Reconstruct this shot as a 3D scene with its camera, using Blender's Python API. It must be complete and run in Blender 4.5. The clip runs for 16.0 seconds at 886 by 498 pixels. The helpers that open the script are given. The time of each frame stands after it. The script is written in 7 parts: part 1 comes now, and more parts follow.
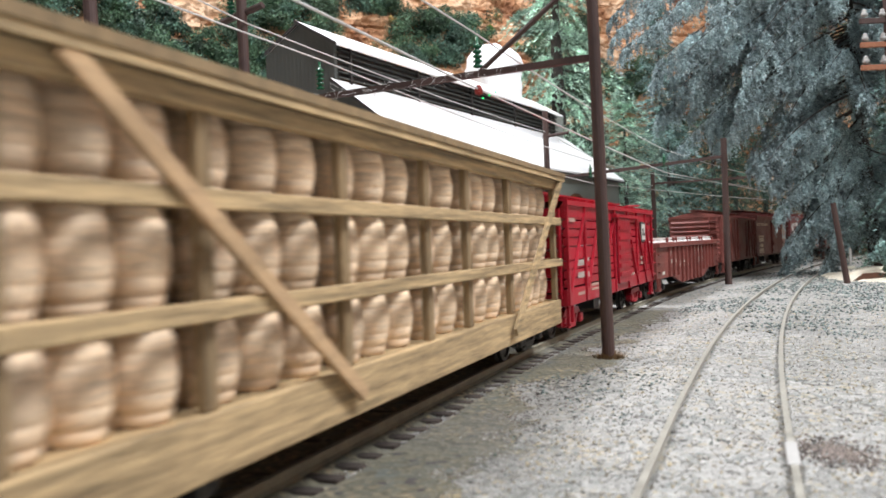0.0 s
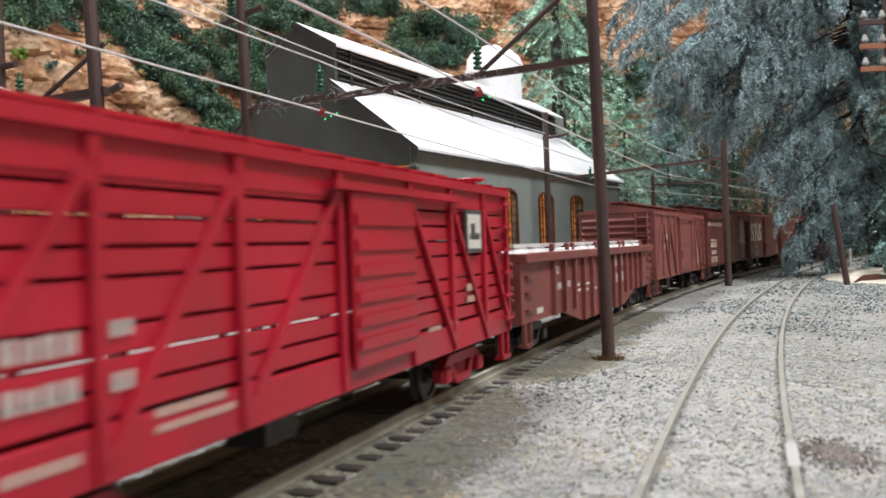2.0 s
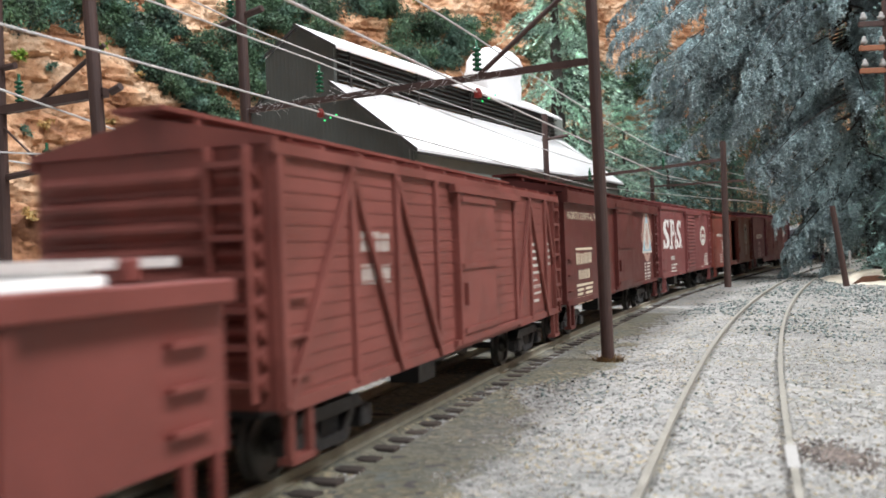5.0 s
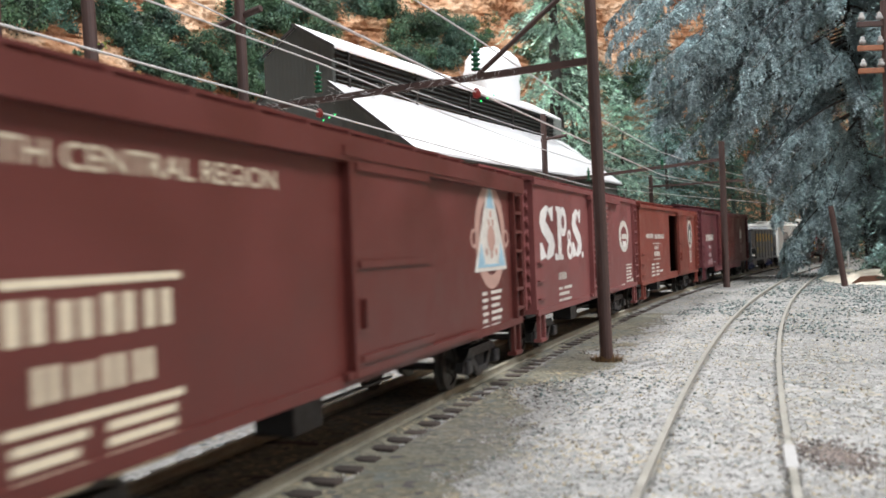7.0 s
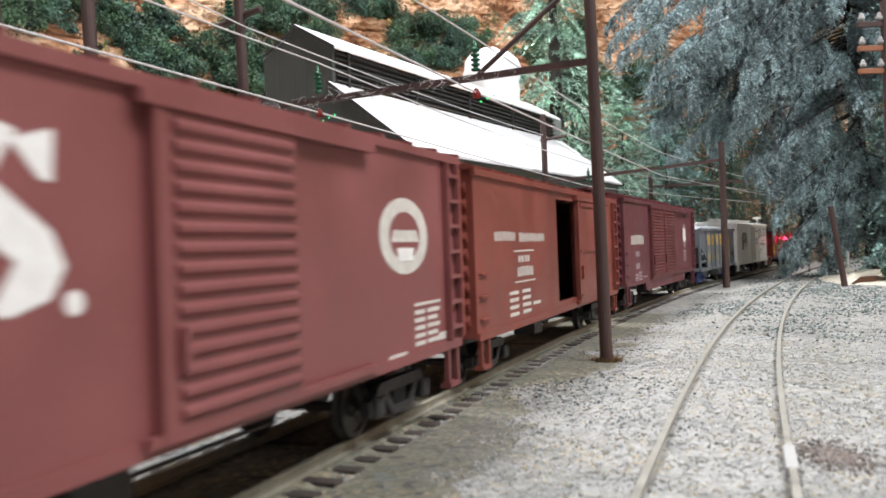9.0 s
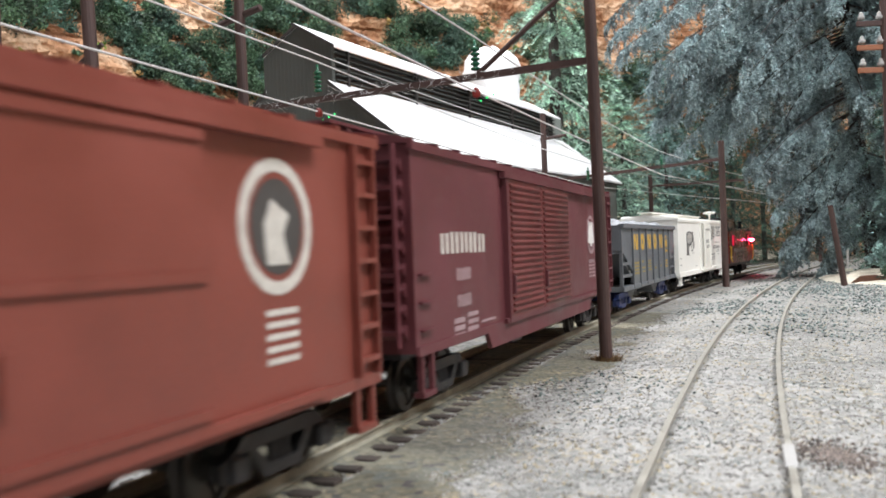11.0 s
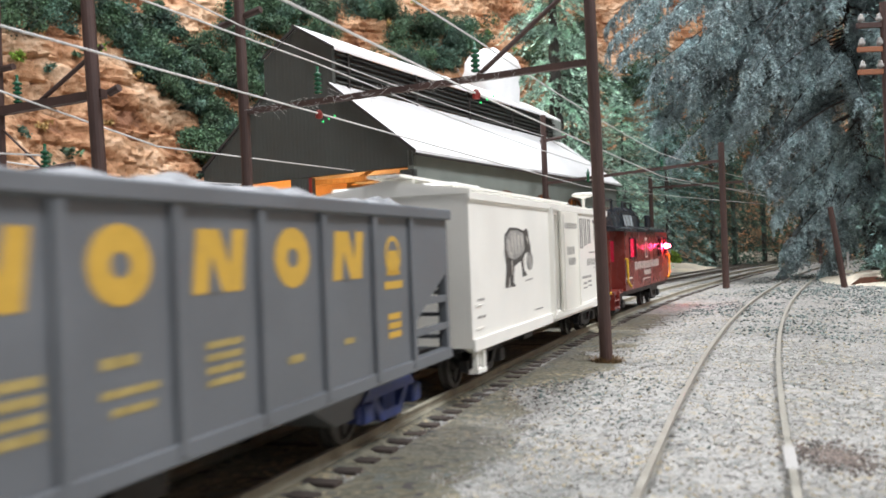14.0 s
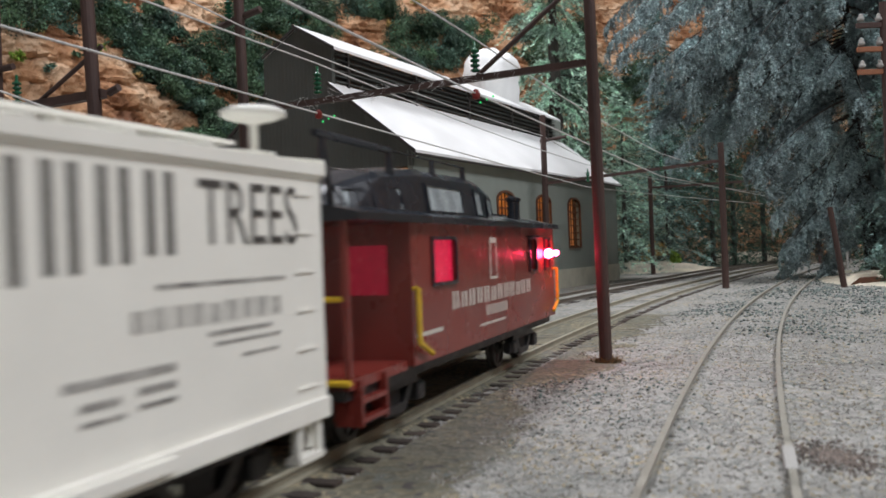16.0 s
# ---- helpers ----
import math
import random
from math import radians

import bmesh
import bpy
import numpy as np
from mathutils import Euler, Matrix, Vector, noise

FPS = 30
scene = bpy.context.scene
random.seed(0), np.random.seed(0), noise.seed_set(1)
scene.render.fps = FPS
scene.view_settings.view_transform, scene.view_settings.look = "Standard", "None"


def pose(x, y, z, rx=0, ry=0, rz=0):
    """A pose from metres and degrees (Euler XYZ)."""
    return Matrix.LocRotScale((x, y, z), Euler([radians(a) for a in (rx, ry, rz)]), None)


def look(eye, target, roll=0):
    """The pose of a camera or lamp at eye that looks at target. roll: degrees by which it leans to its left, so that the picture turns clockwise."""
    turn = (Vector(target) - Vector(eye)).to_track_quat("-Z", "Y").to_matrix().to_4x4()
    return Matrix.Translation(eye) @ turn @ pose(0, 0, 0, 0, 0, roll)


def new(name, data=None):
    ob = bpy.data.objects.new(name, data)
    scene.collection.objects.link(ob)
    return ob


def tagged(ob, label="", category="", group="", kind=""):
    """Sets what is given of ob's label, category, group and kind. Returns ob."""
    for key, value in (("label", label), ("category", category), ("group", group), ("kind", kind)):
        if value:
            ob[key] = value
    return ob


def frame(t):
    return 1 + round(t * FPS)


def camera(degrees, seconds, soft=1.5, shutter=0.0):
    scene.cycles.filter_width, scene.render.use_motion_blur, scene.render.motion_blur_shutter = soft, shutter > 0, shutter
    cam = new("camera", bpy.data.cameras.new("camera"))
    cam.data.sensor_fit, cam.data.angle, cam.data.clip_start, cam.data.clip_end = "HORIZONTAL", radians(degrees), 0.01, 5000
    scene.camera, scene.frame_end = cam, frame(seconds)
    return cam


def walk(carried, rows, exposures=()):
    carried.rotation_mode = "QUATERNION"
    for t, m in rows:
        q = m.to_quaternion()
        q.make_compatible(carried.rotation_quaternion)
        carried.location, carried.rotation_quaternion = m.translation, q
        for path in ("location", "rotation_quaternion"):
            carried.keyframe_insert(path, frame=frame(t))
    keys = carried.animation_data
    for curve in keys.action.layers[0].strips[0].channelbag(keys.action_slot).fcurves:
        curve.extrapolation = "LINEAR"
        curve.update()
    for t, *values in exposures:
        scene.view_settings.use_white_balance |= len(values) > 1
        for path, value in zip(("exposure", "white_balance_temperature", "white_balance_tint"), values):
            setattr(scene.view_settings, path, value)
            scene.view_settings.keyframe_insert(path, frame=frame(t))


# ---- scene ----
# A model railway in 1:87. Numbers below are full-size metres; S brings them to the model's true size.
S = 1 / 87.1
EYE = (0.0, 0.0, 2.499)
FOCAL = 1545.0
CLIP = 16.0

cam = camera(53.81, CLIP, soft=1.6, shutter=0.45)
cam.data.dof.use_dof = True
cam.data.dof.focus_distance = 30 * S
cam.data.dof.aperture_fstop = 54


def gaze(right, down):
    """Camera pose, turned by small angles (radians) to the right and downwards."""
    eye = Vector(EYE) * S
    way = Vector((math.sin(right) * math.cos(down), math.cos(right) * math.cos(down), -math.sin(down)))
    return look(eye, eye + way, -2.122)


SWAY = [(0, 0, 0), (0.5, 0, 0), (1, 0, 1.6), (1.5, 0, 1.8), (2, -0.2, 2.6), (2.5, -0.2, 3.5), (3, 0, 4.3), (3.5, 0, 4.8), (4, 0, 5.2),
        (6.5, -3.5, 5.0), (7, -3.5, 5.0), (7.5, -3.4, 4.8), (8, -3.5, 4.6), (8.5, -3.6, 4.6), (9, -3.8, 5.6), (11.5, -4.2, 4.0),
        (12, -4.2, 4.2), (12.5, -4.2, 4.5), (13, -4.2, 5.1), (13.5, -4.3, 6.3), (14, -4.2, 7.1), (14.5, -4.2, 7.7), (15, -4.4, 7.9),
        (15.5, -4.7, 7.3), (16, -4.7, 7.0)]
walk(cam, [(t, gaze(-a / FOCAL, 0.00308 - b / FOCAL)) for t, a, b in SWAY],
     exposures=[(0, 0.52), (1.0, 0.4), (1.5, 0.32), (2.5, 0.36), (4, 0.42), (8, 0.48), (9, 0.52), (11.5, 0.5), (13, 0.46), (14.0, 0.36), (14.5, 0.26), (15, 0.0), (15.5, -0.25), (16, -0.38)])

# ---- light: the layout room's white tubes overhead ----
world = bpy.data.worlds.new("room_air")
world.use_nodes = True
world.node_tree.nodes["Background"].inputs["Color"].default_value = (0.85, 0.92, 1.0, 1)
world.node_tree.nodes["Background"].inputs["Strength"].default_value = 0.08
scene.world = world


def tube_lamp(x, y, z, sx, sy, watts, colour, target=None):
    data = bpy.data.lights.new("ceiling_tube", "AREA")
    data.shape, data.size, data.size_y, data.energy, data.color = "RECTANGLE", sx, sy, watts, colour
    ob = new("ceiling_tube", data)
    ob.matrix_world = look((x, y, z), target or (x, y + 0.001, 0))
    return tagged(ob, "white fluorescent ceiling tube over the layout", "lamp", "ceiling tubes", "structure")


tube_lamp(0.69, -0.10, 1.14, 1.3, 0.3, 21, (0.925, 0.945, 1.0), (0.0, 0.40, 0))
tube_lamp(-0.38, 0.62, 1.45, 0.6, 0.3, 25, (0.925, 0.945, 1.0), (0.15, 0.65, 0))


# ---- materials ----
def links(tree, a, b):
    tree.links.new(a, b)


def surface(name, colour, rough=0.7, metal=0.0, grain=6.0, vary=0.25, fine=40.0, relief=0.15, tint=None, spots=0.0, emit=None, power=0.0,
            stretch=(1, 1, 1), per=0.0, alpha=1.0, island=0.0):
    """A procedural surface: two scales of colour variation, fine relief, and a gloss that varies with the dirt."""
    m = bpy.data.materials.new(name)
    m.use_nodes = True
    t = m.node_tree
    b = t.nodes["Principled BSDF"]
    co = t.nodes.new("ShaderNodeTexCoord")
    mp = t.nodes.new("ShaderNodeMapping")
    mp.inputs["Scale"].default_value = [87.1 * v for v in stretch]
    links(t, co.outputs["Object"], mp.inputs["Vector"])
    big, small = t.nodes.new("ShaderNodeTexNoise"), t.nodes.new("ShaderNodeTexNoise")
    for n, s in ((big, grain), (small, fine)):
        n.inputs["Scale"].default_value, n.inputs["Detail"].default_value = s, 4
        links(t, mp.outputs["Vector"], n.inputs["Vector"])
    add = t.nodes.new("ShaderNodeMath")
    add.operation = "MULTIPLY_ADD"
    links(t, small.outputs["Fac"], add.inputs[0])
    add.inputs[1].default_value = 0.6
    links(t, big.outputs["Fac"], add.inputs[2])
    ramp = t.nodes.new("ShaderNodeValToRGB")
    lo = [max(0, c * (1 - vary)) for c in colour]
    hi = [min(1, c * (1 + vary)) for c in (tint or colour)]
    ramp.color_ramp.elements[0].position, ramp.color_ramp.elements[1].position = 0.55, 1.05
    ramp.color_ramp.elements[0].color, ramp.color_ramp.elements[1].color = (*lo, 1), (*hi, 1)
    links(t, add.outputs[0], ramp.inputs["Fac"])
    out = ramp.outputs["Color"]
    if per or island:
        if per:
            info = t.nodes.new("ShaderNodeObjectInfo").outputs["Random"]
        else:
            info = t.nodes.new("ShaderNodeNewGeometry").outputs["Random Per Island"]
        hsv = t.nodes.new("ShaderNodeHueSaturation")
        mr = t.nodes.new("ShaderNodeMapRange")
        k = per or island
        mr.inputs["To Min"].default_value, mr.inputs["To Max"].default_value = 1 - k, 1 + k
        links(t, info, mr.inputs["Value"])
        links(t, mr.outputs["Result"], hsv.inputs["Value"])
        links(t, out, hsv.inputs["Color"])
        out = hsv.outputs["Color"]
    links(t, out, b.inputs["Base Color"])
    mr2 = t.nodes.new("ShaderNodeMapRange")
    mr2.inputs["From Min"].default_value, mr2.inputs["From Max"].default_value = 0.3, 0.7
    mr2.inputs["To Min"].default_value, mr2.inputs["To Max"].default_value = max(0.05, rough - 0.12), min(1, rough + 0.12)
    links(t, big.outputs["Fac"], mr2.inputs["Value"])
    links(t, mr2.outputs["Result"], b.inputs["Roughness"])
    b.inputs["Metallic"].default_value = metal
    if relief:
        bump = t.nodes.new("ShaderNodeBump")
        bump.inputs["Strength"].default_value = relief
        bump.inputs["Distance"].default_value = 0.0006
        links(t, small.outputs["Fac"], bump.inputs["Height"])
        links(t, bump.outputs["Normal"], b.inputs["Normal"])
    if emit:
        b.inputs["Emission Color"].default_value = (*emit, 1)
        b.inputs["Emission Strength"].default_value = power
    return m


def gravel_surface(name, pale, mid, dark_share, flock):
    """Fine crushed stone: pale grains, a share of dark specks, drifts of grey-green flock and straw dust."""
    m = bpy.data.materials.new(name)
    m.use_nodes = True
    t = m.node_tree
    b = t.nodes["Principled BSDF"]
    co = t.nodes.new("ShaderNodeTexCoord")
    mp = t.nodes.new("ShaderNodeMapping")
    mp.inputs["Scale"].default_value = (87.1, 87.1, 87.1)
    links(t, co.outputs["Object"], mp.inputs["Vector"])

    def cells(scale):
        v = t.nodes.new("ShaderNodeTexVoronoi")
        v.inputs["Scale"].default_value = scale
        links(t, mp.outputs["Vector"], v.inputs["Vector"])
        q = t.nodes.new("ShaderNodeSeparateColor")
        links(t, v.outputs["Color"], q.inputs["Color"])
        return v, q

    def cloud(scale, lo, hi, detail=5):
        n = t.nodes.new("ShaderNodeTexNoise")
        n.inputs["Scale"].default_value, n.inputs["Detail"].default_value = scale, detail
        links(t, mp.outputs["Vector"], n.inputs["Vector"])
        r = t.nodes.new("ShaderNodeMapRange")
        r.inputs["From Min"].default_value, r.inputs["From Max"].default_value = lo, hi
        links(t, n.outputs["Fac"], r.inputs["Value"])
        return r.outputs["Result"]

    def blend(fac, one, two):
        x = t.nodes.new("ShaderNodeMix")
        x.data_type = "RGBA"
        for sock, val in ((x.inputs[0], fac), (x.inputs[6], one), (x.inputs[7], two)):
            if isinstance(val, (tuple, float)):
                sock.default_value = val
            else:
                links(t, val, sock)
        return x.outputs[2]

    def times(p, q):
        x = t.nodes.new("ShaderNodeMath")
        x.operation = "MULTIPLY"
        links(t, p, x.inputs[0]), links(t, q, x.inputs[1])
        return x.outputs[0]

    def over(value, limit):
        x = t.nodes.new("ShaderNodeMath")
        x.operation = "GREATER_THAN"
        links(t, value, x.inputs[0])
        x.inputs[1].default_value = limit
        return x.outputs[0]

    fine, fq = cells(13)
    coarse, cq = cells(9)
    col = blend(fq.outputs["Red"], mid, pale)
    col = blend(cloud(0.35, 0.35, 0.7), col, blend(fq.outputs["Green"], mid, pale))
    col = blend(times(over(fq.outputs["Blue"], 0.80), cloud(0.5, 0.42, 0.6)), col, (0.33, 0.27, 0.165, 1))
    col = blend(times(over(cq.outputs["Green"], 1 - flock), cloud(0.9, 0.44, 0.66)), col, (0.115, 0.132, 0.125, 1))
    col = blend(times(over(cq.outputs["Blue"], 0.62), cloud(0.17, 0.46, 0.66)), col, (0.12, 0.125, 0.105, 1))
    col = blend(over(cq.outputs["Red"], 1 - dark_share), col, (0.07, 0.065, 0.06, 1))
    col = blend(times(cloud(0.13, 0.48, 0.66), cloud(0.6, 0.36, 0.62)), col, blend(fq.outputs["Red"], (0.10, 0.10, 0.092, 1), (0.2, 0.197, 0.18, 1)))
    links(t, col, b.inputs["Base Color"])
    b.inputs["Roughness"].default_value = 0.92
    bump = t.nodes.new("ShaderNodeBump")
    bump.inputs["Strength"].default_value, bump.inputs["Distance"].default_value = 0.45, 0.0003
    links(t, fine.outputs["Distance"], bump.inputs["Height"])
    links(t, bump.outputs["Normal"], b.inputs["Normal"])
    return m


def rock_surface():
    """Plaster cliff painted cream, orange and rust, with dark washes in its cracks."""
    m = bpy.data.materials.new("painted_rock")
    m.use_nodes = True
    t = m.node_tree
    b = t.nodes["Principled BSDF"]
    co = t.nodes.new("ShaderNodeTexCoord")
    mp = t.nodes.new("ShaderNodeMapping")
    mp.inputs["Scale"].default_value = (87.1, 87.1, 120)
    links(t, co.outputs["Object"], mp.inputs["Vector"])

    def cloud(scale, detail, rough=0.6):
        n = t.nodes.new("ShaderNodeTexNoise")
        n.inputs["Scale"].default_value, n.inputs["Detail"].default_value, n.inputs["Roughness"].default_value = scale, detail, rough
        links(t, mp.outputs["Vector"], n.inputs["Vector"])
        return n.outputs["Fac"]

    def ramp(fac, stops):
        r = t.nodes.new("ShaderNodeValToRGB")
        while len(r.color_ramp.elements) < len(stops):
            r.color_ramp.elements.new(0.5)
        for e, (pos, col) in zip(r.color_ramp.elements, stops):
            e.position, e.color = pos, (*col, 1)
        links(t, fac, r.inputs["Fac"])
        return r.outputs["Color"]

    def mixed(kind, fac, one, two):
        x = t.nodes.new("ShaderNodeMix")
        x.data_type, x.blend_type = "RGBA", kind
        x.inputs[0].default_value = fac
        links(t, one, x.inputs[6]), links(t, two, x.inputs[7])
        return x.outputs[2]

    paint = ramp(cloud(0.16, 6, 0.65), [(0.34, (0.20, 0.085, 0.040)), (0.43, (0.38, 0.18, 0.085)), (0.51, (0.56, 0.325, 0.18)), (0.61, (0.68, 0.48, 0.325)), (0.72, (0.48, 0.25, 0.12))])
    flecks = ramp(cloud(2.6, 8, 0.8), [(0.36, (0.16, 0.12, 0.09)), (0.44, (0.90, 0.86, 0.80)), (0.56, (1.0, 1.0, 1.0)), (0.68, (0.55, 0.44, 0.33))])
    cracks = t.nodes.new("ShaderNodeTexNoise")
    cracks.noise_type = "RIDGED_MULTIFRACTAL"
    cracks.inputs["Scale"].default_value, cracks.inputs["Detail"].default_value = 0.32, 7
    links(t, mp.outputs["Vector"], cracks.inputs["Vector"])
    split = ramp(cracks.outputs["Fac"], [(0.05, (1, 1, 1)), (0.55, (0.92, 0.88, 0.84)), (0.95, (0.30, 0.22, 0.17))])
    links(t, mixed("MULTIPLY", 0.8, mixed("MULTIPLY", 0.85, paint, flecks), split), b.inputs["Base Color"])
    b.inputs["Roughness"].default_value = 0.9
    bump = t.nodes.new("ShaderNodeBump")
    bump.inputs["Strength"].default_value, bump.inputs["Distance"].default_value = 1.0, 0.003
    links(t, cloud(2.2, 10, 0.75), bump.inputs["Height"])
    links(t, bump.outputs["Normal"], b.inputs["Normal"])
    return m


GRAVEL = gravel_surface("pale_gravel", (0.395, 0.385, 0.36, 1), (0.205, 0.20, 0.183, 1), 0.03, 0.35)
SHOULDER = gravel_surface("olive_ballast", (0.215, 0.198, 0.138, 1), (0.075, 0.069, 0.048, 1), 0.06, 0.22)
ROCK = rock_surface()
STONE = surface("loose_stone", (0.33, 0.322, 0.302), 0.9, grain=2, vary=0.2, relief=0, island=0.36)
FLOCK = surface("dark_turf", (0.115, 0.145, 0.135), 0.95, grain=2, vary=0.4, relief=0, island=0.75)
CHIP = surface("straw_chip", (0.30, 0.25, 0.16), 0.9, grain=1, vary=0.3, relief=0, island=0.5)
DIRT = surface("brown_dirt", (0.13, 0.105, 0.09), 0.95, grain=2, vary=0.4, relief=0, island=0.6)
RAIL = surface("weathered_rail", (0.13, 0.11, 0.09), 0.5, 0.1, grain=3, vary=0.3)
RAILTOP = surface("pale_rail", (0.27, 0.255, 0.215), 0.5, 0.0, grain=3, vary=0.25)
RAILMAIN = surface("dusty_olive_rail", (0.29, 0.27, 0.205), 0.6, 0.0, grain=3, vary=0.25)
TIE = surface("dusty_tie", (0.045, 0.033, 0.026), 0.85, grain=4, vary=0.4, per=0.35)
POLE = surface("stained_pole", (0.060, 0.032, 0.026), 0.6, grain=2, vary=0.3, stretch=(1, 1, 0.1))
WIRE = surface("bright_wire", (0.60, 0.59, 0.57), 0.5, 0.0, vary=0.1)
DARKWIRE = surface("dark_wire", (0.09, 0.07, 0.06), 0.5, 0.3, vary=0.1)
GLASSGREEN = surface("green_insulator", (0.01, 0.09, 0.04), 0.2, vary=0.2)
LAMPGREEN = surface("green_lamp", (0.02, 0.3, 0.08), 0.3, emit=(0.05, 1.0, 0.25), power=0.9)
CLAMPRED = surface("red_clamp", (0.25, 0.02, 0.015), 0.5)
ROOFWHITE = surface("white_roof_sheet", (0.80, 0.80, 0.79), 0.55, grain=0.5, vary=0.05, relief=0.05)
SHEDGREY = surface("grey_green_wall", (0.20, 0.225, 0.20), 0.75, grain=0.8, vary=0.12)
SHEDDARK = surface("dark_corrugated_sheet", (0.060, 0.065, 0.058), 0.6, grain=0.8, vary=0.15)
SHEDTRIM = surface("dark_trim", (0.035, 0.03, 0.028), 0.6)
SHEDIN = surface("warm_board_lining", (0.66, 0.43, 0.23), 0.85, grain=0.6, vary=0.15)
WINFRAME = surface("rust_window_bars", (0.10, 0.04, 0.02), 0.6)
PLINTH = surface("pale_plinth", (0.42, 0.41, 0.33), 0.85, grain=1, vary=0.15)
PANELGREY = surface("grey_door_panel", (0.36, 0.35, 0.33), 0.7, vary=0.1)
OAK = surface("bare_timber", (0.40, 0.285, 0.15), 0.72, grain=4.0, vary=0.55, fine=22, stretch=(3, 0.12, 3), relief=0.3)
# Darker copy of the bare timber: shade is put into its colour.
OAKSHADED = surface("shaded_timber", (0.24, 0.165, 0.085), 0.75, grain=2.2, vary=0.35, fine=30, stretch=(3, 3, 0.3), relief=0.3)
ROOFTIMBER = surface("grey_brown_roof_boards", (0.15, 0.12, 0.09), 0.8, grain=2, vary=0.35)
BARREL = surface("turned_barrel_wood", (0.76, 0.575, 0.39), 0.6, grain=1.6, vary=0.32, fine=9, stretch=(1, 1, 7), relief=0.2, per=0.16)
STOCKRED = surface("bright_red_paint", (0.36, 0.007, 0.021), 0.42, grain=1.0, vary=0.18, relief=0.08)
INSIDE = surface("dark_car_inside", (0.03, 0.012, 0.012), 0.9)
GONRED = surface("brown_red_paint", (0.185, 0.048, 0.038), 0.5, grain=0.9, vary=0.18, relief=0.08)
BRACERED = surface("dusty_brown_boards", (0.20, 0.058, 0.045), 0.58, grain=1.2, vary=0.22, relief=0.1)
NMRED = surface("oxide_red_paint", (0.098, 0.020, 0.0155), 0.5, grain=0.8, vary=0.2, relief=0.08)
SPRED = surface("faded_oxide_paint", (0.195, 0.060, 0.056), 0.5, grain=0.8, vary=0.16, relief=0.08)
GNRED = surface("orange_oxide_paint", (0.20, 0.049, 0.034), 0.45, grain=0.8, vary=0.18, relief=0.08)
MONRED = surface("maroon_oxide_paint", (0.116, 0.030, 0.035), 0.5, grain=0.8, vary=0.16, relief=0.08)
DOORRED = surface("red_door_paint", (0.145, 0.034, 0.031), 0.5, grain=0.8, vary=0.18, relief=0.08)
HOPGREY = surface("slate_grey_paint", (0.125, 0.135, 0.145), 0.45, grain=0.8, vary=0.15, relief=0.06)
CREAM = surface("cream_white_plastic", (0.84, 0.825, 0.76), 0.45, grain=0.7, vary=0.05, relief=0.04)
IVORY = surface("aged_ivory_plastic", (0.83, 0.81, 0.725), 0.45, grain=0.7, vary=0.06, relief=0.04)
CABRED = surface("caboose_red_paint", (0.20, 0.032, 0.024), 0.28, grain=0.8, vary=0.15, relief=0.05)
CABBLACK = surface("blue_black_roof", (0.016, 0.019, 0.025), 0.24, grain=0.8, vary=0.3)
TRUCKBLACK = surface("black_truck_plastic", (0.022, 0.021, 0.022), 0.5, vary=0.3)
TRUCKBLUE = surface("blue_truck_plastic", (0.03, 0.05, 0.17), 0.5, vary=0.3)
WHEEL = surface("steel_wheel", (0.08, 0.075, 0.07), 0.4, 0.6, vary=0.3)
PAINTWHITE = surface("white_lettering", (0.72, 0.70, 0.66), 0.6, vary=0.08, relief=0)
PAINTCREAM = surface("cream_lettering", (0.66, 0.58, 0.42), 0.6, vary=0.08, relief=0)
PAINTYELLOW = surface("yellow_lettering", (0.54, 0.33, 0.05), 0.55, vary=0.1, relief=0)
PAINTBLACK = surface("black_lettering", (0.06, 0.055, 0.05), 0.6, vary=0.2, relief=0)
PAINTGREY = surface("grey_drawing", (0.30, 0.29, 0.27), 0.6, grain=4, vary=0.6, relief=0)
PAINTBLUE = surface("pale_blue_emblem", (0.28, 0.44, 0.52), 0.6, vary=0.15, relief=0)
PAINTPALE = surface("pale_grey_emblem", (0.55, 0.52, 0.46), 0.6, vary=0.15, relief=0)
PAINTRUST = surface("rose_emblem", (0.42, 0.26, 0.21), 0.6, vary=0.15, relief=0)
PAINTWORN = surface("worn_pale_lettering", (0.34, 0.24, 0.245), 0.6, vary=0.2, relief=0)
YELLOWBAR = surface("yellow_grab_iron", (0.70, 0.46, 0.03), 0.45, vary=0.1)
REDGLOW = surface("red_marker_lamp", (0.6, 0.02, 0.05), 0.3, emit=(1.0, 0.03, 0.10), power=170)
REDDIM = surface("red_lit_window", (0.3, 0.01, 0.03), 0.2, emit=(1.0, 0.02, 0.09), power=0.6)
REDEND = surface("dim_red_end_window", (0.2, 0.01, 0.025), 0.2, emit=(1.0, 0.015, 0.08), power=0.16)
REDPANE = surface("unlit_red_pane", (0.10, 0.006, 0.02), 0.12, vary=0.4)
COALGREY = surface("dusty_coal_load", (0.29, 0.30, 0.31), 0.85, grain=3, vary=0.4, fine=12, relief=0.6)
LOADWHITE = surface("pale_sheet_load", (0.62, 0.60, 0.57), 0.5, grain=1.5, vary=0.25)
BARK = surface("conifer_bark", (0.05, 0.043, 0.038), 0.9, grain=3, vary=0.4, relief=0.6)
# Broad noise between dark base and pale tint paints shaded and lit leaf clumps.
NEEDLE = surface("blue_grey_leaves", (0.07, 0.10, 0.104), 0.7, grain=0.45, vary=0.6, relief=0, island=0.38, tint=(0.33, 0.42, 0.425), fine=2.5)
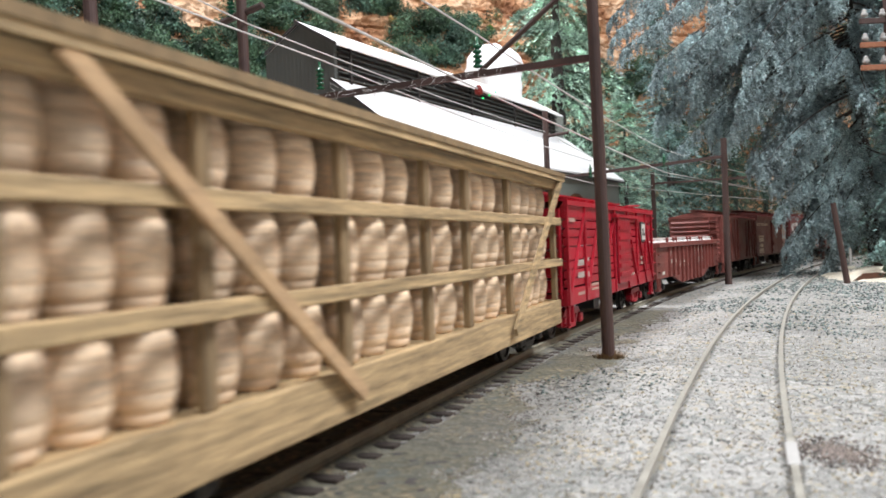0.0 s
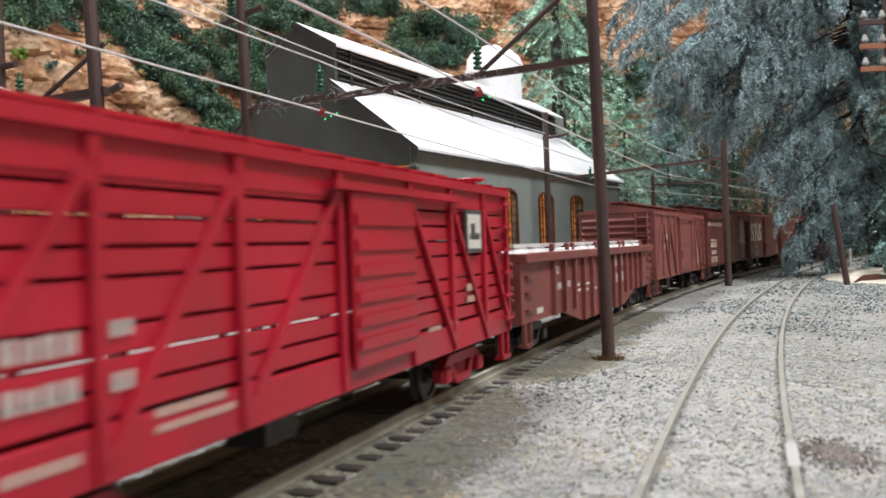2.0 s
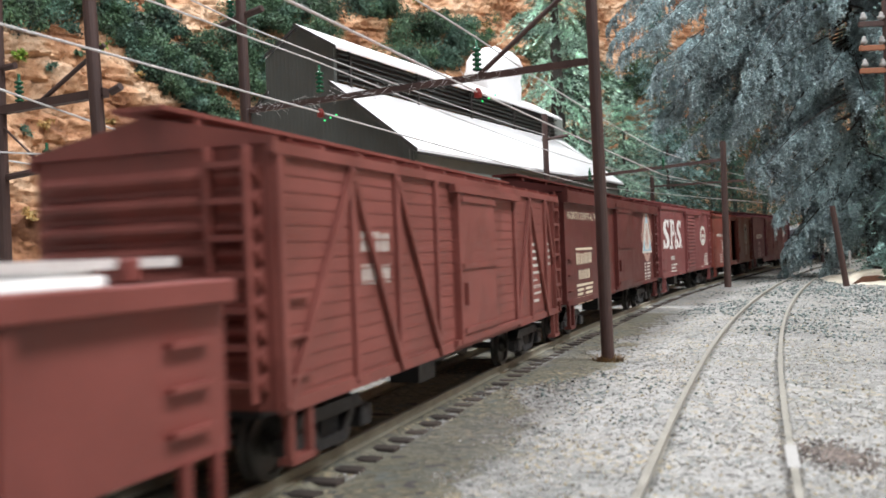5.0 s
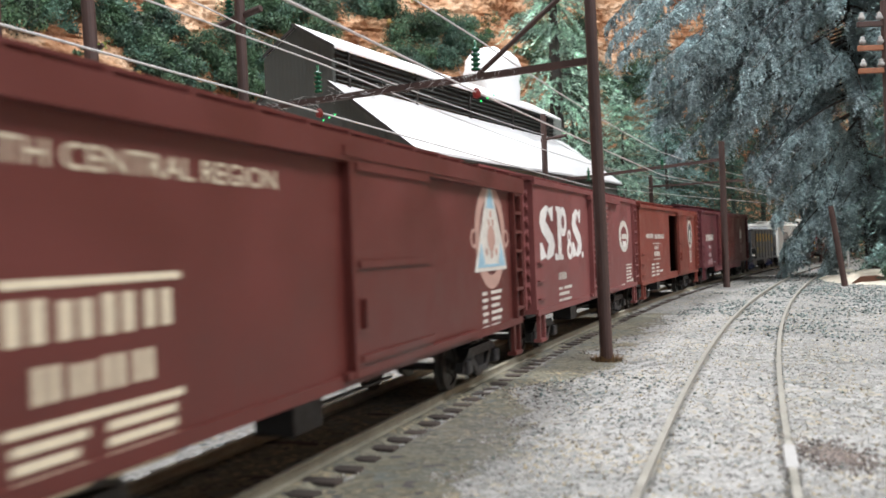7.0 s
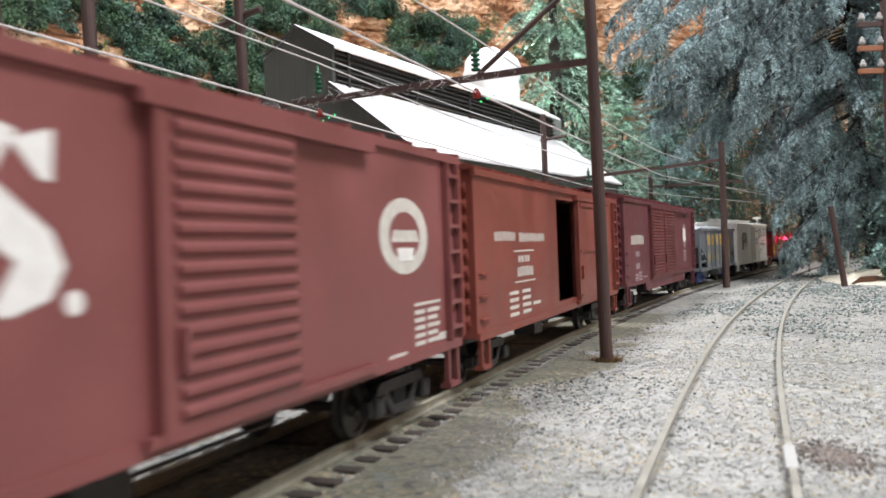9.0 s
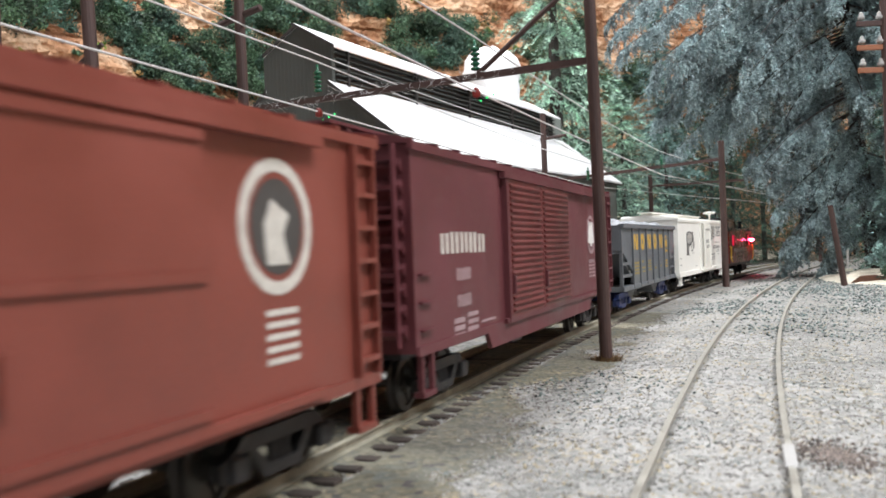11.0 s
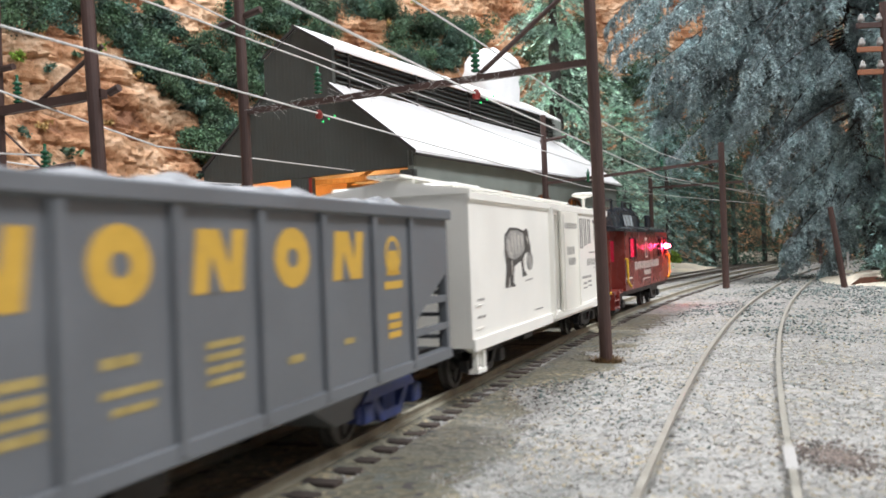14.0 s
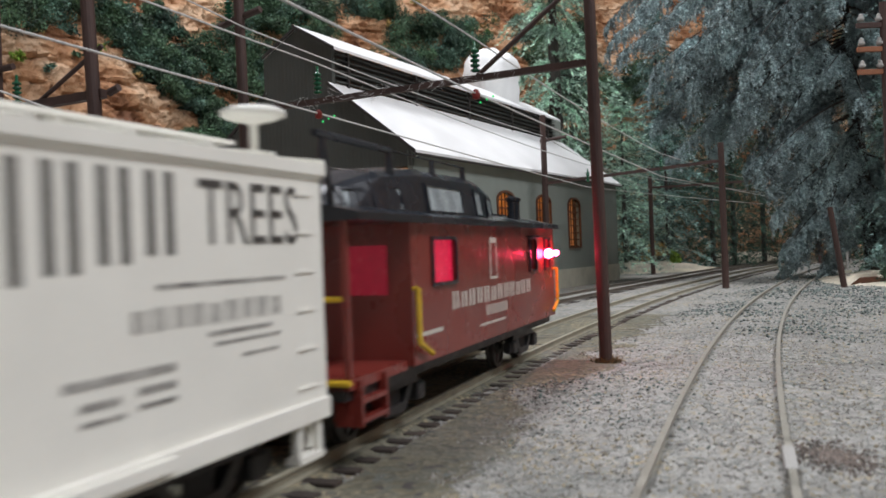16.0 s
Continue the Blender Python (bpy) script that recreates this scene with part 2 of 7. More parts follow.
NEEDLEBLUE = surface("blue_green_needles", (0.04, 0.078, 0.072), 0.7, grain=0.4, vary=0.6, relief=0, island=0.45, tint=(0.21, 0.33, 0.30), fine=2.5)
NEEDLEGREEN = surface("deep_green_needles", (0.010, 0.023, 0.016), 0.7, grain=0.4, vary=0.75, relief=0, island=0.5, tint=(0.058, 0.115, 0.08), fine=2.5)
NEEDLEPALE = surface("frosted_green_needles", (0.085, 0.165, 0.125), 0.7, grain=0.4, vary=0.65, relief=0, island=0.5, tint=(0.42, 0.60, 0.48), fine=2.5)
SHRUB = surface("dark_shrub_foliage", (0.022, 0.044, 0.024), 0.85, grain=0.4, vary=0.5, relief=0, island=0.65, tint=(0.07, 0.13, 0.07))
LIME = surface("lime_shrub_foliage", (0.16, 0.26, 0.03), 0.8, grain=0.6, vary=0.3, relief=0, island=0.5)
STRAW = surface("straw_scrub", (0.40, 0.27, 0.10), 0.85, grain=1, vary=0.3, relief=0, island=0.5)
SAND = surface("sandy_mound", (0.60, 0.54, 0.43), 0.9, grain=1.0, vary=0.25, relief=0.5)
COTTON = surface("white_cotton", (0.85, 0.85, 0.84), 0.95, grain=1.0, vary=0.06, relief=0.4)
CROSSARM = surface("orange_crossarm", (0.30, 0.12, 0.06), 0.7, vary=0.2)
ROOMWALL = surface("plain_room_wall", (0.22, 0.22, 0.225), 0.9, grain=0.02, vary=0.1, relief=0)


# ---- mesh helpers, all in full-size metres ----
def link_mesh(name, mesh, mat, parent=None, label=""):
    mesh.transform(Matrix.Scale(S, 4))
    if mat:
        mesh.materials.append(mat)
    ob = new(name, mesh)
    if parent:
        ob.parent = parent
    return tagged(ob, label)


def part(name, bm, mat, parent=None, label="", smooth=False):
    mesh = bpy.data.meshes.new(name)
    bmesh.ops.recalc_face_normals(bm, faces=bm.faces)
    if smooth:
        for f in bm.faces:
            f.smooth = True
    bm.to_mesh(mesh)
    bm.free()
    return link_mesh(name, mesh, mat, parent, label)


def again(ob, place, parent=None, turn=None):
    """Another object on the same mesh, at a place in full-size metres."""
    o = bpy.data.objects.new(ob.name.split(".")[0], ob.data)
    scene.collection.objects.link(o)
    o.parent = parent or ob.parent
    o.location = Vector(place) * S
    if turn:
        o.rotation_euler = turn
    return o


def thing(name, label, category, group="", place=(0, 0, 0), heading=0.0):
    ob = new(name)
    ob.empty_display_size = 0.01
    ob.matrix_world = Matrix.Translation(Vector(place) * S) @ Matrix.Rotation(-heading, 4, "Z")
    return tagged(ob, label, category, group)


def box(bm, x0, x1, y0, y1, z0, z1, bevel=0.0):
    vs = [bm.verts.new((x, y, z)) for z in (z0, z1) for y in (y0, y1) for x in (x0, x1)]
    fs = [bm.faces.new([vs[i] for i in q]) for q in ((0, 2, 3, 1), (4, 5, 7, 6), (0, 1, 5, 4), (2, 6, 7, 3), (0, 4, 6, 2), (1, 3, 7, 5))]
    if bevel:
        es = list({e for f in fs for e in f.edges})
        bmesh.ops.bevel(bm, geom=es, offset=bevel, segments=1, affect="EDGES")
    return bm


def bx(*a, **k):
    return box(bmesh.new(), *a, **k)


def rod(bm, a, b, r, seg=8, r2=None):
    a, b = Vector(a), Vector(b)
    d = b - a
    m = Matrix.Translation((a + b) / 2) @ d.to_track_quat("Z", "Y").to_matrix().to_4x4()
    bmesh.ops.create_cone(bm, cap_ends=True, segments=seg, radius1=r, radius2=r if r2 is None else r2, depth=d.length, matrix=m)
    return bm


def beam(bm, a, b, w, h):
    """A squared timber from a to b."""
    a, b = Vector(a), Vector(b)
    d = b - a
    m = Matrix.Translation((a + b) / 2) @ d.to_track_quat("Y", "Z").to_matrix().to_4x4() @ Matrix.Diagonal((w, d.length, h, 1))
    bmesh.ops.create_cube(bm, size=1, matrix=m)
    return bm


def prism(bm, pts, axis, a, b):
    """A polygon, drawn in the plane across axis, drawn out from a to b."""
    def at(p, v):
        return {"x": (v, p[0], p[1]), "y": (p[0], v, p[1]), "z": (p[0], p[1], v)}[axis]
    lo, hi = [bm.verts.new(at(p, a)) for p in pts], [bm.verts.new(at(p, b)) for p in pts]
    bm.faces.new(lo), bm.faces.new(hi[::-1])
    for i in range(len(pts)):
        j = (i + 1) % len(pts)
        bm.faces.new((lo[i], lo[j], hi[j], hi[i]))
    return bm


def lathe(bm, profile, seg=14, m=Matrix()):
    rings = [[bm.verts.new(m @ Vector((r * math.cos(2 * math.pi * i / seg), r * math.sin(2 * math.pi * i / seg), z))) for i in range(seg)] for r, z in profile]
    for a, b in zip(rings, rings[1:]):
        for i in range(seg):
            bm.faces.new((a[i], a[(i + 1) % seg], b[(i + 1) % seg], b[i]))
    bm.faces.new(rings[0][::-1]), bm.faces.new(rings[-1])
    return bm


# ---- the line of the tracks ----
EASE = [(5, 0.0), (12, -0.0156), (20, -0.0143), (28, -0.0318), (36, -0.0337), (45, -0.0294), (60, -0.062)]


def ease(s):
    """A slight easing of the curve along the line."""
    if s <= EASE[0][0]:
        return 0.0
    for (a, p), (b, q) in zip(EASE, EASE[1:]):
        if s < b:
            return p + (q - p) * (s - a) / (b - a)
    return EASE[-1][1]


def eased(s):
    """How far the easing carries the line to the left by s."""
    return -sum(ease(k + 0.5) for k in range(int(max(s, 0)))) - ease(s) * (max(s, 0) % 1)


def heading(s):
    """The track's bearing, s metres along the main line."""
    if s > 40:
        return curve(40) + 0.0026249 * (s - 40) + 0.0000097637 * (s * s - 1600) + ease(s)
    return curve(s) + ease(s)


def curve(s):
    s = max(s, -8.0)
    return 0.29165 + 0.006424 * s - 0.00003984 * s * s + 0.049253 * math.exp(-s / 6)


STEP = 0.25
LINE = {0: (-3.4353, 8.0)}
for i in range(0, 800):
    h = heading((i + 0.5) * STEP)
    LINE[i + 1] = (LINE[i][0] + math.sin(h) * STEP, LINE[i][1] + math.cos(h) * STEP)
for i in range(0, -800, -1):
    h = heading(max((i - 0.5) * STEP, -60))
    LINE[i - 1] = (LINE[i][0] - math.sin(h) * STEP, LINE[i][1] - math.cos(h) * STEP)


def spot(s, off=0.0, z=0.0):
    """The place s metres along the main line, off metres to the right of its middle."""
    i = math.floor(s / STEP)
    k = s / STEP - i
    x = LINE[i][0] * (1 - k) + LINE[i + 1][0] * k
    y = LINE[i][1] * (1 - k) + LINE[i + 1][1] * k
    h = heading(max(s, -60))
    return Vector((x + off * math.cos(h), y - off * math.sin(h), z))


def main_line(s):
    return 0.0


def far_line(s):
    return -4.9 - 0.0001 * s * s + eased(min(s, 60))


def siding(s):
    return max(5.51 - 0.00064 * max(0.0, s - 8) ** 2, 0.0) + eased(s)


# ---- ground and tracks ----
def shade_smooth(mesh):
    mesh.polygons.foreach_set("use_smooth", [True] * len(mesh.polygons))


def grid_mesh(name, nu, nv, at, mat, label, category, kind="structure"):
    vs = [at(u / (nu - 1), v / (nv - 1)) for v in range(nv) for u in range(nu)]
    fs = [(v * nu + u, v * nu + u + 1, (v + 1) * nu + u + 1, (v + 1) * nu + u) for v in range(nv - 1) for u in range(nu - 1)]
    mesh = bpy.data.meshes.new(name)
    mesh.from_pydata(vs, [], fs)
    shade_smooth(mesh)
    return tagged(link_mesh(name, mesh, mat), label, category, kind=kind)


def lumps(x, y, z=0.0, f=1.0):
    return noise.noise(Vector((x * f, y * f, z * f + 3.3)))


SIDING_RUN = [spot(s, siding(s)) for s in range(-12, 95)]
SIDING_Y, SIDING_X = [p.y for p in SIDING_RUN], [p.x for p in SIDING_RUN]


def ground_height(x, y):
    """Uneven gravel, banked up round the rails of the siding."""
    away = abs(x - float(np.interp(y, SIDING_Y, SIDING_X))) * 0.93
    bank = 0.085 * max(0.0, min(1.0, (2.6 - away) / 1.2)) if y > 2 else 0.0
    return -0.205 + bank + 0.03 * lumps(x, y, 0, 0.5) + 0.022 * lumps(x, y, 5, 1.6)


def make_ground():
    def at(u, v):
        x, y = -78 + 190 * u, -60 + 216 * v
        return (x, y, ground_height(x, y))
    grid_mesh("ground", 420, 470, at, GRAVEL, "pale grey crushed stone ballast with dark specks", "ground")


def make_track(name, offset, s0, s1, label, dz=0.0):
    root = tagged(new(name), label, "railway track", kind="structure")
    n = int((s1 - s0) / 1.0)
    for side in (-0.7525, 0.7525):
        bm = bmesh.new()
        prof = [(-0.075, -0.17), (0.075, -0.17), (0.075, -0.145), (0.02, -0.12), (0.02, -0.05), (0.042, -0.035), (0.042, 0.0), (-0.042, 0.0), (-0.042, -0.035), (-0.02, -0.05), (-0.02, -0.12), (-0.075, -0.145)]
        last = None
        for i in range(n + 1):
            s = s0 + i * (s1 - s0) / n
            ring = [bm.verts.new(spot(s, offset(s) + side + a, b + dz)) for a, b in prof]
            if last:
                for k in range(len(prof)):
                    bm.faces.new((last[k], last[(k + 1) % 12], ring[(k + 1) % 12], ring[k]))
            else:
                bm.faces.new(ring)
            last = ring
        bm.faces.new(last[::-1])
        part("rail", bm, {"track_far": RAIL, "track_main": RAILMAIN}.get(name, RAILTOP), root, "weathered pale steel rail")
    return root


def make_ties(root, offset, s0, s1, sunk, count):
    """Ties of the nearest stretch are pieces of their own; those far off are joined."""
    mesh = bpy.data.meshes.new("tie")
    bm = bx(-1.3, 1.3, -0.115, 0.115, -0.34, -0.165, bevel=0.015)
    bm.to_mesh(mesh)
    bm.free()
    mesh.transform(Matrix.Scale(S, 4))
    mesh.materials.append(TIE)
    rnd = random.Random(7)
    rest = bmesh.new()
    i, s = 0, s0
    while s < s1:
        m = Matrix.Translation(spot(s, offset(s), -sunk + rnd.uniform(-0.015, 0.015))) @ Matrix.Rotation(-heading(max(s, -60)) + rnd.uniform(-0.03, 0.03), 4, "Z")
        if i < count:
            o = new("tie", mesh)
            o.parent = root
            o.matrix_basis = Matrix.Translation(m.translation * S) @ m.to_3x3().to_4x4()
        else:
            bmesh.ops.create_cube(rest, size=1, matrix=m @ Matrix.Translation((0, 0, -0.25)) @ Matrix.Diagonal((2.6, 0.23, 0.17, 1)))
        i, s = i + 1, s + 0.56
    if len(rest.verts):
        tagged(part("far_ties", rest, TIE, root), kind="stuff")
    else:
        rest.free()


PEBBLE = np.array([(1, 0, 0), (-1, 0, 0), (0, 1, 0), (0, -1, 0), (0, 0, 1), (0, 0, -0.6)], float)
PEBBLE_FACES = np.array([(0, 2, 4), (2, 1, 4), (1, 3, 4), (3, 0, 4), (2, 0, 5), (1, 2, 5), (3, 1, 5), (0, 3, 5)])


def pebbles(name, x, y, size, rng, mat, label, category, flat=0.8):
    """Many small angular grains lying on the ground."""
    n = len(x)
    z = np.array([ground_height(a, b) for a, b in zip(x, y)])
    v = PEBBLE[None] * size[:, None, None] * rng.uniform(0.55, 1.35, (n, 6, 1))
    ang = rng.uniform(0, 6.28, n)
    c, s_ = np.cos(ang)[:, None], np.sin(ang)[:, None]
    vx = v[:, :, 0] * c - v[:, :, 1] * s_ + x[:, None]
    vy = v[:, :, 0] * s_ + v[:, :, 1] * c + y[:, None]
    vz = v[:, :, 2] * flat + z[:, None] + size[:, None] * 0.2
    soup(name, np.stack([vx, vy, vz], -1).reshape(-1, 3), (PEBBLE_FACES[None] + 6 * np.arange(n)[:, None, None]).reshape(-1, 3), mat, label, category)


def scatter_stones():
    """Loose ballast, flakes of dark turf in drifts, and straw-coloured chips."""
    rng = np.random.default_rng(5)
    n = 75000
    y = 5 + 40 * rng.random(n) ** 1.7
    x = rng.uniform(-0.42, 0.60, n) * (y + 2)
    clear = x > np.interp(y, SIDING_Y, SIDING_X) - 4.2 - rng.exponential(0.9, n) + 0.8
    x, y = x[clear], y[clear]
    size = rng.uniform(0.010, 0.026, len(x)) * (1 + (rng.random(len(x)) > 0.97) * 0.7)
    pebbles("loose_stones", x, y, size, rng, STONE, "scattered grey and white ballast stones", "gravel")
    n = 34000
    y = 9 + 52 * rng.random(n) ** 1.3
    x = rng.uniform(0.02, 0.60, n) * (y + 2)
    drift = np.array([lumps(a, b, 9, 0.22) + 0.6 * lumps(a, b, 4, 0.8) for a, b in zip(x, y)]) + 0.012 * (y - 26) + 0.03 * (x - np.interp(y, SIDING_Y, SIDING_X))
    keep = (rng.random(n) < np.clip(0.24 + 1.1 * drift, 0.03, 1) * np.clip((y - 8) / 13 + 0.25 * (x > np.interp(y, SIDING_Y, SIDING_X) + 0.9), 0.12, 1)) & (x > np.interp(y, SIDING_Y, SIDING_X) - 3.8)
    x, y = x[keep], y[keep]
    pebbles("turf_flakes", x, y, rng.uniform(0.35, 1.0, len(x)) * np.clip(0.022 + 0.0014 * y, 0.02, 0.075), rng, FLOCK, "dark blue-green turf flakes strewn on the gravel", "turf", 0.7)
    n = 4500
    y = 6 + 26 * rng.random(n)
    x = rng.uniform(0.05, 0.60, n) * (y + 2)
    keep = x > np.interp(y, SIDING_Y, SIDING_X) - 3.0
    pebbles("straw_chips", x[keep], y[keep], rng.uniform(0.012, 0.03, keep.sum()), rng, CHIP, "straw-coloured chips among the gravel", "gravel")
    n = 9000
    y = 6 + 34 * rng.random(n) ** 1.4
    x = np.interp(y, SIDING_Y, SIDING_X) - 4.4 + rng.normal(size=n) * 0.8
    pebbles("olive_grit", x, y, rng.uniform(0.010, 0.026, n), rng, DIRT, "olive grit strewn from the ballast shoulder", "gravel")
    # dirt heaped beside the rail joint
    q = spot(4.6, siding(4.6) + 0.7525)
    a, d = rng.uniform(0, 6.28, 1500), np.abs(rng.normal(size=1500))
    x, y = q.x + 0.55 + 0.30 * d * np.cos(a), q.y + 0.1 + 0.42 * d * np.sin(a)
    pebbles("dirt_heap", x, y, rng.uniform(0.012, 0.035, 1500), rng, DIRT, "brown dirt spilt beside the rail joint", "dirt")


def soup(name, verts, tris, mat, label="", category="", parent=None):
    mesh = bpy.data.meshes.new(name)
    mesh.vertices.add(len(verts))
    mesh.vertices.foreach_set("co", np.asarray(verts, np.float32).ravel())
    mesh.loops.add(tris.size)
    mesh.loops.foreach_set("vertex_index", tris.astype(np.int32).ravel())
    mesh.polygons.add(len(tris))
    mesh.polygons.foreach_set("loop_start", np.arange(0, tris.size, 3, dtype=np.int32))
    mesh.update(calc_edges=True)
    ob = link_mesh(name, mesh, mat, parent)
    if category:
        tagged(ob, label, category, kind="stuff")
    return ob


def make_shoulder(name, offset, s0, s1, label, left=-2.3, right=4.2, mat=None):
    """Ballast packed up to the ties, sloping down on both sides."""
    prof = [(left, -0.32), (left + 0.9, -0.20), (-0.9, -0.165), (-0.6, -0.15), (0.0, -0.155), (0.6, -0.15), (0.93, -0.152), (1.06, -0.195), (1.28, -0.20), (1.42, -0.165), (2.2, -0.185), (3.0, -0.215), (right, -0.26)] if right > 3.1 else [(left, -0.32), (left + 0.9, -0.20), (-0.9, -0.165), (-0.6, -0.15), (0.0, -0.155), (0.6, -0.15), (0.86, -0.19), (1.2, -0.20), (1.45, -0.2), (right, -0.32)]
    n = int((s1 - s0) / 0.4)
    vs, fs = [], []
    for i in range(n + 1):
        s = s0 + (s1 - s0) * i / n
        for a, b in prof:
            p = spot(s, offset(s) + a + (0.12 * lumps(s, a, 1, 0.7) if a < 2 else 1.1 * lumps(s, a, 1, 0.35) + 0.5 * lumps(s, a, 6, 1.3)), b)
            vs.append((p.x, p.y, p.z + 0.022 * lumps(p.x, p.y, 2, 2.5)))
    k = len(prof)
    for i in range(n):
        for j in range(k - 1):
            fs.append((i * k + j, i * k + j + 1, (i + 1) * k + j + 1, (i + 1) * k + j))
    mesh = bpy.data.meshes.new(name)
    mesh.from_pydata(vs, [], fs)
    shade_smooth(mesh)
    return tagged(link_mesh(name, mesh, mat or SHOULDER), label, "ballast", kind="structure")


make_ground()
make_shoulder("ballast_main", main_line, -40, 27, "olive grey fine ballast packed round the ties")
make_shoulder("ballast_far", main_line, 27, 120, "pale gravel packed between the far rails", right=3.2, mat=GRAVEL)
make_shoulder("ballast_yard", far_line, 6, 118, "pale gravel packed between the yard rails", right=2.3, mat=GRAVEL)
TRACK_MAIN = make_track("track_main", main_line, -60, 170, "main railway track, pale weathered rails on dusty ties")
TRACK_FAR = make_track("track_far", far_line, -60, 165, "second railway track beside the engine shed")
TRACK_SIDING = make_track("track_siding", siding, -40, 100, "siding track sunk in pale gravel", 0.0)
scatter_stones()

# ---- the engine shed ----
BULB = surface("warm_bulb", (1, 0.8, 0.5), emit=(1.0, 0.62, 0.25), power=6)
SHED_TURN = math.radians(28.23)
SHED_AT = (-1.07, 39.11, 0.0)


def make_shed():
    """Local axes: y runs along the shed away from its open end, x to the right; the corner by the track is the origin."""
    root = thing("engine_shed", "grey-green engine shed with white roof and lit open bays", "engine shed", "", SHED_AT, SHED_TURN)
    W, L, E, B, H = 12.45, 30.8, 7.05, -0.35, 13.45
    mid = -W / 2
    # side wall towards the track, pierced by arched windows
    wins = [(3.1, 5.5), (8.9, 11.2), (14.5, 16.8), (19.95, 22.25)]
    edges = [0.0] + [v for w in wins for v in w] + [L]
    for i in range(0, len(edges), 2):
        part("wall", bx(-0.3, 0, edges[i], edges[i + 1], B, E), SHEDGREY, root, "smooth grey-green side wall")
    for a, b in wins:
        part("wall", bx(-0.3, 0, a, b, B, 2.4), SHEDGREY, root, "smooth grey-green side wall")
        c, r = (a + b) / 2, (b - a) / 2
        arch = [(b, 5.15), (b, E), (a, E), (a, 5.15)] + [(c - r * math.cos(k * math.pi / 8), 5.15 + 0.45 * math.sin(k * math.pi / 8)) for k in range(1, 8)]
        part("wall", prism(bmesh.new(), arch, "x", -0.3, 0), SHEDGREY, root, "smooth grey-green side wall")
        win = part("window", prism(bmesh.new(), [(a - 0.05, 2.32), (b + 0.05, 2.32), (b + 0.05, 2.42), (a - 0.05, 2.42)], "x", -0.2, 0.1), WINFRAME, root, "arched window with rusty bars, lit orange")
        for k in range(1, 5):
            y = a + (b - a) * k / 5
            part("glazing_bar", bx(-0.17, -0.11, y - 0.03, y + 0.03, 2.4, 5.15 + 0.42 * math.sin(math.acos(min(1, abs(y - c) / r)))), WINFRAME, win)
        for k in range(7):
            z = 2.45 + k * 0.45
            part("glazing_bar", bx(-0.165, -0.105, a, b, z - 0.03, z + 0.03), WINFRAME, win)
        bm = bmesh.new()
        pts = [(a, 2.4)] + [(a, 5.15)] + [(c - r * math.cos(k * math.pi / 10), 5.15 + 0.45 * math.sin(k * math.pi / 10)) for k in range(1, 10)] + [(b, 5.15), (b, 2.4)]
        for p, q in zip(pts, pts[1:]):
            beam(bm, (0.02, *p), (0.02, *q), 0.12, 0.13)
        part("frame", bm, WINFRAME, win)
    part("plinth", bx(0.003, 0.06, 0, L, B, 1.0), PLINTH, root, "pale stone plinth band")
    # back and far side
    part("wall", bx(-W, -W + 0.3, 0.3, L, B, E), SHEDGREY, root, "grey-green back wall")
    part("wall", prism(bmesh.new(), [(-W, B), (0, B), (0, E), (mid + 2.0, 10.3), (mid + 2.0, H - 1.2), (mid, H), (mid - 2.0, H - 1.2), (mid - 2.0, 10.3), (-W, E)], "y", L - 0.3, L), SHEDGREY, root, "grey-green end wall")
    # open end: corrugated gable over two bays
    gable = [(-W, E), (-W, 6.1), (0, 6.35), (0, E), (mid + 2.0, 10.4), (mid + 2.0, H - 1.25), (mid, H - 0.05), (mid - 2.0, H - 1.25), (mid - 2.0, 10.4)]
    part("gable", prism(bmesh.new(), gable, "y", 0.0, 0.25), SHEDDARK, root, "dark corrugated gable sheet")
    bm = bmesh.new()
    x = -W + 0.1
    while x < -0.05:
        top = E + (10.4 - E) * min(1, (min(-x, W + x)) / (W / 2 - 2.0)) if abs(x - mid) > 2.0 else H - 1.25 + 1.2 * (1 - abs(x - mid) / 2.0)
        prism(bm, [(x - 0.08, 0.001), (x, -0.012), (x + 0.08, 0.001)], "z", 6.12 + 0.02 * (x + W), top - 0.05)
        x += 0.23
    part("corrugation", bm, SHEDDARK, root)
    for a, b in ((-0.72, 0.0), (-6.9, -5.65), (-W, -11.75)):
        post = part("post", bx(a, b, 0.0, 0.3, B, 6.2), SHEDDARK, root, "corrugated grey bay post")
        bm = bmesh.new()
        x = a + 0.08
        while x < b:
            prism(bm, [(x - 0.07, -0.002), (x, -0.02), (x + 0.07, -0.002)], "z", B, 6.1)
            x += 0.2
        part("corrugation", bm, SHEDDARK, post)
    part("bay_trim", bx(-5.75, -5.62, -0.09, 0.0, B, 6.2), CLAMPRED, root, "rusty red trim on the bay post")
    # roof
    for sgn in (1, -1):
        x0, x1 = mid + sgn * (W / 2 + (0.35 if sgn > 0 else 0.06)), mid + sgn * 1.95
        z0, z1 = E - (0.18 if sgn > 0 else 0.02), 10.45
        front, out = (-0.35, 2.4) if sgn > 0 else (-0.02, 2.08)
        pts = [(x0, z0), (x1, z1), (x1, z1 + 0.14), (x0, z0 + 0.14)]
        part("roof", prism(bmesh.new(), pts, "y", front, L + 0.3), ROOFWHITE, root, "bright white roof slope")
        part("barge_board", prism(bmesh.new(), [(a, b - 0.03) if k < 2 else (a, b + 0.01) for k, (a, b) in enumerate(pts)], "y", front - 0.06, front - 0.002), SHEDTRIM, root, "dark barge board")
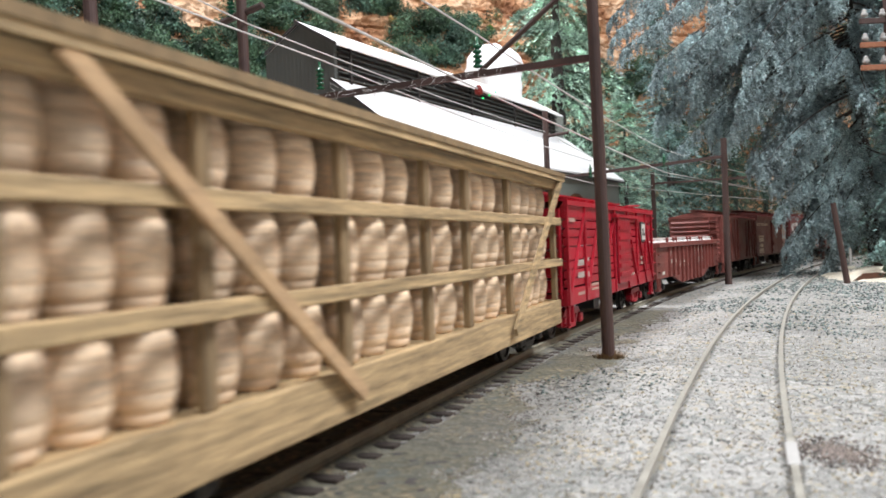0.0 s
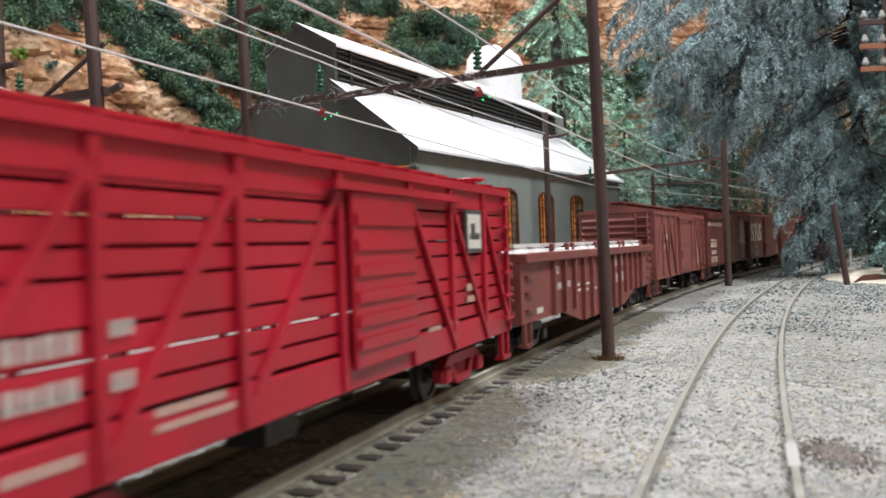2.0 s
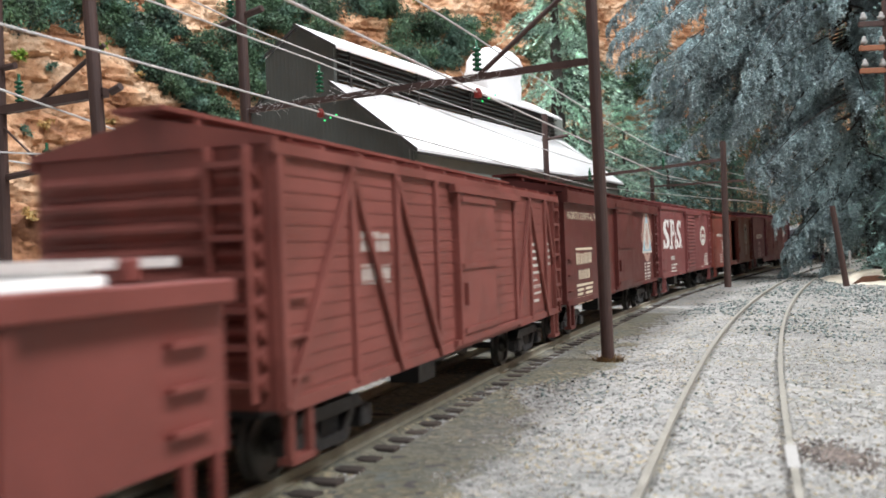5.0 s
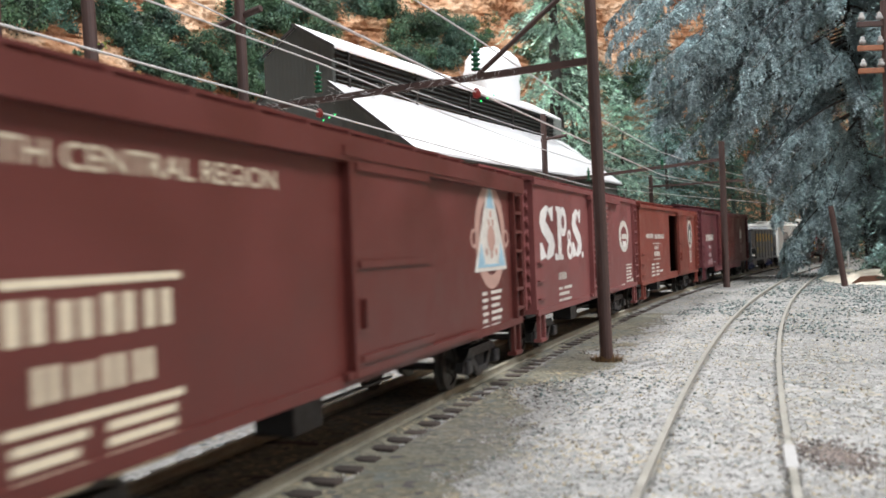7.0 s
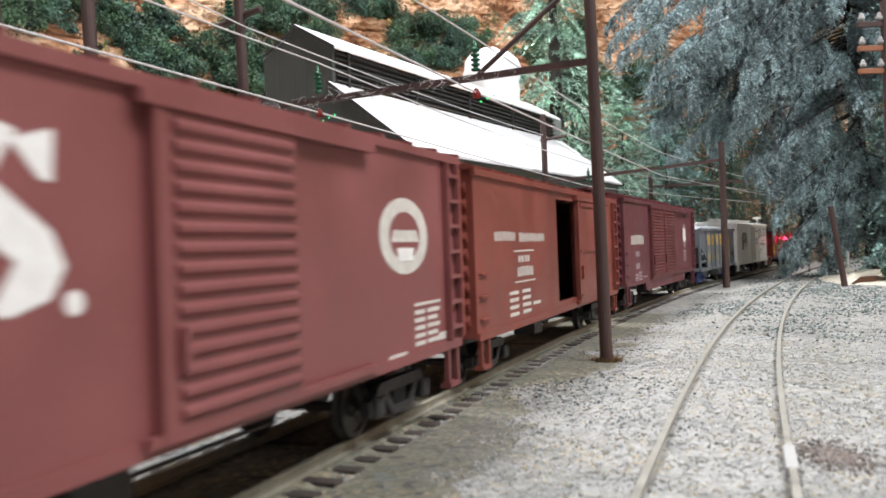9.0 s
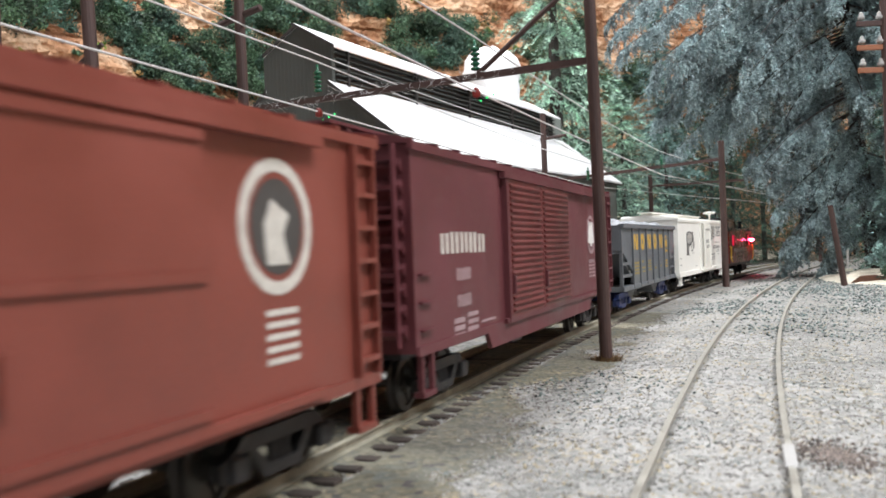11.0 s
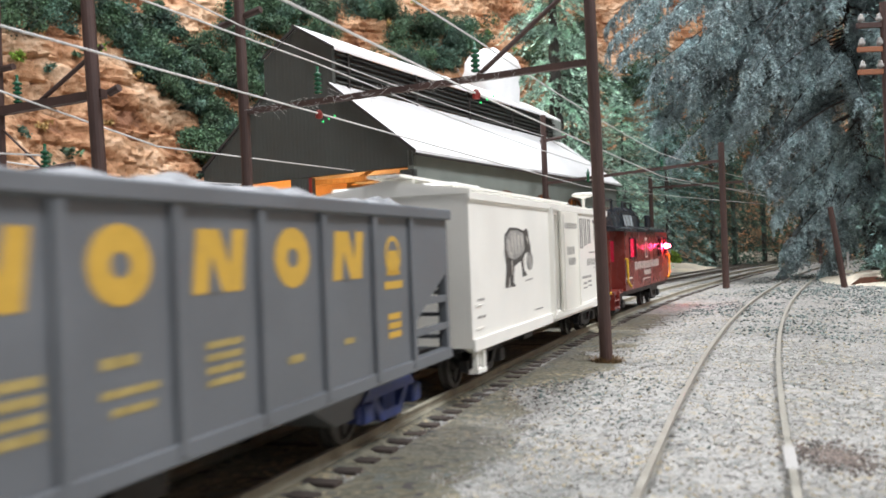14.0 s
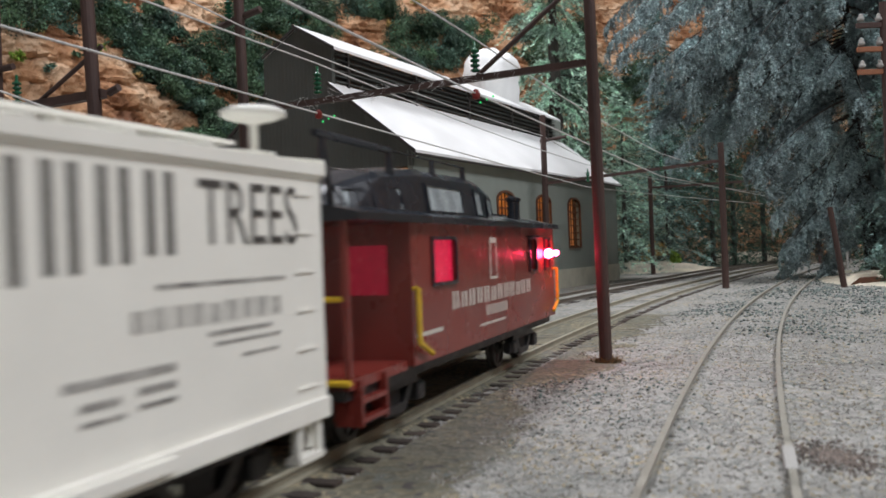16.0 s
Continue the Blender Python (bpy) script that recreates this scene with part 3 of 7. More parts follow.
        part("eave_trim", prism(bmesh.new(), [(x0 - 0.02, z0 - 0.1), (x0 + 0.06, z0 - 0.1), (x0 + 0.06, z0), (x0 - 0.02, z0)], "y", -0.35, L + 0.3), SHEDTRIM, root)
        # louvred monitor
        xm = mid + sgn * 1.85
        monitor = part("monitor", bx(min(xm, xm - sgn * 0.1), max(xm, xm - sgn * 0.1), 0.3, L - 1.5, 10.3, H - 1.2), SHEDTRIM, root, "dark louvred roof monitor")
        for k in range(6):
            z = 10.7 + k * 0.26
            bm = bmesh.new()
            beam(bm, (mid + sgn * 1.97, 0.3, z), (mid + sgn * 1.97, L - 1.5, z), 0.22, 0.05)
            part("slat", bm, SHEDDARK, monitor)
        for k in range(5):
            y = 1.2 + k * 6.6
            part("mullion", bx(mid + sgn * 2.05 - 0.07, mid + sgn * 2.05 + 0.07, y, y + 0.14, 10.45, H - 1.2), SHEDTRIM, monitor)
        pts = [(mid + sgn * out, H - 1.4 + 0.58 * (2.4 - out)), (mid, H), (mid, H + 0.12), (mid + sgn * out, H - 1.27 + 0.58 * (2.4 - out))]
        part("roof", prism(bmesh.new(), pts, "y", front, L - 1.2), ROOFWHITE, root, "bright white monitor roof")
        part("barge_board", prism(bmesh.new(), [(a, b - 0.03) if k < 2 else (a, b + 0.01) for k, (a, b) in enumerate(pts)], "y", front - 0.06, front - 0.002), SHEDTRIM, root, "dark barge board")
    # lining
    part("lining", prism(bmesh.new(), [(-W + 0.35, B), (-0.4, B), (-0.4, 6.9), (mid + 2.0, 10.0), (mid - 2.0, 10.0), (-W + 0.35, 6.9)], "y", 22.0, 22.1), SHEDIN, root, "warm lit inner back wall")
    part("lining", bx(-W + 0.32, -W + 0.4, 0.4, 22, B, 7.0), SHEDIN, root, "warm lit inner side wall")
    part("floor", bx(-W + 0.3, -0.3, 0.2, L - 0.4, -0.32, -0.2), PLINTH, root)
    for k in range(4):
        y = 2.5 + k * 5
        bm = bmesh.new()
        beam(bm, (-W + 0.4, y, 6.7), (-0.4, y, 6.7), 0.22, 0.3)
        beam(bm, (-W + 0.4, y, 6.9), (mid, y, 9.4), 0.18, 0.2)
        beam(bm, (-0.4, y, 6.9), (mid, y, 9.4), 0.18, 0.2)
        part("roof_truss", bm, OAKSHADED, root)
    # side door leaf, standing open at the far bay
    leaf = part("door_leaf", bx(-14.3, -12.5, -0.35, -0.15, B, 6.0), PANELGREY, root, "pale grey open bay door leaf in dark frame")
    bm = bmesh.new()
    box(bm, -14.42, -14.28, -0.4, -0.1, B, 6.15), box(bm, -12.52, -12.38, -0.4, -0.1, B, 6.15), box(bm, -14.42, -12.38, -0.4, -0.1, 6.0, 6.15)
    part("door_frame", bm, WINFRAME, leaf)
    for x, y in ((-3.2, 6), (-9.2, 6), (-3.2, 14), (-9.2, 14)):
        bm = bmesh.new()
        bmesh.ops.create_uvsphere(bm, u_segments=10, v_segments=6, radius=0.16, matrix=Matrix.Translation((x, y, 8.6)))
        part("bulb", bm, BULB, root, "glowing warm bulb", smooth=True)
        data = bpy.data.lights.new("shed_bulb_light", "POINT")
        data.energy, data.color, data.shadow_soft_size = 0.055, (1.0, 0.47, 0.15), 0.25 * S
        o = new("shed_bulb_light", data)
        m = Matrix.Translation(Vector(SHED_AT) * S) @ Matrix.Rotation(-SHED_TURN, 4, "Z")
        o.matrix_world = m @ Matrix.Translation(Vector((x, y, 8.2)) * S)
    return root


make_shed()
SHED_M = Matrix.Translation(Vector(SHED_AT)) @ Matrix.Rotation(-SHED_TURN, 4, "Z")


# ---- the train ----
SPEED = 9.192
CARS = []      # (car, middle of the car on the line at 0 s, length, wheelsets)
WHEEL_R = 0.42


def make_wheelset(parent, y):
    bm = bmesh.new()
    for sx in (-1, 1):
        m = Matrix.Translation((sx * 0.75, 0, 0)) @ Matrix.Rotation(sx * math.pi / 2, 4, "Y")
        lathe(bm, [(0.46, -0.09), (0.46, -0.05), (WHEEL_R, -0.03), (WHEEL_R, 0.06), (0.34, 0.07), (0.33, 0.03), (0.14, 0.02), (0.12, 0.09), (0.05, 0.1)], 16, m)
    rod(bm, (-0.9, 0, 0), (0.9, 0, 0), 0.07)
    for sx in (-0.78, 0.78):
        box(bm, sx - 0.02, sx + 0.02, -0.3, 0.3, -0.03, 0.03)
    ws = part("wheelset", bm, WHEEL, parent, "dark steel wheelset")
    ws.location = Vector((0, y, WHEEL_R)) * S
    ws["axle"] = 1
    return ws


def make_truck(car, y, mat, label):
    """Two-axle truck: cast side frames with springs and journal boxes, bolster, two wheelsets."""
    bm = bmesh.new()
    for sx in (-1, 1):
        x0, x1 = sorted((sx * 1.0, sx * 1.14))
        for outline in ([(-0.95, 0.30), (-0.7, 0.56), (0.7, 0.56), (0.95, 0.30), (1.12, 0.34), (1.12, 0.52), (0.9, 0.58), (0.72, 0.72), (-0.72, 0.72), (-0.9, 0.58), (-1.12, 0.52), (-1.12, 0.34)],
                        [(-0.66, 0.56), (-0.34, 0.22), (0.34, 0.22), (0.66, 0.56), (0.48, 0.56), (0.26, 0.34), (-0.26, 0.34), (-0.48, 0.56)]):
            prism(bm, outline, "x", x0, x1)
        for yy in (-0.85, 0.85):
            box(bm, min(x0, x1) - 0.02, max(x0, x1) + 0.06, yy - 0.15, yy + 0.15, 0.29, 0.55, bevel=0.03)
        for yy in (-0.14, 0, 0.14):
            rod(bm, (sx * 1.07, yy, 0.3), (sx * 1.07, yy, 0.56), 0.055, 8)
    box(bm, -1.0, 1.0, -0.18, 0.18, 0.48, 0.75)
    truck = part("truck", bm, mat, car, label)
    truck.location = Vector((0, y, 0)) * S
    for yy in (-0.85, 0.85):
        make_wheelset(truck, yy)
    return truck


def make_coupler(car, y, sgn):
    bm = bmesh.new()
    box(bm, -0.1, 0.1, min(y, y + sgn * 0.5), max(y, y + sgn * 0.5), 0.72, 0.92, bevel=0.02)
    prism(bm, [(-0.16, y + sgn * 0.42), (0.2, y + sgn * 0.42), (0.22, y + sgn * 0.66), (0.08, y + sgn * 0.66), (0.05, y + sgn * 0.54), (-0.16, y + sgn * 0.6)], "z", 0.68, 0.98)
    rod(bm, (-0.3, y + sgn * 0.1, 0.7), (-0.35, y + sgn * 0.5, 0.45), 0.03, 6)
    part("coupler", bm, TRUCKBLACK, car)


def make_ladder(car, x, y, z0, z1, n, mat, width=0.45, along="y", stand=0.09):
    """Rungs and stiles on a side (along y) or an end (along x)."""
    sg = 1 if (x if along == "y" else y) > 0 else -1
    if along == "y":
        piece = lambda a, b, c, d: bx(*sorted((x, x + sg * stand)), y + a, y + b, c, d)
    else:
        piece = lambda a, b, c, d: bx(x + a, x + b, *sorted((y, y + sg * stand)), c, d)
    first = None
    for k in range(n):
        z = z0 + (z1 - z0) * (k + 0.5) / n
        if first is None:
            first, base = part("rung", piece(-width / 2 + 0.02, width / 2 - 0.02, z - 0.03, z + 0.03), mat, car), z
        else:
            again(first, (0, 0, z - base), car)
    stile = part("stile", piece(-width / 2 - 0.025, -width / 2 + 0.02, z0, z1), mat, car)
    again(stile, (0, width, 0) if along == "y" else (width, 0, 0), car)


def make_step(car, x, y, z0, z1, mat):
    bm = bmesh.new()
    for o in (-0.2, 0.2):
        box(bm, x - 0.05, x + 0.03, y + o - 0.04, y + o + 0.04, z0, z1)
    box(bm, x - 0.12, x + 0.05, y - 0.24, y + 0.24, z0 - 0.05, z0 + 0.02)
    part("step", bm, mat, car, "stirrup step")


def bars(car, x, items, mat, label, name="lettering"):
    """Plain painted blocks on the side: (y0, y1, z0, z1) each."""
    bm = bmesh.new()
    for y0, y1, z0, z1 in items:
        if (y1 - y0) * (z1 - z0) > 0.012:
            part(name, bx(x - 0.01, x + 0.006, y0, y1, z0, z1), mat, car, label)
        else:
            box(bm, x - 0.01, x + 0.006, y0, y1, z0, z1)
    if len(bm.verts):
        part(name, bm, mat, car, label)
    else:
        bm.free()


def letters(y0, y1, z0, z1, n, gap=0.3):
    """Plain pairs of upright bars in the place of n characters."""
    w = (y1 - y0) / n
    out = []
    for i in range(n):
        k = (i * 5 + n) % 4
        a, b = y0 + i * w + 0.04 * w * (k % 2), y0 + (i + 1 - gap * 0.75) * w
        lo, hi = z0 + 0.03 * (k == 3) * (z1 - z0), z1 - 0.08 * (k == 1) * (z1 - z0)
        out.append((a, a + 0.36 * (b - a), lo, hi))
        out.append((b - 0.36 * (b - a), b, lo, hi))
    return out


def word(car, x, text, y0, y1, z0, z1, mat, label):
    """Readable words in the built-in font, laid on the car's side."""
    cu = bpy.data.curves.new("word", "FONT")
    cu.body, cu.size, cu.resolution_u = text, 1.0, 3
    ob = bpy.data.objects.new("word", cu)
    mesh = bpy.data.meshes.new_from_object(ob)
    bpy.data.objects.remove(ob)
    co = np.array([v.co for v in mesh.vertices])
    lo, hi = co.min(0), co.max(0)
    for v in mesh.vertices:
        u, t = (v.co.x - lo[0]) / (hi[0] - lo[0]), (v.co.y - lo[1]) / (hi[1] - lo[1])
        v.co = (x + 0.008, y0 + (y1 - y0) * u, z0 + (z1 - z0) * t)
    mesh.materials.clear()
    link_mesh("lettering", mesh, mat, car, label)


def disc(car, x, y, z, r, mat, label, hole=0.0, squash=1.0, name="emblem", seg=28, layer=0):
    bm = bmesh.new()
    d = 0.006 + 0.004 * layer
    if hole:
        outer, inner = [], []
        for k in range(seg):
            a = 2 * math.pi * k / seg
            outer.append(bm.verts.new((x + d, y + r * squash * math.cos(a), z + r * math.sin(a))))
            inner.append(bm.verts.new((x + d, y + hole * squash * math.cos(a), z + hole * math.sin(a))))
        for k in range(seg):
            j = (k + 1) % seg
            bm.faces.new((outer[k], outer[j], inner[j], inner[k]))
        for v in [g for g in bmesh.ops.extrude_face_region(bm, geom=bm.faces[:])["geom"] if isinstance(g, bmesh.types.BMVert)]:
            v.co.x -= d + 0.01
    else:
        prism(bm, [(y + r * squash * math.cos(2 * math.pi * k / seg), z + r * math.sin(2 * math.pi * k / seg)) for k in range(seg)], "x", x - 0.01, x + d)
    return part(name, bm, mat, car, label)


def shape(car, x, pts, mat, label="", name="emblem", layer=0):
    return part(name, prism(bmesh.new(), pts, "x", x - 0.01, x + 0.006 + 0.004 * layer), mat, car, label)


def start_car(name, label, near, length, group="cars of the train"):
    car = thing(name, label, "railway car", group)
    CARS.append((car, near + length / 2, length))
    return car


def underframe(car, L, mat, truckmat, truck_label, inset=1.75, sill=0.9):
    part("underframe", bx(-1.2, 1.2, -L / 2 + 0.1, L / 2 - 0.1, sill - 0.12, sill + 0.05), TRUCKBLACK, car)
    part("centre_sill", bx(-0.2, 0.2, -L / 2 + 0.15, L / 2 - 0.15, 0.55, sill), TRUCKBLACK, car)
    bm = bmesh.new()
    rod(bm, (-0.9, -0.6, 0.62), (-0.9, 0.9, 0.62), 0.22, 10)
    box(bm, 0.5, 1.0, -1.5, -0.8, 0.45, 0.85), rod(bm, (0.7, -0.8, 0.6), (0.7, 2.0, 0.6), 0.03, 6)
    part("brake_gear", bm, TRUCKBLACK, car)
    for y in (-L / 2 + inset, L / 2 - inset):
        make_truck(car, y, truckmat, truck_label)
    for sg in (-1, 1):
        make_coupler(car, sg * L / 2, sg)


def end_ribs(car, w, L, z0, z1, mat, n=9):
    for sg in (-1, 1):
        bm = bmesh.new()
        for k in range(n):
            z = z0 + (z1 - z0) * (k + 0.7) / (n + 0.4)
            y = sg * L / 2
            prism(bm, [(y, z - 0.11), (y + sg * 0.09, z - 0.02), (y + sg * 0.09, z + 0.02), (y, z + 0.11)], "x", -w + 0.12, w - 0.12)
        part("end_ribs", bm, mat, car)


def peaked_roof(car, w, L, z, mat, rise=0.32, over=0.06, fascia=0.12):
    pts = [(-w - over, z - fascia), (-w - over, z), (0, z + rise), (w + over, z), (w + over, z - fascia), (w - 0.02, z - fascia), (w - 0.02, z - 0.02), (-w + 0.02, z - 0.02), (-w + 0.02, z - fascia)]
    roof = part("roof", prism(bmesh.new(), pts, "y", -L / 2 - 0.05, L / 2 + 0.05), mat, car)
    n = int(L / 0.95)
    for k in range(n + 1):
        y = -L / 2 + L * k / n
        bm = bmesh.new()
        prism(bm, [(-w - over, z), (0, z + rise), (w + over, z), (w + over, z + 0.05), (0, z + rise + 0.05), (-w - over, z + 0.05)], "y", y - 0.04, y + 0.04)
        part("roof_rib", bm, mat, roof)
    bm = bmesh.new()
    for x in (-0.22, 0, 0.22):
        box(bm, x - 0.1, x + 0.1, -L / 2 - 0.15, L / 2 + 0.15, z + rise + 0.1, z + rise + 0.15)
    for k in range(7):
        y = -L / 2 + 0.5 + (L - 1) * k / 6
        box(bm, -0.3, 0.3, y - 0.05, y + 0.05, z + rise - 0.05, z + rise + 0.1)
    part("running_board", bm, mat, car, "roof walkway")


def brake_wheel(car, x, y, z, r, mat, flat=False):
    bm = bmesh.new()
    sg = 1 if y > 0 else -1
    m = Matrix.Translation((x, y, z)) @ (Matrix() if flat else Matrix.Rotation(math.pi / 2, 4, "X"))
    n = 20
    for k in range(n):
        a, b = 2 * math.pi * k / n, 2 * math.pi * (k + 1) / n
        rod(bm, m @ Vector((r * math.cos(a), r * math.sin(a), 0)), m @ Vector((r * math.cos(b), r * math.sin(b), 0)), 0.035, 5)
    for k in range(5):
        a = 2 * math.pi * k / 5
        rod(bm, m @ Vector((0, 0, 0)), m @ Vector((r * math.cos(a), r * math.sin(a), 0)), 0.03, 5)
    rod(bm, (x, y, z), (x, y - sg * 0.3, z) if not flat else (x, y, z - 1.2), 0.04, 6)
    part("brake_wheel", bm, mat, car)


def body_box(car, w, L, z0, z1, mat, openings=(), label=""):
    """Hull with real walls; openings (y0, y1, z0, z1) go through the visible side."""
    ys = sorted({-L / 2, L / 2, *[v for o in openings for v in o[:2]]})
    for a, b in zip(ys, ys[1:]):
        hole = next((o for o in openings if o[0] <= a and b <= o[1]), None)
        if not hole:
            part("side", bx(w - 0.12, w, a, b, z0, z1, bevel=0.0), mat, car, label)
        else:
            part("side", bx(w - 0.12, w, a, b, z0, hole[2]), mat, car, label)
            part("side", bx(w - 0.12, w, a, b, hole[3], z1), mat, car, label)
    part("side", bx(-w, -w + 0.12, -L / 2, L / 2, z0, z1), mat, car, label)
    for sg in (-1, 1):
        y0, y1 = sorted((sg * L / 2, sg * (L / 2 - 0.12)))
        part("end", bx(-w + 0.121, w - 0.121, y0, y1, z0, z1), mat, car, label)
    part("car_floor", bx(-w + 0.12, w - 0.12, -L / 2 + 0.12, L / 2 - 0.12, z0, z0 + 0.12), INSIDE, car)


def side_posts(car, w, ys, z0, z1, mat, d=0.06, t=0.06, name="rib"):
    for y in ys:
        part(name, bx(w, w + d, y - t, y + t, z0, z1, bevel=0.012), mat, car)


# -- timber car with barrels --
def make_barrel_car(near, L):
    car = start_car("barrel_car", "bare timber rack car loaded with turned wooden barrels", near, L)
    w, z0, z1 = 1.5, 0.56, 4.05
    h = L / 2
    underframe(car, L, TRUCKBLACK, TRUCKBLACK, "black plastic truck", sill=0.75)
    posts = [-h + v for v in (0.12, 2.4, 5.14, 7.88, 9.78, 12.4)] + [h - 0.12]
    for sg in (1, -1):
        part("sill", bx(*sorted((sg * (w - 0.16), sg * w)), -h, h, z0, 1.13, bevel=0.02), OAK, car, "deep timber side sill")
        for z in (2.02, 2.98):
            part("slat", bx(*sorted((sg * (w - 0.02), sg * (w + 0.07))), -h, h, z - 0.09, z + 0.09, bevel=0.015), OAK, car, "long timber side slat")
        for y in posts:
            # Set-back posts in the darker timber, their shade painted into the colour.
            part("post", bx(*sorted((sg * (w - 0.18), sg * (w - 0.06))), y - 0.1, y + 0.1, 1.13, 3.9, bevel=0.015), OAKSHADED, car, "upright timber post")
        for ya, yb in ((-h + 0.6, -h + 5.12), (h - 0.1, h - 4.6)):
            bm = bmesh.new()
            beam(bm, (sg * (w + 0.11), ya, 3.95), (sg * (w + 0.11), yb, 0.82), 0.07, 0.17)
            part("brace", bm, surface("pale_brace_timber", (0.47, 0.31, 0.17), 0.7, grain=2, vary=0.25, stretch=(2, 0.4, 2)) if sg == 1 and ya < 0 else OAK, car, "diagonal timber brace")
        part("top_rail", bx(*sorted((sg * (w - 0.14), sg * (w + 0.03))), -h, h, 3.75, 3.95, bevel=0.015), OAK, car)
    for sg in (-1, 1):
        y0, y1 = sorted((sg * h, sg * (h - 0.14)))
        part("end_sill", bx(-w + 0.161, w - 0.161, y0, y1, z0, 1.13), OAK, car)
        for z in (2.02, 2.98, 3.85):
            part("end_slat", bx(-w + 0.161, w - 0.161, y0, y1, z - 0.09, z + 0.09), OAK, car)
        for x in (-0.5, 0.5):
            part("end_post", bx(x - 0.1, x + 0.1, y0 + 0.02, y1 - 0.02, 1.13, 3.76), OAKSHADED, car)
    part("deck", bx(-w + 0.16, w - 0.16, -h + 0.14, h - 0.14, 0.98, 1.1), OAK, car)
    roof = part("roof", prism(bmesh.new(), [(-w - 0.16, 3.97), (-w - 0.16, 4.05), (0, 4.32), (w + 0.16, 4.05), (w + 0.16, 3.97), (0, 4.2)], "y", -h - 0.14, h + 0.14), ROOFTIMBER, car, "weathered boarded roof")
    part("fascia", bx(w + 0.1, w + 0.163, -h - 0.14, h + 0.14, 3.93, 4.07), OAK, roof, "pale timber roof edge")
    part("fascia", bx(w + 0.164, w + 0.19, -h - 0.14, h + 0.14, 4.02, 4.12), OAKSHADED, roof)
    # barrels: three tiers of three to each bay
    bm = bmesh.new()
    R = 0.335
    half = [(0.70, 0.0), (0.76, 0.012), (0.79, 0.05), (0.835, 0.11), (0.815, 0.118), (0.85, 0.127), (0.905, 0.2), (0.95, 0.275), (0.932, 0.284), (0.962, 0.294), (0.985, 0.36)]
    prof = [(R * r, z) for r, z in half] + [(R, 0.45)] + [(R * r, 0.9 - z) for r, z in half[::-1]] + [(R * 0.6, 0.9), (R * 0.59, 0.865)]
    lathe(bm, prof, 18)
    first = part("barrel", bm, BARREL, car, "turned pale wooden barrel", smooth=True)
    rnd = random.Random(3)
    placed = False
    for tier in range(3):
        z = 1.1 + tier * 0.955
        if tier:
            part("shelf", bx(-w + 0.17, w - 0.17, -h + 0.15, h - 0.15, z - 0.05, z - 0.004), OAKSHADED, car)
        for b0, b1 in zip(posts, posts[1:]):
            n = round((b1 - b0) / 0.82)
            for k in range(n):
                for x in (w - 0.52, -w + 0.52):
                    y = b0 + 0.08 + (b1 - b0 - 0.16) * (k + 0.5) / n + rnd.uniform(-0.03, 0.03)
                    p = (x + rnd.uniform(-0.03, 0.03), y, z)
                    if not placed:
                        first.location, placed = Vector(p) * S, True
                    else:
                        o = again(first, p, car, (0, 0, rnd.uniform(0, 6)))
                        o["label"] = "turned pale wooden barrel"
    return car


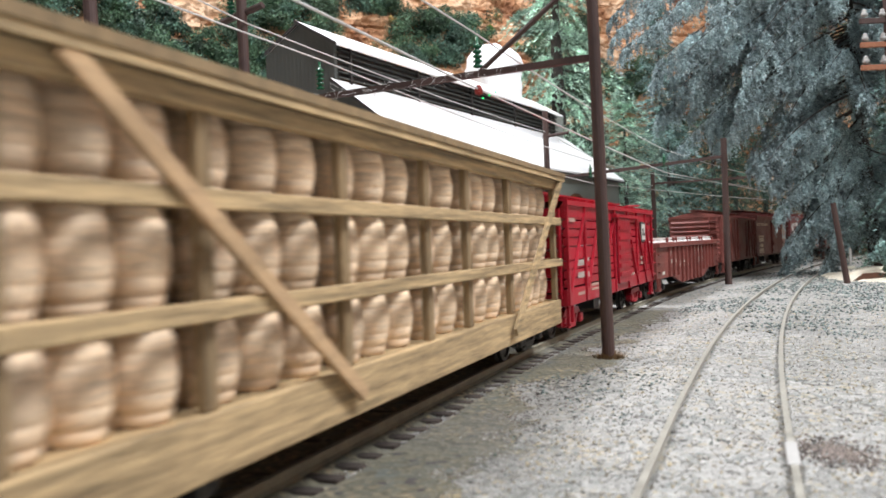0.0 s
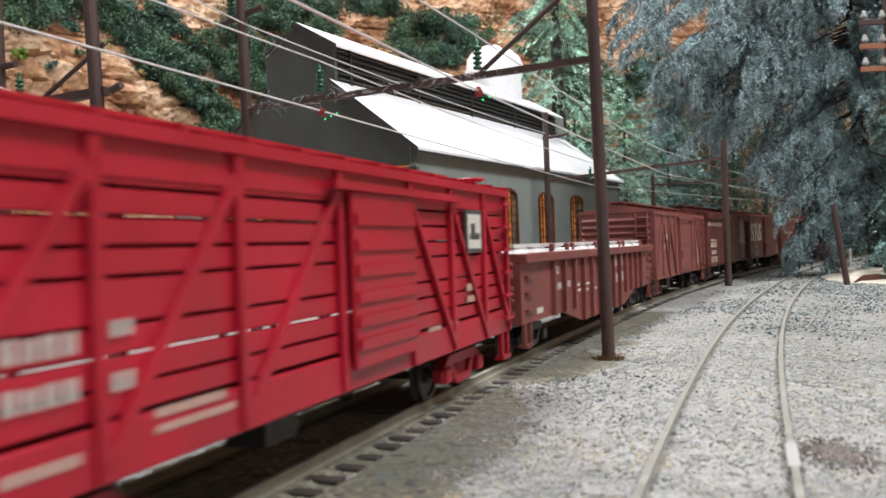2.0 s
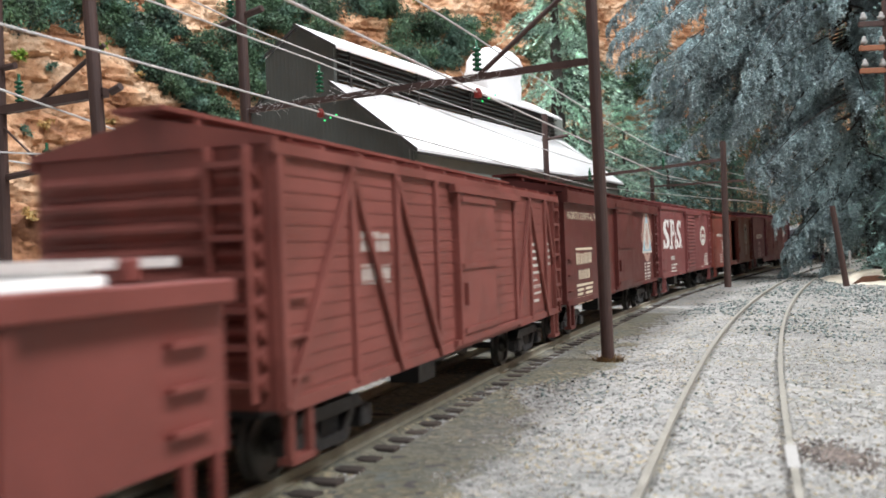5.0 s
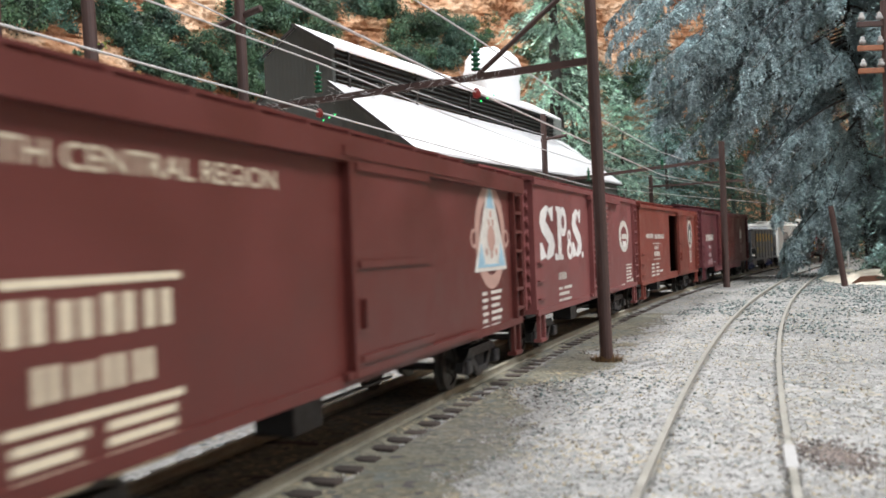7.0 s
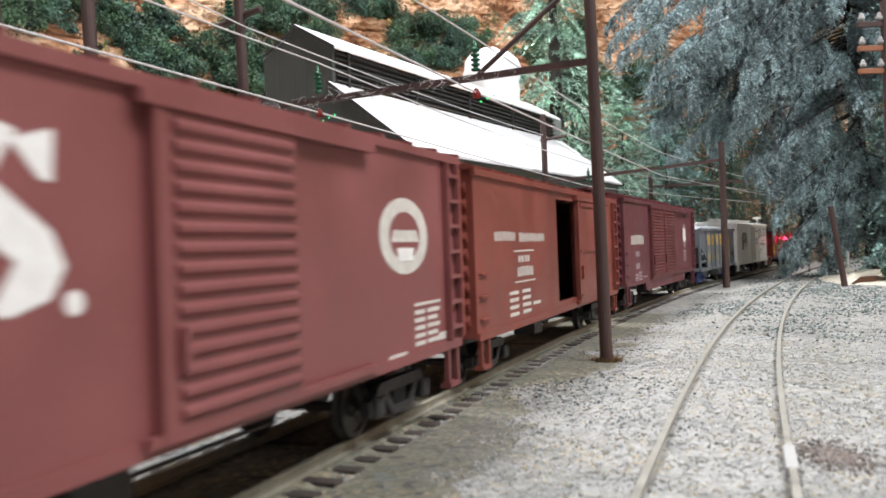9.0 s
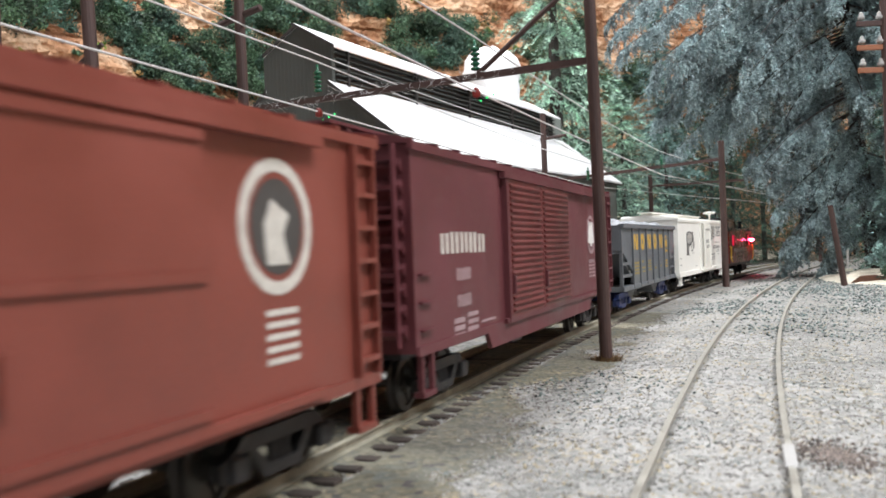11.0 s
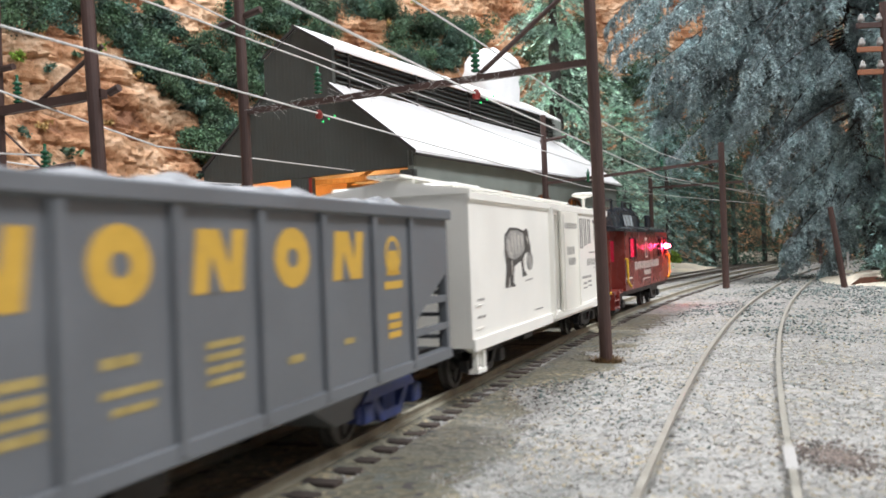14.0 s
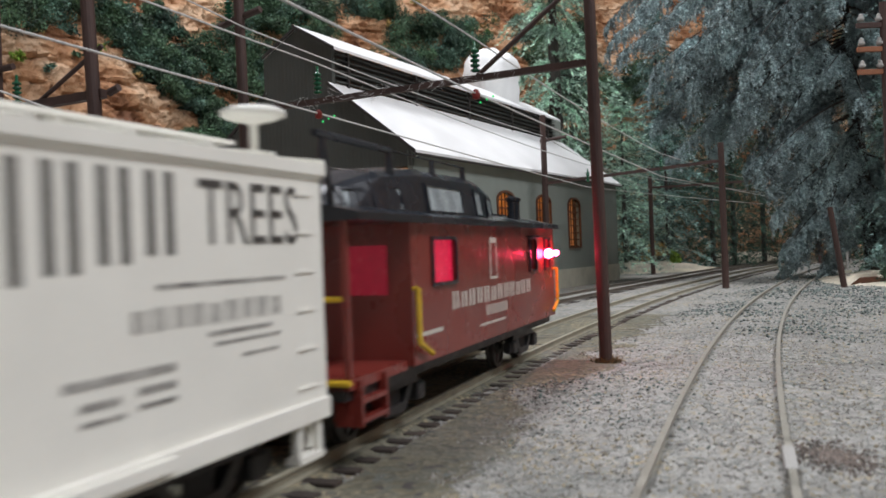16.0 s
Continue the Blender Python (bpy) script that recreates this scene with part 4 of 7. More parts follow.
# -- red slatted stock car --
def make_stock_car(near, L):
    car = start_car("stock_car", "bright red slatted stock car with red trucks", near, L)
    w, z0, z1 = 1.48, 0.89, 3.43
    h = L / 2
    underframe(car, L, TRUCKBLACK, STOCKRED, "bright red plastic truck", sill=0.95)
    part("car_floor", bx(-w + 0.12, w - 0.12, -h + 0.1, h - 0.1, z0 + 0.05, z0 + 0.14), INSIDE, car)
    for sg in (1, -1):
        part("sill", bx(*sorted((sg * (w - 0.1), sg * (w + 0.03))), -h, h, z0, z0 + 0.42, bevel=0.015), STOCKRED, car)
        part("letter_board", bx(*sorted((sg * (w - 0.1), sg * (w + 0.02))), -h, h, z1 - 0.32, z1, bevel=0.01), STOCKRED, car)
        z = z0 + 0.47
        widths = [0.19, 0.19, 0.19, 0.32, 0.19, 0.19, 0.19, 0.19]
        for wd in widths:
            part("slat", bx(*sorted((sg * (w - 0.07), sg * w)), -h + 0.02, h - 0.02, z, z + wd, bevel=0.008), STOCKRED, car, "red side slat")
            z += wd + 0.035
        posts = [-h + 0.08, -h + 1.95, -h + 3.8, -h + 5.85, -h + 8.0, -h + 9.7, -h + 11.4, h - 0.08]
        for y in posts:
            part("post", bx(*sorted((sg * w, sg * (w + 0.08))), y - 0.06, y + 0.06, z0 + 0.02, z1 - 0.02, bevel=0.012), STOCKRED, car)
        for ya, yb in ((posts[1], posts[2]), (posts[2], posts[3]), (posts[5], posts[4]), (posts[6], posts[5]), (posts[0], posts[1]), (posts[7], posts[6])):
            bm = bmesh.new()
            beam(bm, (sg * (w + 0.045), ya, z0 + 0.1), (sg * (w + 0.045), yb, z1 - 0.2), 0.07, 0.1)
            part("brace", bm, STOCKRED, car)
        if sg == 1:
            door = part("door", bx(w + 0.081, w + 0.15, -h + 5.97, -h + 7.9, z0 + 0.25, z1 - 0.25, bevel=0.01), STOCKRED, car, "red sliding door panel")
            for z in (1.35, 1.62, 1.9, 2.2, 2.5, 2.8):
                part("door_slat", bx(w + 0.151, w + 0.19, -h + 6.02, -h + 7.85, z, z + 0.13), STOCKRED, door)
            part("door_rail", bx(w + 0.08, w + 0.2, -h + 5.5, -h + 9.8, z1 - 0.24, z1 - 0.14), STOCKRED, car)
    for sg in (-1, 1):
        z = z0
        while z < z1 - 0.1:
            part("end_slat", bx(-w + 0.101, w - 0.101, *sorted((sg * h, sg * (h - 0.08))), z, z + 0.3), STOCKRED, car)
            z += 0.36
        for x in (-0.75, 0.0, 0.75):
            part("end_post", bx(x - 0.07, x + 0.07, *sorted((sg * h, sg * (h + 0.08))), z0, z1), STOCKRED, car)
        make_ladder(car, 1.15, sg * h + sg * 0.01, z0 + 0.2, z1 - 0.1, 6, STOCKRED, 0.42, "x", 0.12)
        make_step(car, w, sg * (h - 0.3), 0.45, z0 + 0.05, STOCKRED)
    for k in range(6):
        z = z0 + 0.25 + k * 0.42
        part("grab_iron", bx(w + 0.085, w + 0.16, h - 0.6, h - 0.1, z, z + 0.05), STOCKRED, car)
    peaked_roof(car, w, L, z1 + 0.1, STOCKRED, rise=0.22, over=0.1)
    brake_wheel(car, 0.8, h + 0.1, z1 + 0.35, 0.27, STOCKRED, flat=True)
    x = w + 0.085
    bars(car, x - 0.05, letters(-h + 1.1, -h + 1.8, 1.86, 2.02, 4, 0.5), PAINTPALE, "white reporting mark, unreadable")
    bars(car, x - 0.05, letters(-h + 1.1, -h + 1.8, 1.54, 1.7, 4, 0.5) + letters(-h + 2.1, -h + 2.36, 1.94, 2.06, 2, 0.5) + letters(-h + 2.1, -h + 2.36, 1.54, 1.68, 2, 0.5), PAINTPALE, "white number bars")
    bars(car, x - 0.05, [(-h + 2.55, -h + 3.5, 1.26, 1.33), (-h + 2.55, -h + 3.65, 1.14, 1.2), (-h + 0.2, -h + 0.9, 3.0, 3.1), (-h + 1.05, -h + 1.75, 1.1, 1.18), (-h + 8.6, -h + 9.1, 1.3, 1.36), (-h + 9.4, -h + 9.9, 1.3, 1.37), (-h + 10.4, -h + 10.9, 1.78, 1.9), (-h + 10.4, -h + 10.8, 1.6, 1.7)], PAINTRUST, "white data lettering bars")
    sign = part("sign", bx(w + 0.05, w + 0.1, -h + 10.3, -h + 11.12, 2.4, 3.1), PAINTBLACK, car, "framed black and white route sign")
    part("sign_face", bx(w + 0.1, w + 0.108, -h + 10.37, -h + 11.05, 2.47, 3.03), PAINTPALE, sign)
    part("sign_mark", bx(w + 0.108, w + 0.114, -h + 10.45, -h + 10.97, 2.62, 2.72), PAINTBLACK, sign)
    part("sign_mark", bx(w + 0.108, w + 0.114, -h + 10.5, -h + 10.72, 2.72, 2.88), PAINTBLACK, sign)
    return car


# -- brown gondola with a covered load --
def make_gondola(near, L):
    car = start_car("gondola_car", "brown ribbed gondola with pale strapped load", near, L)
    w, zt = 1.48, 2.32
    h = L / 2
    underframe(car, L, TRUCKBLACK, TRUCKBLACK, "black plastic truck", inset=1.9, sill=0.9)
    belly = [(-h, 2.12), (-h, 0.86), (-h + 3.36, 0.86), (-h + 5.4, 0.48), (h - 5.4, 0.48), (h - 3.36, 0.86), (h, 0.86), (h, 2.12)]
    for sg in (1, -1):
        part("side", prism(bmesh.new(), belly, "x", *sorted((sg * (w - 0.1), sg * w))), GONRED, car, "brown-red side with drop belly")
        part("top_chord", bx(*sorted((sg * (w - 0.12), sg * (w + 0.16))), -h, h, 2.12, zt, bevel=0.02), GONRED, car)
        ys = [-h + 2.44 + k * 1.0 for k in range(13)]
        for y in ys:
            zb = 0.5 if -h + 5.3 < y < h - 5.3 else 0.86
            bm = bmesh.new()
            prism(bm, [(y - 0.1, zb), (y + 0.1, zb), (y + 0.06, 2.1), (y - 0.06, 2.1)], "x", *sorted((sg * w, sg * (w + 0.1))))
            part("rib", bm, GONRED, car)
    for sg in (-1, 1):
        part("end", bx(-w + 0.101, w - 0.101, *sorted((sg * h, sg * (h - 0.1))), 0.86, zt), GONRED, car)
        for k in range(5):
            z = 1.05 + k * 0.25
            part("end_rib", bx(-w + 0.15, w - 0.15, *sorted((sg * h, sg * (h + 0.09))), z, z + 0.1, bevel=0.02), GONRED, car)
        make_step(car, w, sg * (h - 0.35), 0.42, 0.88, GONRED)
        for k in range(3):
            part("grab_iron", bx(w, w + 0.09, sg * (h - 0.5) - 0.25, sg * (h - 0.5) + 0.25, 1.1 + k * 0.35, 1.15 + k * 0.35), GONRED, car)
    part("car_floor", bx(-w + 0.1, w - 0.1, -h + 0.1, h - 0.1, 0.95, 1.05), INSIDE, car)
    rnd = random.Random(4)
    y = -h + 0.25
    while y < h - 1.2:
        n = rnd.uniform(1.3, 1.9)
        bm = bmesh.new()
        m = Matrix.Translation((0, min(y + n / 2, h - 0.8), 1.75)) @ Matrix.Diagonal((2.62, n - 0.08, 1.5, 1))
        bmesh.ops.create_cube(bm, size=1, matrix=m)
        bmesh.ops.bevel(bm, geom=bm.edges[:], offset=0.1, segments=2, affect="EDGES")
        part("load_bale", bm, LOADWHITE, car, "pale sheet-wrapped load", smooth=True)
        y += n
    for y in (-h + 3.2, -h + 4.6, -h + 5.2, -h + 8.0, -h + 8.8, -h + 11.6, -h + 12.3, h - 0.9):
        part("strap_timber", bx(-1.32, 1.36, y - 0.08, y + 0.08, 2.33, 2.52, bevel=0.02), GONRED, car, "brown cross timber over the load")
    for x in (-1.15, 1.2):
        part("side_timber", bx(x - 0.06, x + 0.06, -h + 0.3, h - 0.3, 2.44, 2.52), LOADWHITE, car)
    x = w
    slots = [-h + 2.44 + k * 1.0 for k in range(13)]
    top = []
    for k, c in zip((6, 7, 8, 9, 10), (2, 2, 2, 1, 0)):
        if c:
            top += letters(slots[k] + 0.14, slots[k] + 0.14 + 0.36 * c, 1.72, 2.02, c, 0.5)
    for k, c in zip((6, 7, 8, 9), (1, 2, 2, 1)):
        top += letters(slots[k] + 0.3, slots[k] + 0.3 + 0.3 * c, 1.22, 1.52, c, 0.5)
    bars(car, x, top, PAINTPALE, "worn white company lettering as blocks")
    bars(car, x, letters(slots[0] + 0.4, slots[0] + 0.7, 1.78, 1.98, 1) + letters(slots[1] + 0.15, slots[1] + 0.45, 1.78, 1.98, 1) + letters(slots[0] + 0.2, slots[0] + 0.85, 1.42, 1.58, 4, 0.2) + letters(slots[1] + 0.15, slots[1] + 0.75, 1.42, 1.58, 4, 0.2), PAINTPALE, "worn white number blocks")
    bars(car, x, [(slots[2] + 0.2, slots[2] + 0.7, 1.4, 1.46), (slots[2] + 0.2, slots[2] + 0.8, 1.26, 1.32), (slots[3] + 0.2, slots[3] + 0.85, 1.38, 1.44), (slots[3] + 0.2, slots[3] + 0.7, 1.22, 1.28), (slots[4] + 0.2, slots[4] + 0.7, 1.2, 1.26), (-h + 1.1, -h + 1.6, 1.0, 1.12)], PAINTPALE, "worn white data bars")
    return car


def make_boxcar(name, label, near, L, z0, z1, mat, truck_label, door=None, ribbed_door=False, boards=0.0, ribs=(), rise=0.3, fascia=0.12, opening=None, drop=None, over=0.06, inset=1.75, ladder_side=True, door_mat=None, door_ribs=15):
    car = start_car(name, label, near, L)
    w, h = 1.48, L / 2
    underframe(car, L, TRUCKBLACK, TRUCKBLACK, truck_label, inset=inset, sill=z0 + 0.02)
    body_box(car, w, L, z0, z1, mat, [opening] if opening else [])
    if boards:
        z = z0 + boards
        while z < z1 - 0.05:
            part("board_joint", bx(w - 0.004, w + 0.01, -h + 0.02, h - 0.02, z - 0.012, z + 0.006), mat, car)
            z += boards
    side_posts(car, w, ribs, z0 + 0.03, z1 - 0.08, mat)
    end_ribs(car, w, L, z0 + 0.1, z1 - 0.1, mat)
    part("side_sill", bx(w - 0.02, w + 0.03, -h + 0.03, h - 0.03, z0 - 0.04, z0 + 0.1), mat, car)
    if drop:
        part("drop_sill", prism(bmesh.new(), [(drop[0], z0 + 0.02), (drop[0] + 0.25, drop[2]), (drop[1] - 0.25, drop[2]), (drop[1], z0 + 0.02)], "x", w - 0.05, w + 0.035), mat, car)
    peaked_roof(car, w, L, z1 + 0.03, mat, rise=rise, fascia=fascia, over=over)
    if door:
        for k, (a, b) in enumerate(door):
            d = part("door", bx(w + 0.03, w + 0.1, a, b, z0 + 0.12, z1 - 0.22, bevel=0.012), door_mat or mat, car, "sliding side door")
            if ribbed_door:
                n = door_ribs
                for i in range(n):
                    z = z0 + 0.25 + (z1 - z0 - 0.6) * i / (n - 1)
                    bm = bmesh.new()
                    k = 0.9 / n
                    prism(bm, [(w + 0.1, z - k), (w + 0.145, z - k / 3), (w + 0.145, z + k / 3), (w + 0.1, z + k)], "y", a + 0.1, b - 0.1)
                    part("door_rib", bm, door_mat or mat, d)
            else:
                for z in (z0 + 0.2, (z0 + z1) / 2 - 0.1, z1 - 0.36):
                    part("door_rail", bx(w + 0.1, w + 0.135, a + 0.03, b - 0.03, z, z + 0.09), mat, d)
            part("door_handle", bx(w + 0.1, w + 0.17, a + 0.08, a + 0.16, 1.6, 1.95), mat, d)
        a, b = door[0][0], door[-1][1]
        part("door_track", bx(w + 0.02, w + 0.14, a - 0.3, min(h - 0.1, b + (b - a) * 0.9), z1 - 0.22, z1 - 0.1), mat, car, "steel door track")
        part("door_track", bx(w + 0.02, w + 0.1, a - 0.3, min(h - 0.1, b + (b - a) * 0.9), z0 + 0.04, z0 + 0.13), mat, car)
        part("door_post", bx(w, w + 0.12, a - 0.14, a - 0.02, z0 + 0.05, z1 - 0.1), mat, car)
    if ladder_side:
        make_ladder(car, w + 0.01, h - 0.42, z0 + 0.1, z1 - 0.1, 7, mat, 0.5)
        for k in range(3):
            part("grab_iron", bx(w, w + 0.07, -h + 0.15, -h + 0.6, z0 + 0.3 + 0.4 * k, z0 + 0.33 + 0.4 * k), mat, car)
    for sg in (-1, 1):
        make_ladder(car, 1.05, sg * (h + 0.06), z0 + 0.1, z1, 7, mat, 0.45, "x", 0.12)
        make_step(car, w - 0.02, sg * (h - 0.42), 0.42, z0 + 0.02, mat)
    return car, w, h


def make_braced_boxcar(near, L):
    h = L / 2
    ribs = [-h + 0.1, -h + 1.75, -h + 3.1, -h + 4.6, h - 3.9, h - 2.7, h - 1.3, h - 0.12]
    car, w, h = make_boxcar("boxcar", "dusty brown wooden boxcar with outside braces", near, L, 0.95, 3.6, BRACERED, "black plastic truck", door=[(-0.95, 0.95)], boards=0.17, ribs=ribs, rise=0.3)
    for ya, yb in ((ribs[0], ribs[1]), (ribs[2], ribs[1]), (ribs[3], ribs[2]), (ribs[4], ribs[5]), (ribs[6], ribs[5]), (ribs[7], ribs[6])):
        bm = bmesh.new()
        beam(bm, (w + 0.045, ya, 0.95), (w + 0.045, yb, 3.45), 0.06, 0.1)
        part("brace", bm, BRACERED, car)
    bars(car, w, letters(-h + 2.0, -h + 2.9, 2.5, 2.75, 3, 0.3) + letters(-h + 2.0, -h + 2.9, 2.1, 2.35, 3, 0.3), PAINTPALE, "faded white number blocks")
    rows = []
    rnd = random.Random(9)
    for k in range(9):
        z = 2.5 - k * 0.15
        rows += [(h - 2.6, h - 2.6 + rnd.uniform(0.5, 0.95), z, z + 0.06), (h - 1.15, h - 1.15 + rnd.uniform(0.3, 0.4), z, z + 0.06)][: 2 if k < 4 else 1]
    bars(car, w, rows, PAINTPALE, "faded white data bars")
    return car


def make_emblem_boxcar(near, L):
    car, w, h = make_boxcar("boxcar", "dark oxide red boxcar with triangle emblem", near, L, 1.0, 3.82, NMRED, "black plastic truck", door=[(-h2(L) + 6.1, -h2(L) + 8.6)], rise=0.34, fascia=0.3, over=0.12)
    a = -h
    word(car, w, "NORTH CENTRAL REGION", a + 0.32, a + 4.5, 3.15, 3.34, PAINTCREAM, "cream region lettering")
    bars(car, w, [(a + 1.06, a + 2.9, 2.34, 2.40), (a + 1.06, a + 2.9, 1.39, 1.45)], PAINTCREAM, "cream rule lines")
    bars(car, w, letters(a + 1.1, a + 2.88, 1.97, 2.27, 4, 0.34), PAINTCREAM, "cream mark lettering as blocks")
    bars(car, w, letters(a + 1.32, a + 2.62, 1.57, 1.82, 4, 0.4), PAINTCREAM, "cream number blocks")
    rows = []
    for k in range(4):
        z = 1.27 - k * 0.115
        rows += [(a + 1.12, a + 1.8 - 0.1 * (k == 1), z, z + 0.065), (a + 2.0, a + 2.8, z, z + 0.065)]
    bars(car, w, rows + [(a + 3.0, a + 3.45, 1.0, 1.06), (a + 3.6, a + 3.95, 1.02, 1.07)], PAINTCREAM, "cream data bars")
    c = a + 12.0
    disc(car, w, c, 2.70, 0.95, PAINTRUST, "faded round emblem", hole=0.70)
    shape(car, w, [(c - 1.02, 2.08), (c + 1.02, 2.08), (c + 0.92, 2.26), (c + 0.1, 3.64), (c - 0.1, 3.64), (c - 0.92, 2.26)], PAINTPALE, "pale triangle emblem", layer=1)
    for pts in ([(c - 0.26, 3.2), (c + 0.26, 3.2), (c, 3.6)], [(c - 0.88, 2.15), (c - 0.4, 2.15), (c - 0.62, 2.58)], [(c + 0.4, 2.15), (c + 0.88, 2.15), (c + 0.62, 2.58)], [(c - 0.4, 2.15), (c + 0.4, 2.15), (c + 0.4, 2.2), (c - 0.4, 2.2)]):
        shape(car, w, pts, PAINTBLUE, "pale blue emblem panel", layer=2)
    disc(car, w, c, 2.66, 0.24, PAINTRUST, "round emblem centre", layer=2)
    for y, z in ((-0.12, 2.95), (0.12, 2.95), (0.0, 3.1), (-0.3, 2.42), (0.3, 2.42), (0.0, 2.36)):
        disc(car, w, c + y, z, 0.07, PAINTRUST, "small emblem mark", layer=2, seg=10)
    for sg in (-1, 1):
        disc(car, w, c + sg * 1.02, 2.66, 0.17, PAINTRUST, "small emblem scroll", hole=0.11)
    rows = []
    for k in range(6):
        z = 1.66 - k * 0.12
        rows += [(c - 0.64, c - 0.36 + 0.05 * (k % 2), z, z + 0.06), (c - 0.1, c + 0.6 - 0.1 * (k % 3), z, z + 0.06)]
    bars(car, w, rows + [(c - 1.8, c - 1.5, 1.02, 1.07), (c - 1.4, c - 1.0, 1.02, 1.07)], PAINTPALE, "white data bars")
    return car


def h2(v):
    return v / 2


def make_letter_boxcar(near, L):
    car, w, h = make_boxcar("boxcar", "faded oxide red boxcar with tall white lettering", near, L, 1.0, 3.93, SPRED, "black plastic truck", door=[(-h2(L) + 5.55, -h2(L) + 7.68)], ribbed_door=True, rise=0.25)
    a = -h
    # tall initials as plain slanted bars, blocks and discs
    for c, kind, k in ((a + 1.08, "slant", 1.5), (a + 2.35, "flag", 1.0), (a + 3.22, "small", 1.0), (a + 4.02, "slant", 1.2)):
        if kind == "slant":
            shape(car, w, [(c + k * u, v + 0.06) for u, v in ((-0.42, 2.95), (-0.34, 3.2), (-0.02, 3.36), (0.12, 3.32), (-0.08, 3.0), (0.34, 2.66), (0.44, 2.42), (0.32, 2.2), (0.02, 2.1), (-0.1, 2.14), (0.08, 2.46), (-0.32, 2.76))], PAINTWHITE, "tall white slanted shape", name="lettering")
            shape(car, w, [(c + k * u, v + 0.06) for u, v in ((0.06, 3.26), (0.38, 3.36), (0.36, 3.0), (0.28, 3.0))], PAINTWHITE, "white wedge", name="lettering")
            shape(car, w, [(c + k * u, v + 0.06) for u, v in ((-0.42, 2.1), (-0.06, 2.18), (-0.32, 2.5), (-0.42, 2.5))], PAINTWHITE, "white wedge", name="lettering")
        elif kind == "flag":
            bars(car, w, [(c - 0.30, c + 0.02, 2.16, 3.42), (c - 0.42, c + 0.16, 2.14, 2.26), (c - 0.42, c - 0.30, 3.30, 3.42)], PAINTWHITE, "tall white bar")
            disc(car, w, c + 0.24, 3.06, 0.36, PAINTWHITE, "white ring beside the bar", hole=0.17, name="lettering", squash=0.95)
        else:
            disc(car, w, c, 2.36, 0.24, PAINTWHITE, "small white ring", name="lettering", hole=0.1, squash=1.2)
            disc(car, w, c - 0.04, 2.70, 0.17, PAINTWHITE, "small white ring", name="lettering", hole=0.07)
    for y in (a + 1.83, a + 4.62):
        disc(car, w, y, 2.22, 0.09, PAINTWHITE, "white dot", name="lettering")
    bars(car, w, letters(a + 2.0, a + 2.8, 1.66, 1.84, 5, 0.25), PAINTPALE, "white number blocks")
    bars(car, w, [(a + 2.0, a + 2.35, 1.42, 1.48), (a + 2.5, a + 3.3, 1.42, 1.49), (a + 2.0, a + 3.0, 1.28, 1.35), (a + 2.0, a + 2.3, 1.14, 1.2), (a + 2.4, a + 3.2, 1.14, 1.2)], PAINTPALE, "white data bars")
    c = a + 10.78
    disc(car, w, c, 2.7, 0.52, PAINTPALE, "round white emblem", squash=1.66)
    disc(car, w, c, 2.7, 0.33, SPRED, "round emblem centre", squash=1.66, layer=1)
    shape(car, w, [(c - 0.5, 2.62), (c + 0.5, 2.62), (c + 0.42, 2.78), (c - 0.42, 2.78)], PAINTPALE, "emblem band", layer=2)
    shape(car, w, [(c - 0.26, 2.36), (c + 0.26, 2.36), (c + 0.3, 2.54), (c - 0.3, 2.54)], PAINTWHITE, "emblem band", layer=2)
    rows = []
    for k in range(5):
        z = 1.6 - k * 0.11
        rows += [(a + 11.05, a + 11.45, z, z + 0.06), (a + 11.55, a + 12.05 - 0.1 * (k % 2), z, z + 0.06)]
    bars(car, w, rows + [(a + 11.05, a + 12.1, 1.72, 1.76), (a + 12.0, a + 12.3, 1.15, 1.26), (a + 10.1, a + 10.7, 1.08, 1.14)], PAINTPALE, "white data bars")
    return car


def make_open_boxcar(near, L):
    a = -L / 2
    car, w, h = make_boxcar("boxcar", "orange oxide boxcar with half open side door", near, L, 0.93, 3.85, GNRED, "black plastic truck", door=[(a + 8.1, a + 10.4)], rise=0.25, opening=(a + 6.05, a + 8.1, 1.15, 3.6))
    bars(car, w, letters(a + 1.15, a + 2.55, 2.62, 2.8, 5, 0.3) + letters(a + 2.8, a + 4.85, 2.6, 2.78, 8, 0.3), PAINTPALE, "white name lettering as blocks")
    bars(car, w, [(a + 2.4, a + 3.9, 2.4, 2.43), (a + 2.4, a + 3.9, 1.78, 1.81)] + letters(a + 2.7, a + 3.6, 2.18, 2.32, 2, 0.3) + letters(a + 2.6, a + 3.8, 1.9, 2.1, 5, 0.25), PAINTPALE, "white number blocks")
    rows = []
    for k in range(4):
        z = 1.56 - k * 0.14
        rows += [(a + 2.0, a + 2.6, z, z + 0.07), (a + 2.9, a + 3.5, z, z + 0.07), (a + 3.7, a + 4.3, z - 0.02, z + 0.05)][: 3 if k == 2 else 2]
    bars(car, w, rows, PAINTPALE, "white data bars")
    c = a + 11.7
    disc(car, w, c, 2.78, 0.68, PAINTPALE, "round emblem ring", hole=0.55)
    disc(car, w, c, 2.78, 0.48, PAINTBLACK, "dark emblem disc", layer=0)
    shape(car, w, [(c - 0.2, 2.4), (c + 0.22, 2.4), (c + 0.1, 2.7), (c + 0.22, 2.9), (c - 0.1, 3.05), (c - 0.25, 2.8)], PAINTPALE, "pale animal-like emblem patch", layer=1)
    bars(car, w, [(a + 11.45, a + 12.05, 1.9 - k * 0.12, 1.96 - k * 0.12) for k in range(5)], PAINTPALE, "white data bars")
    return car


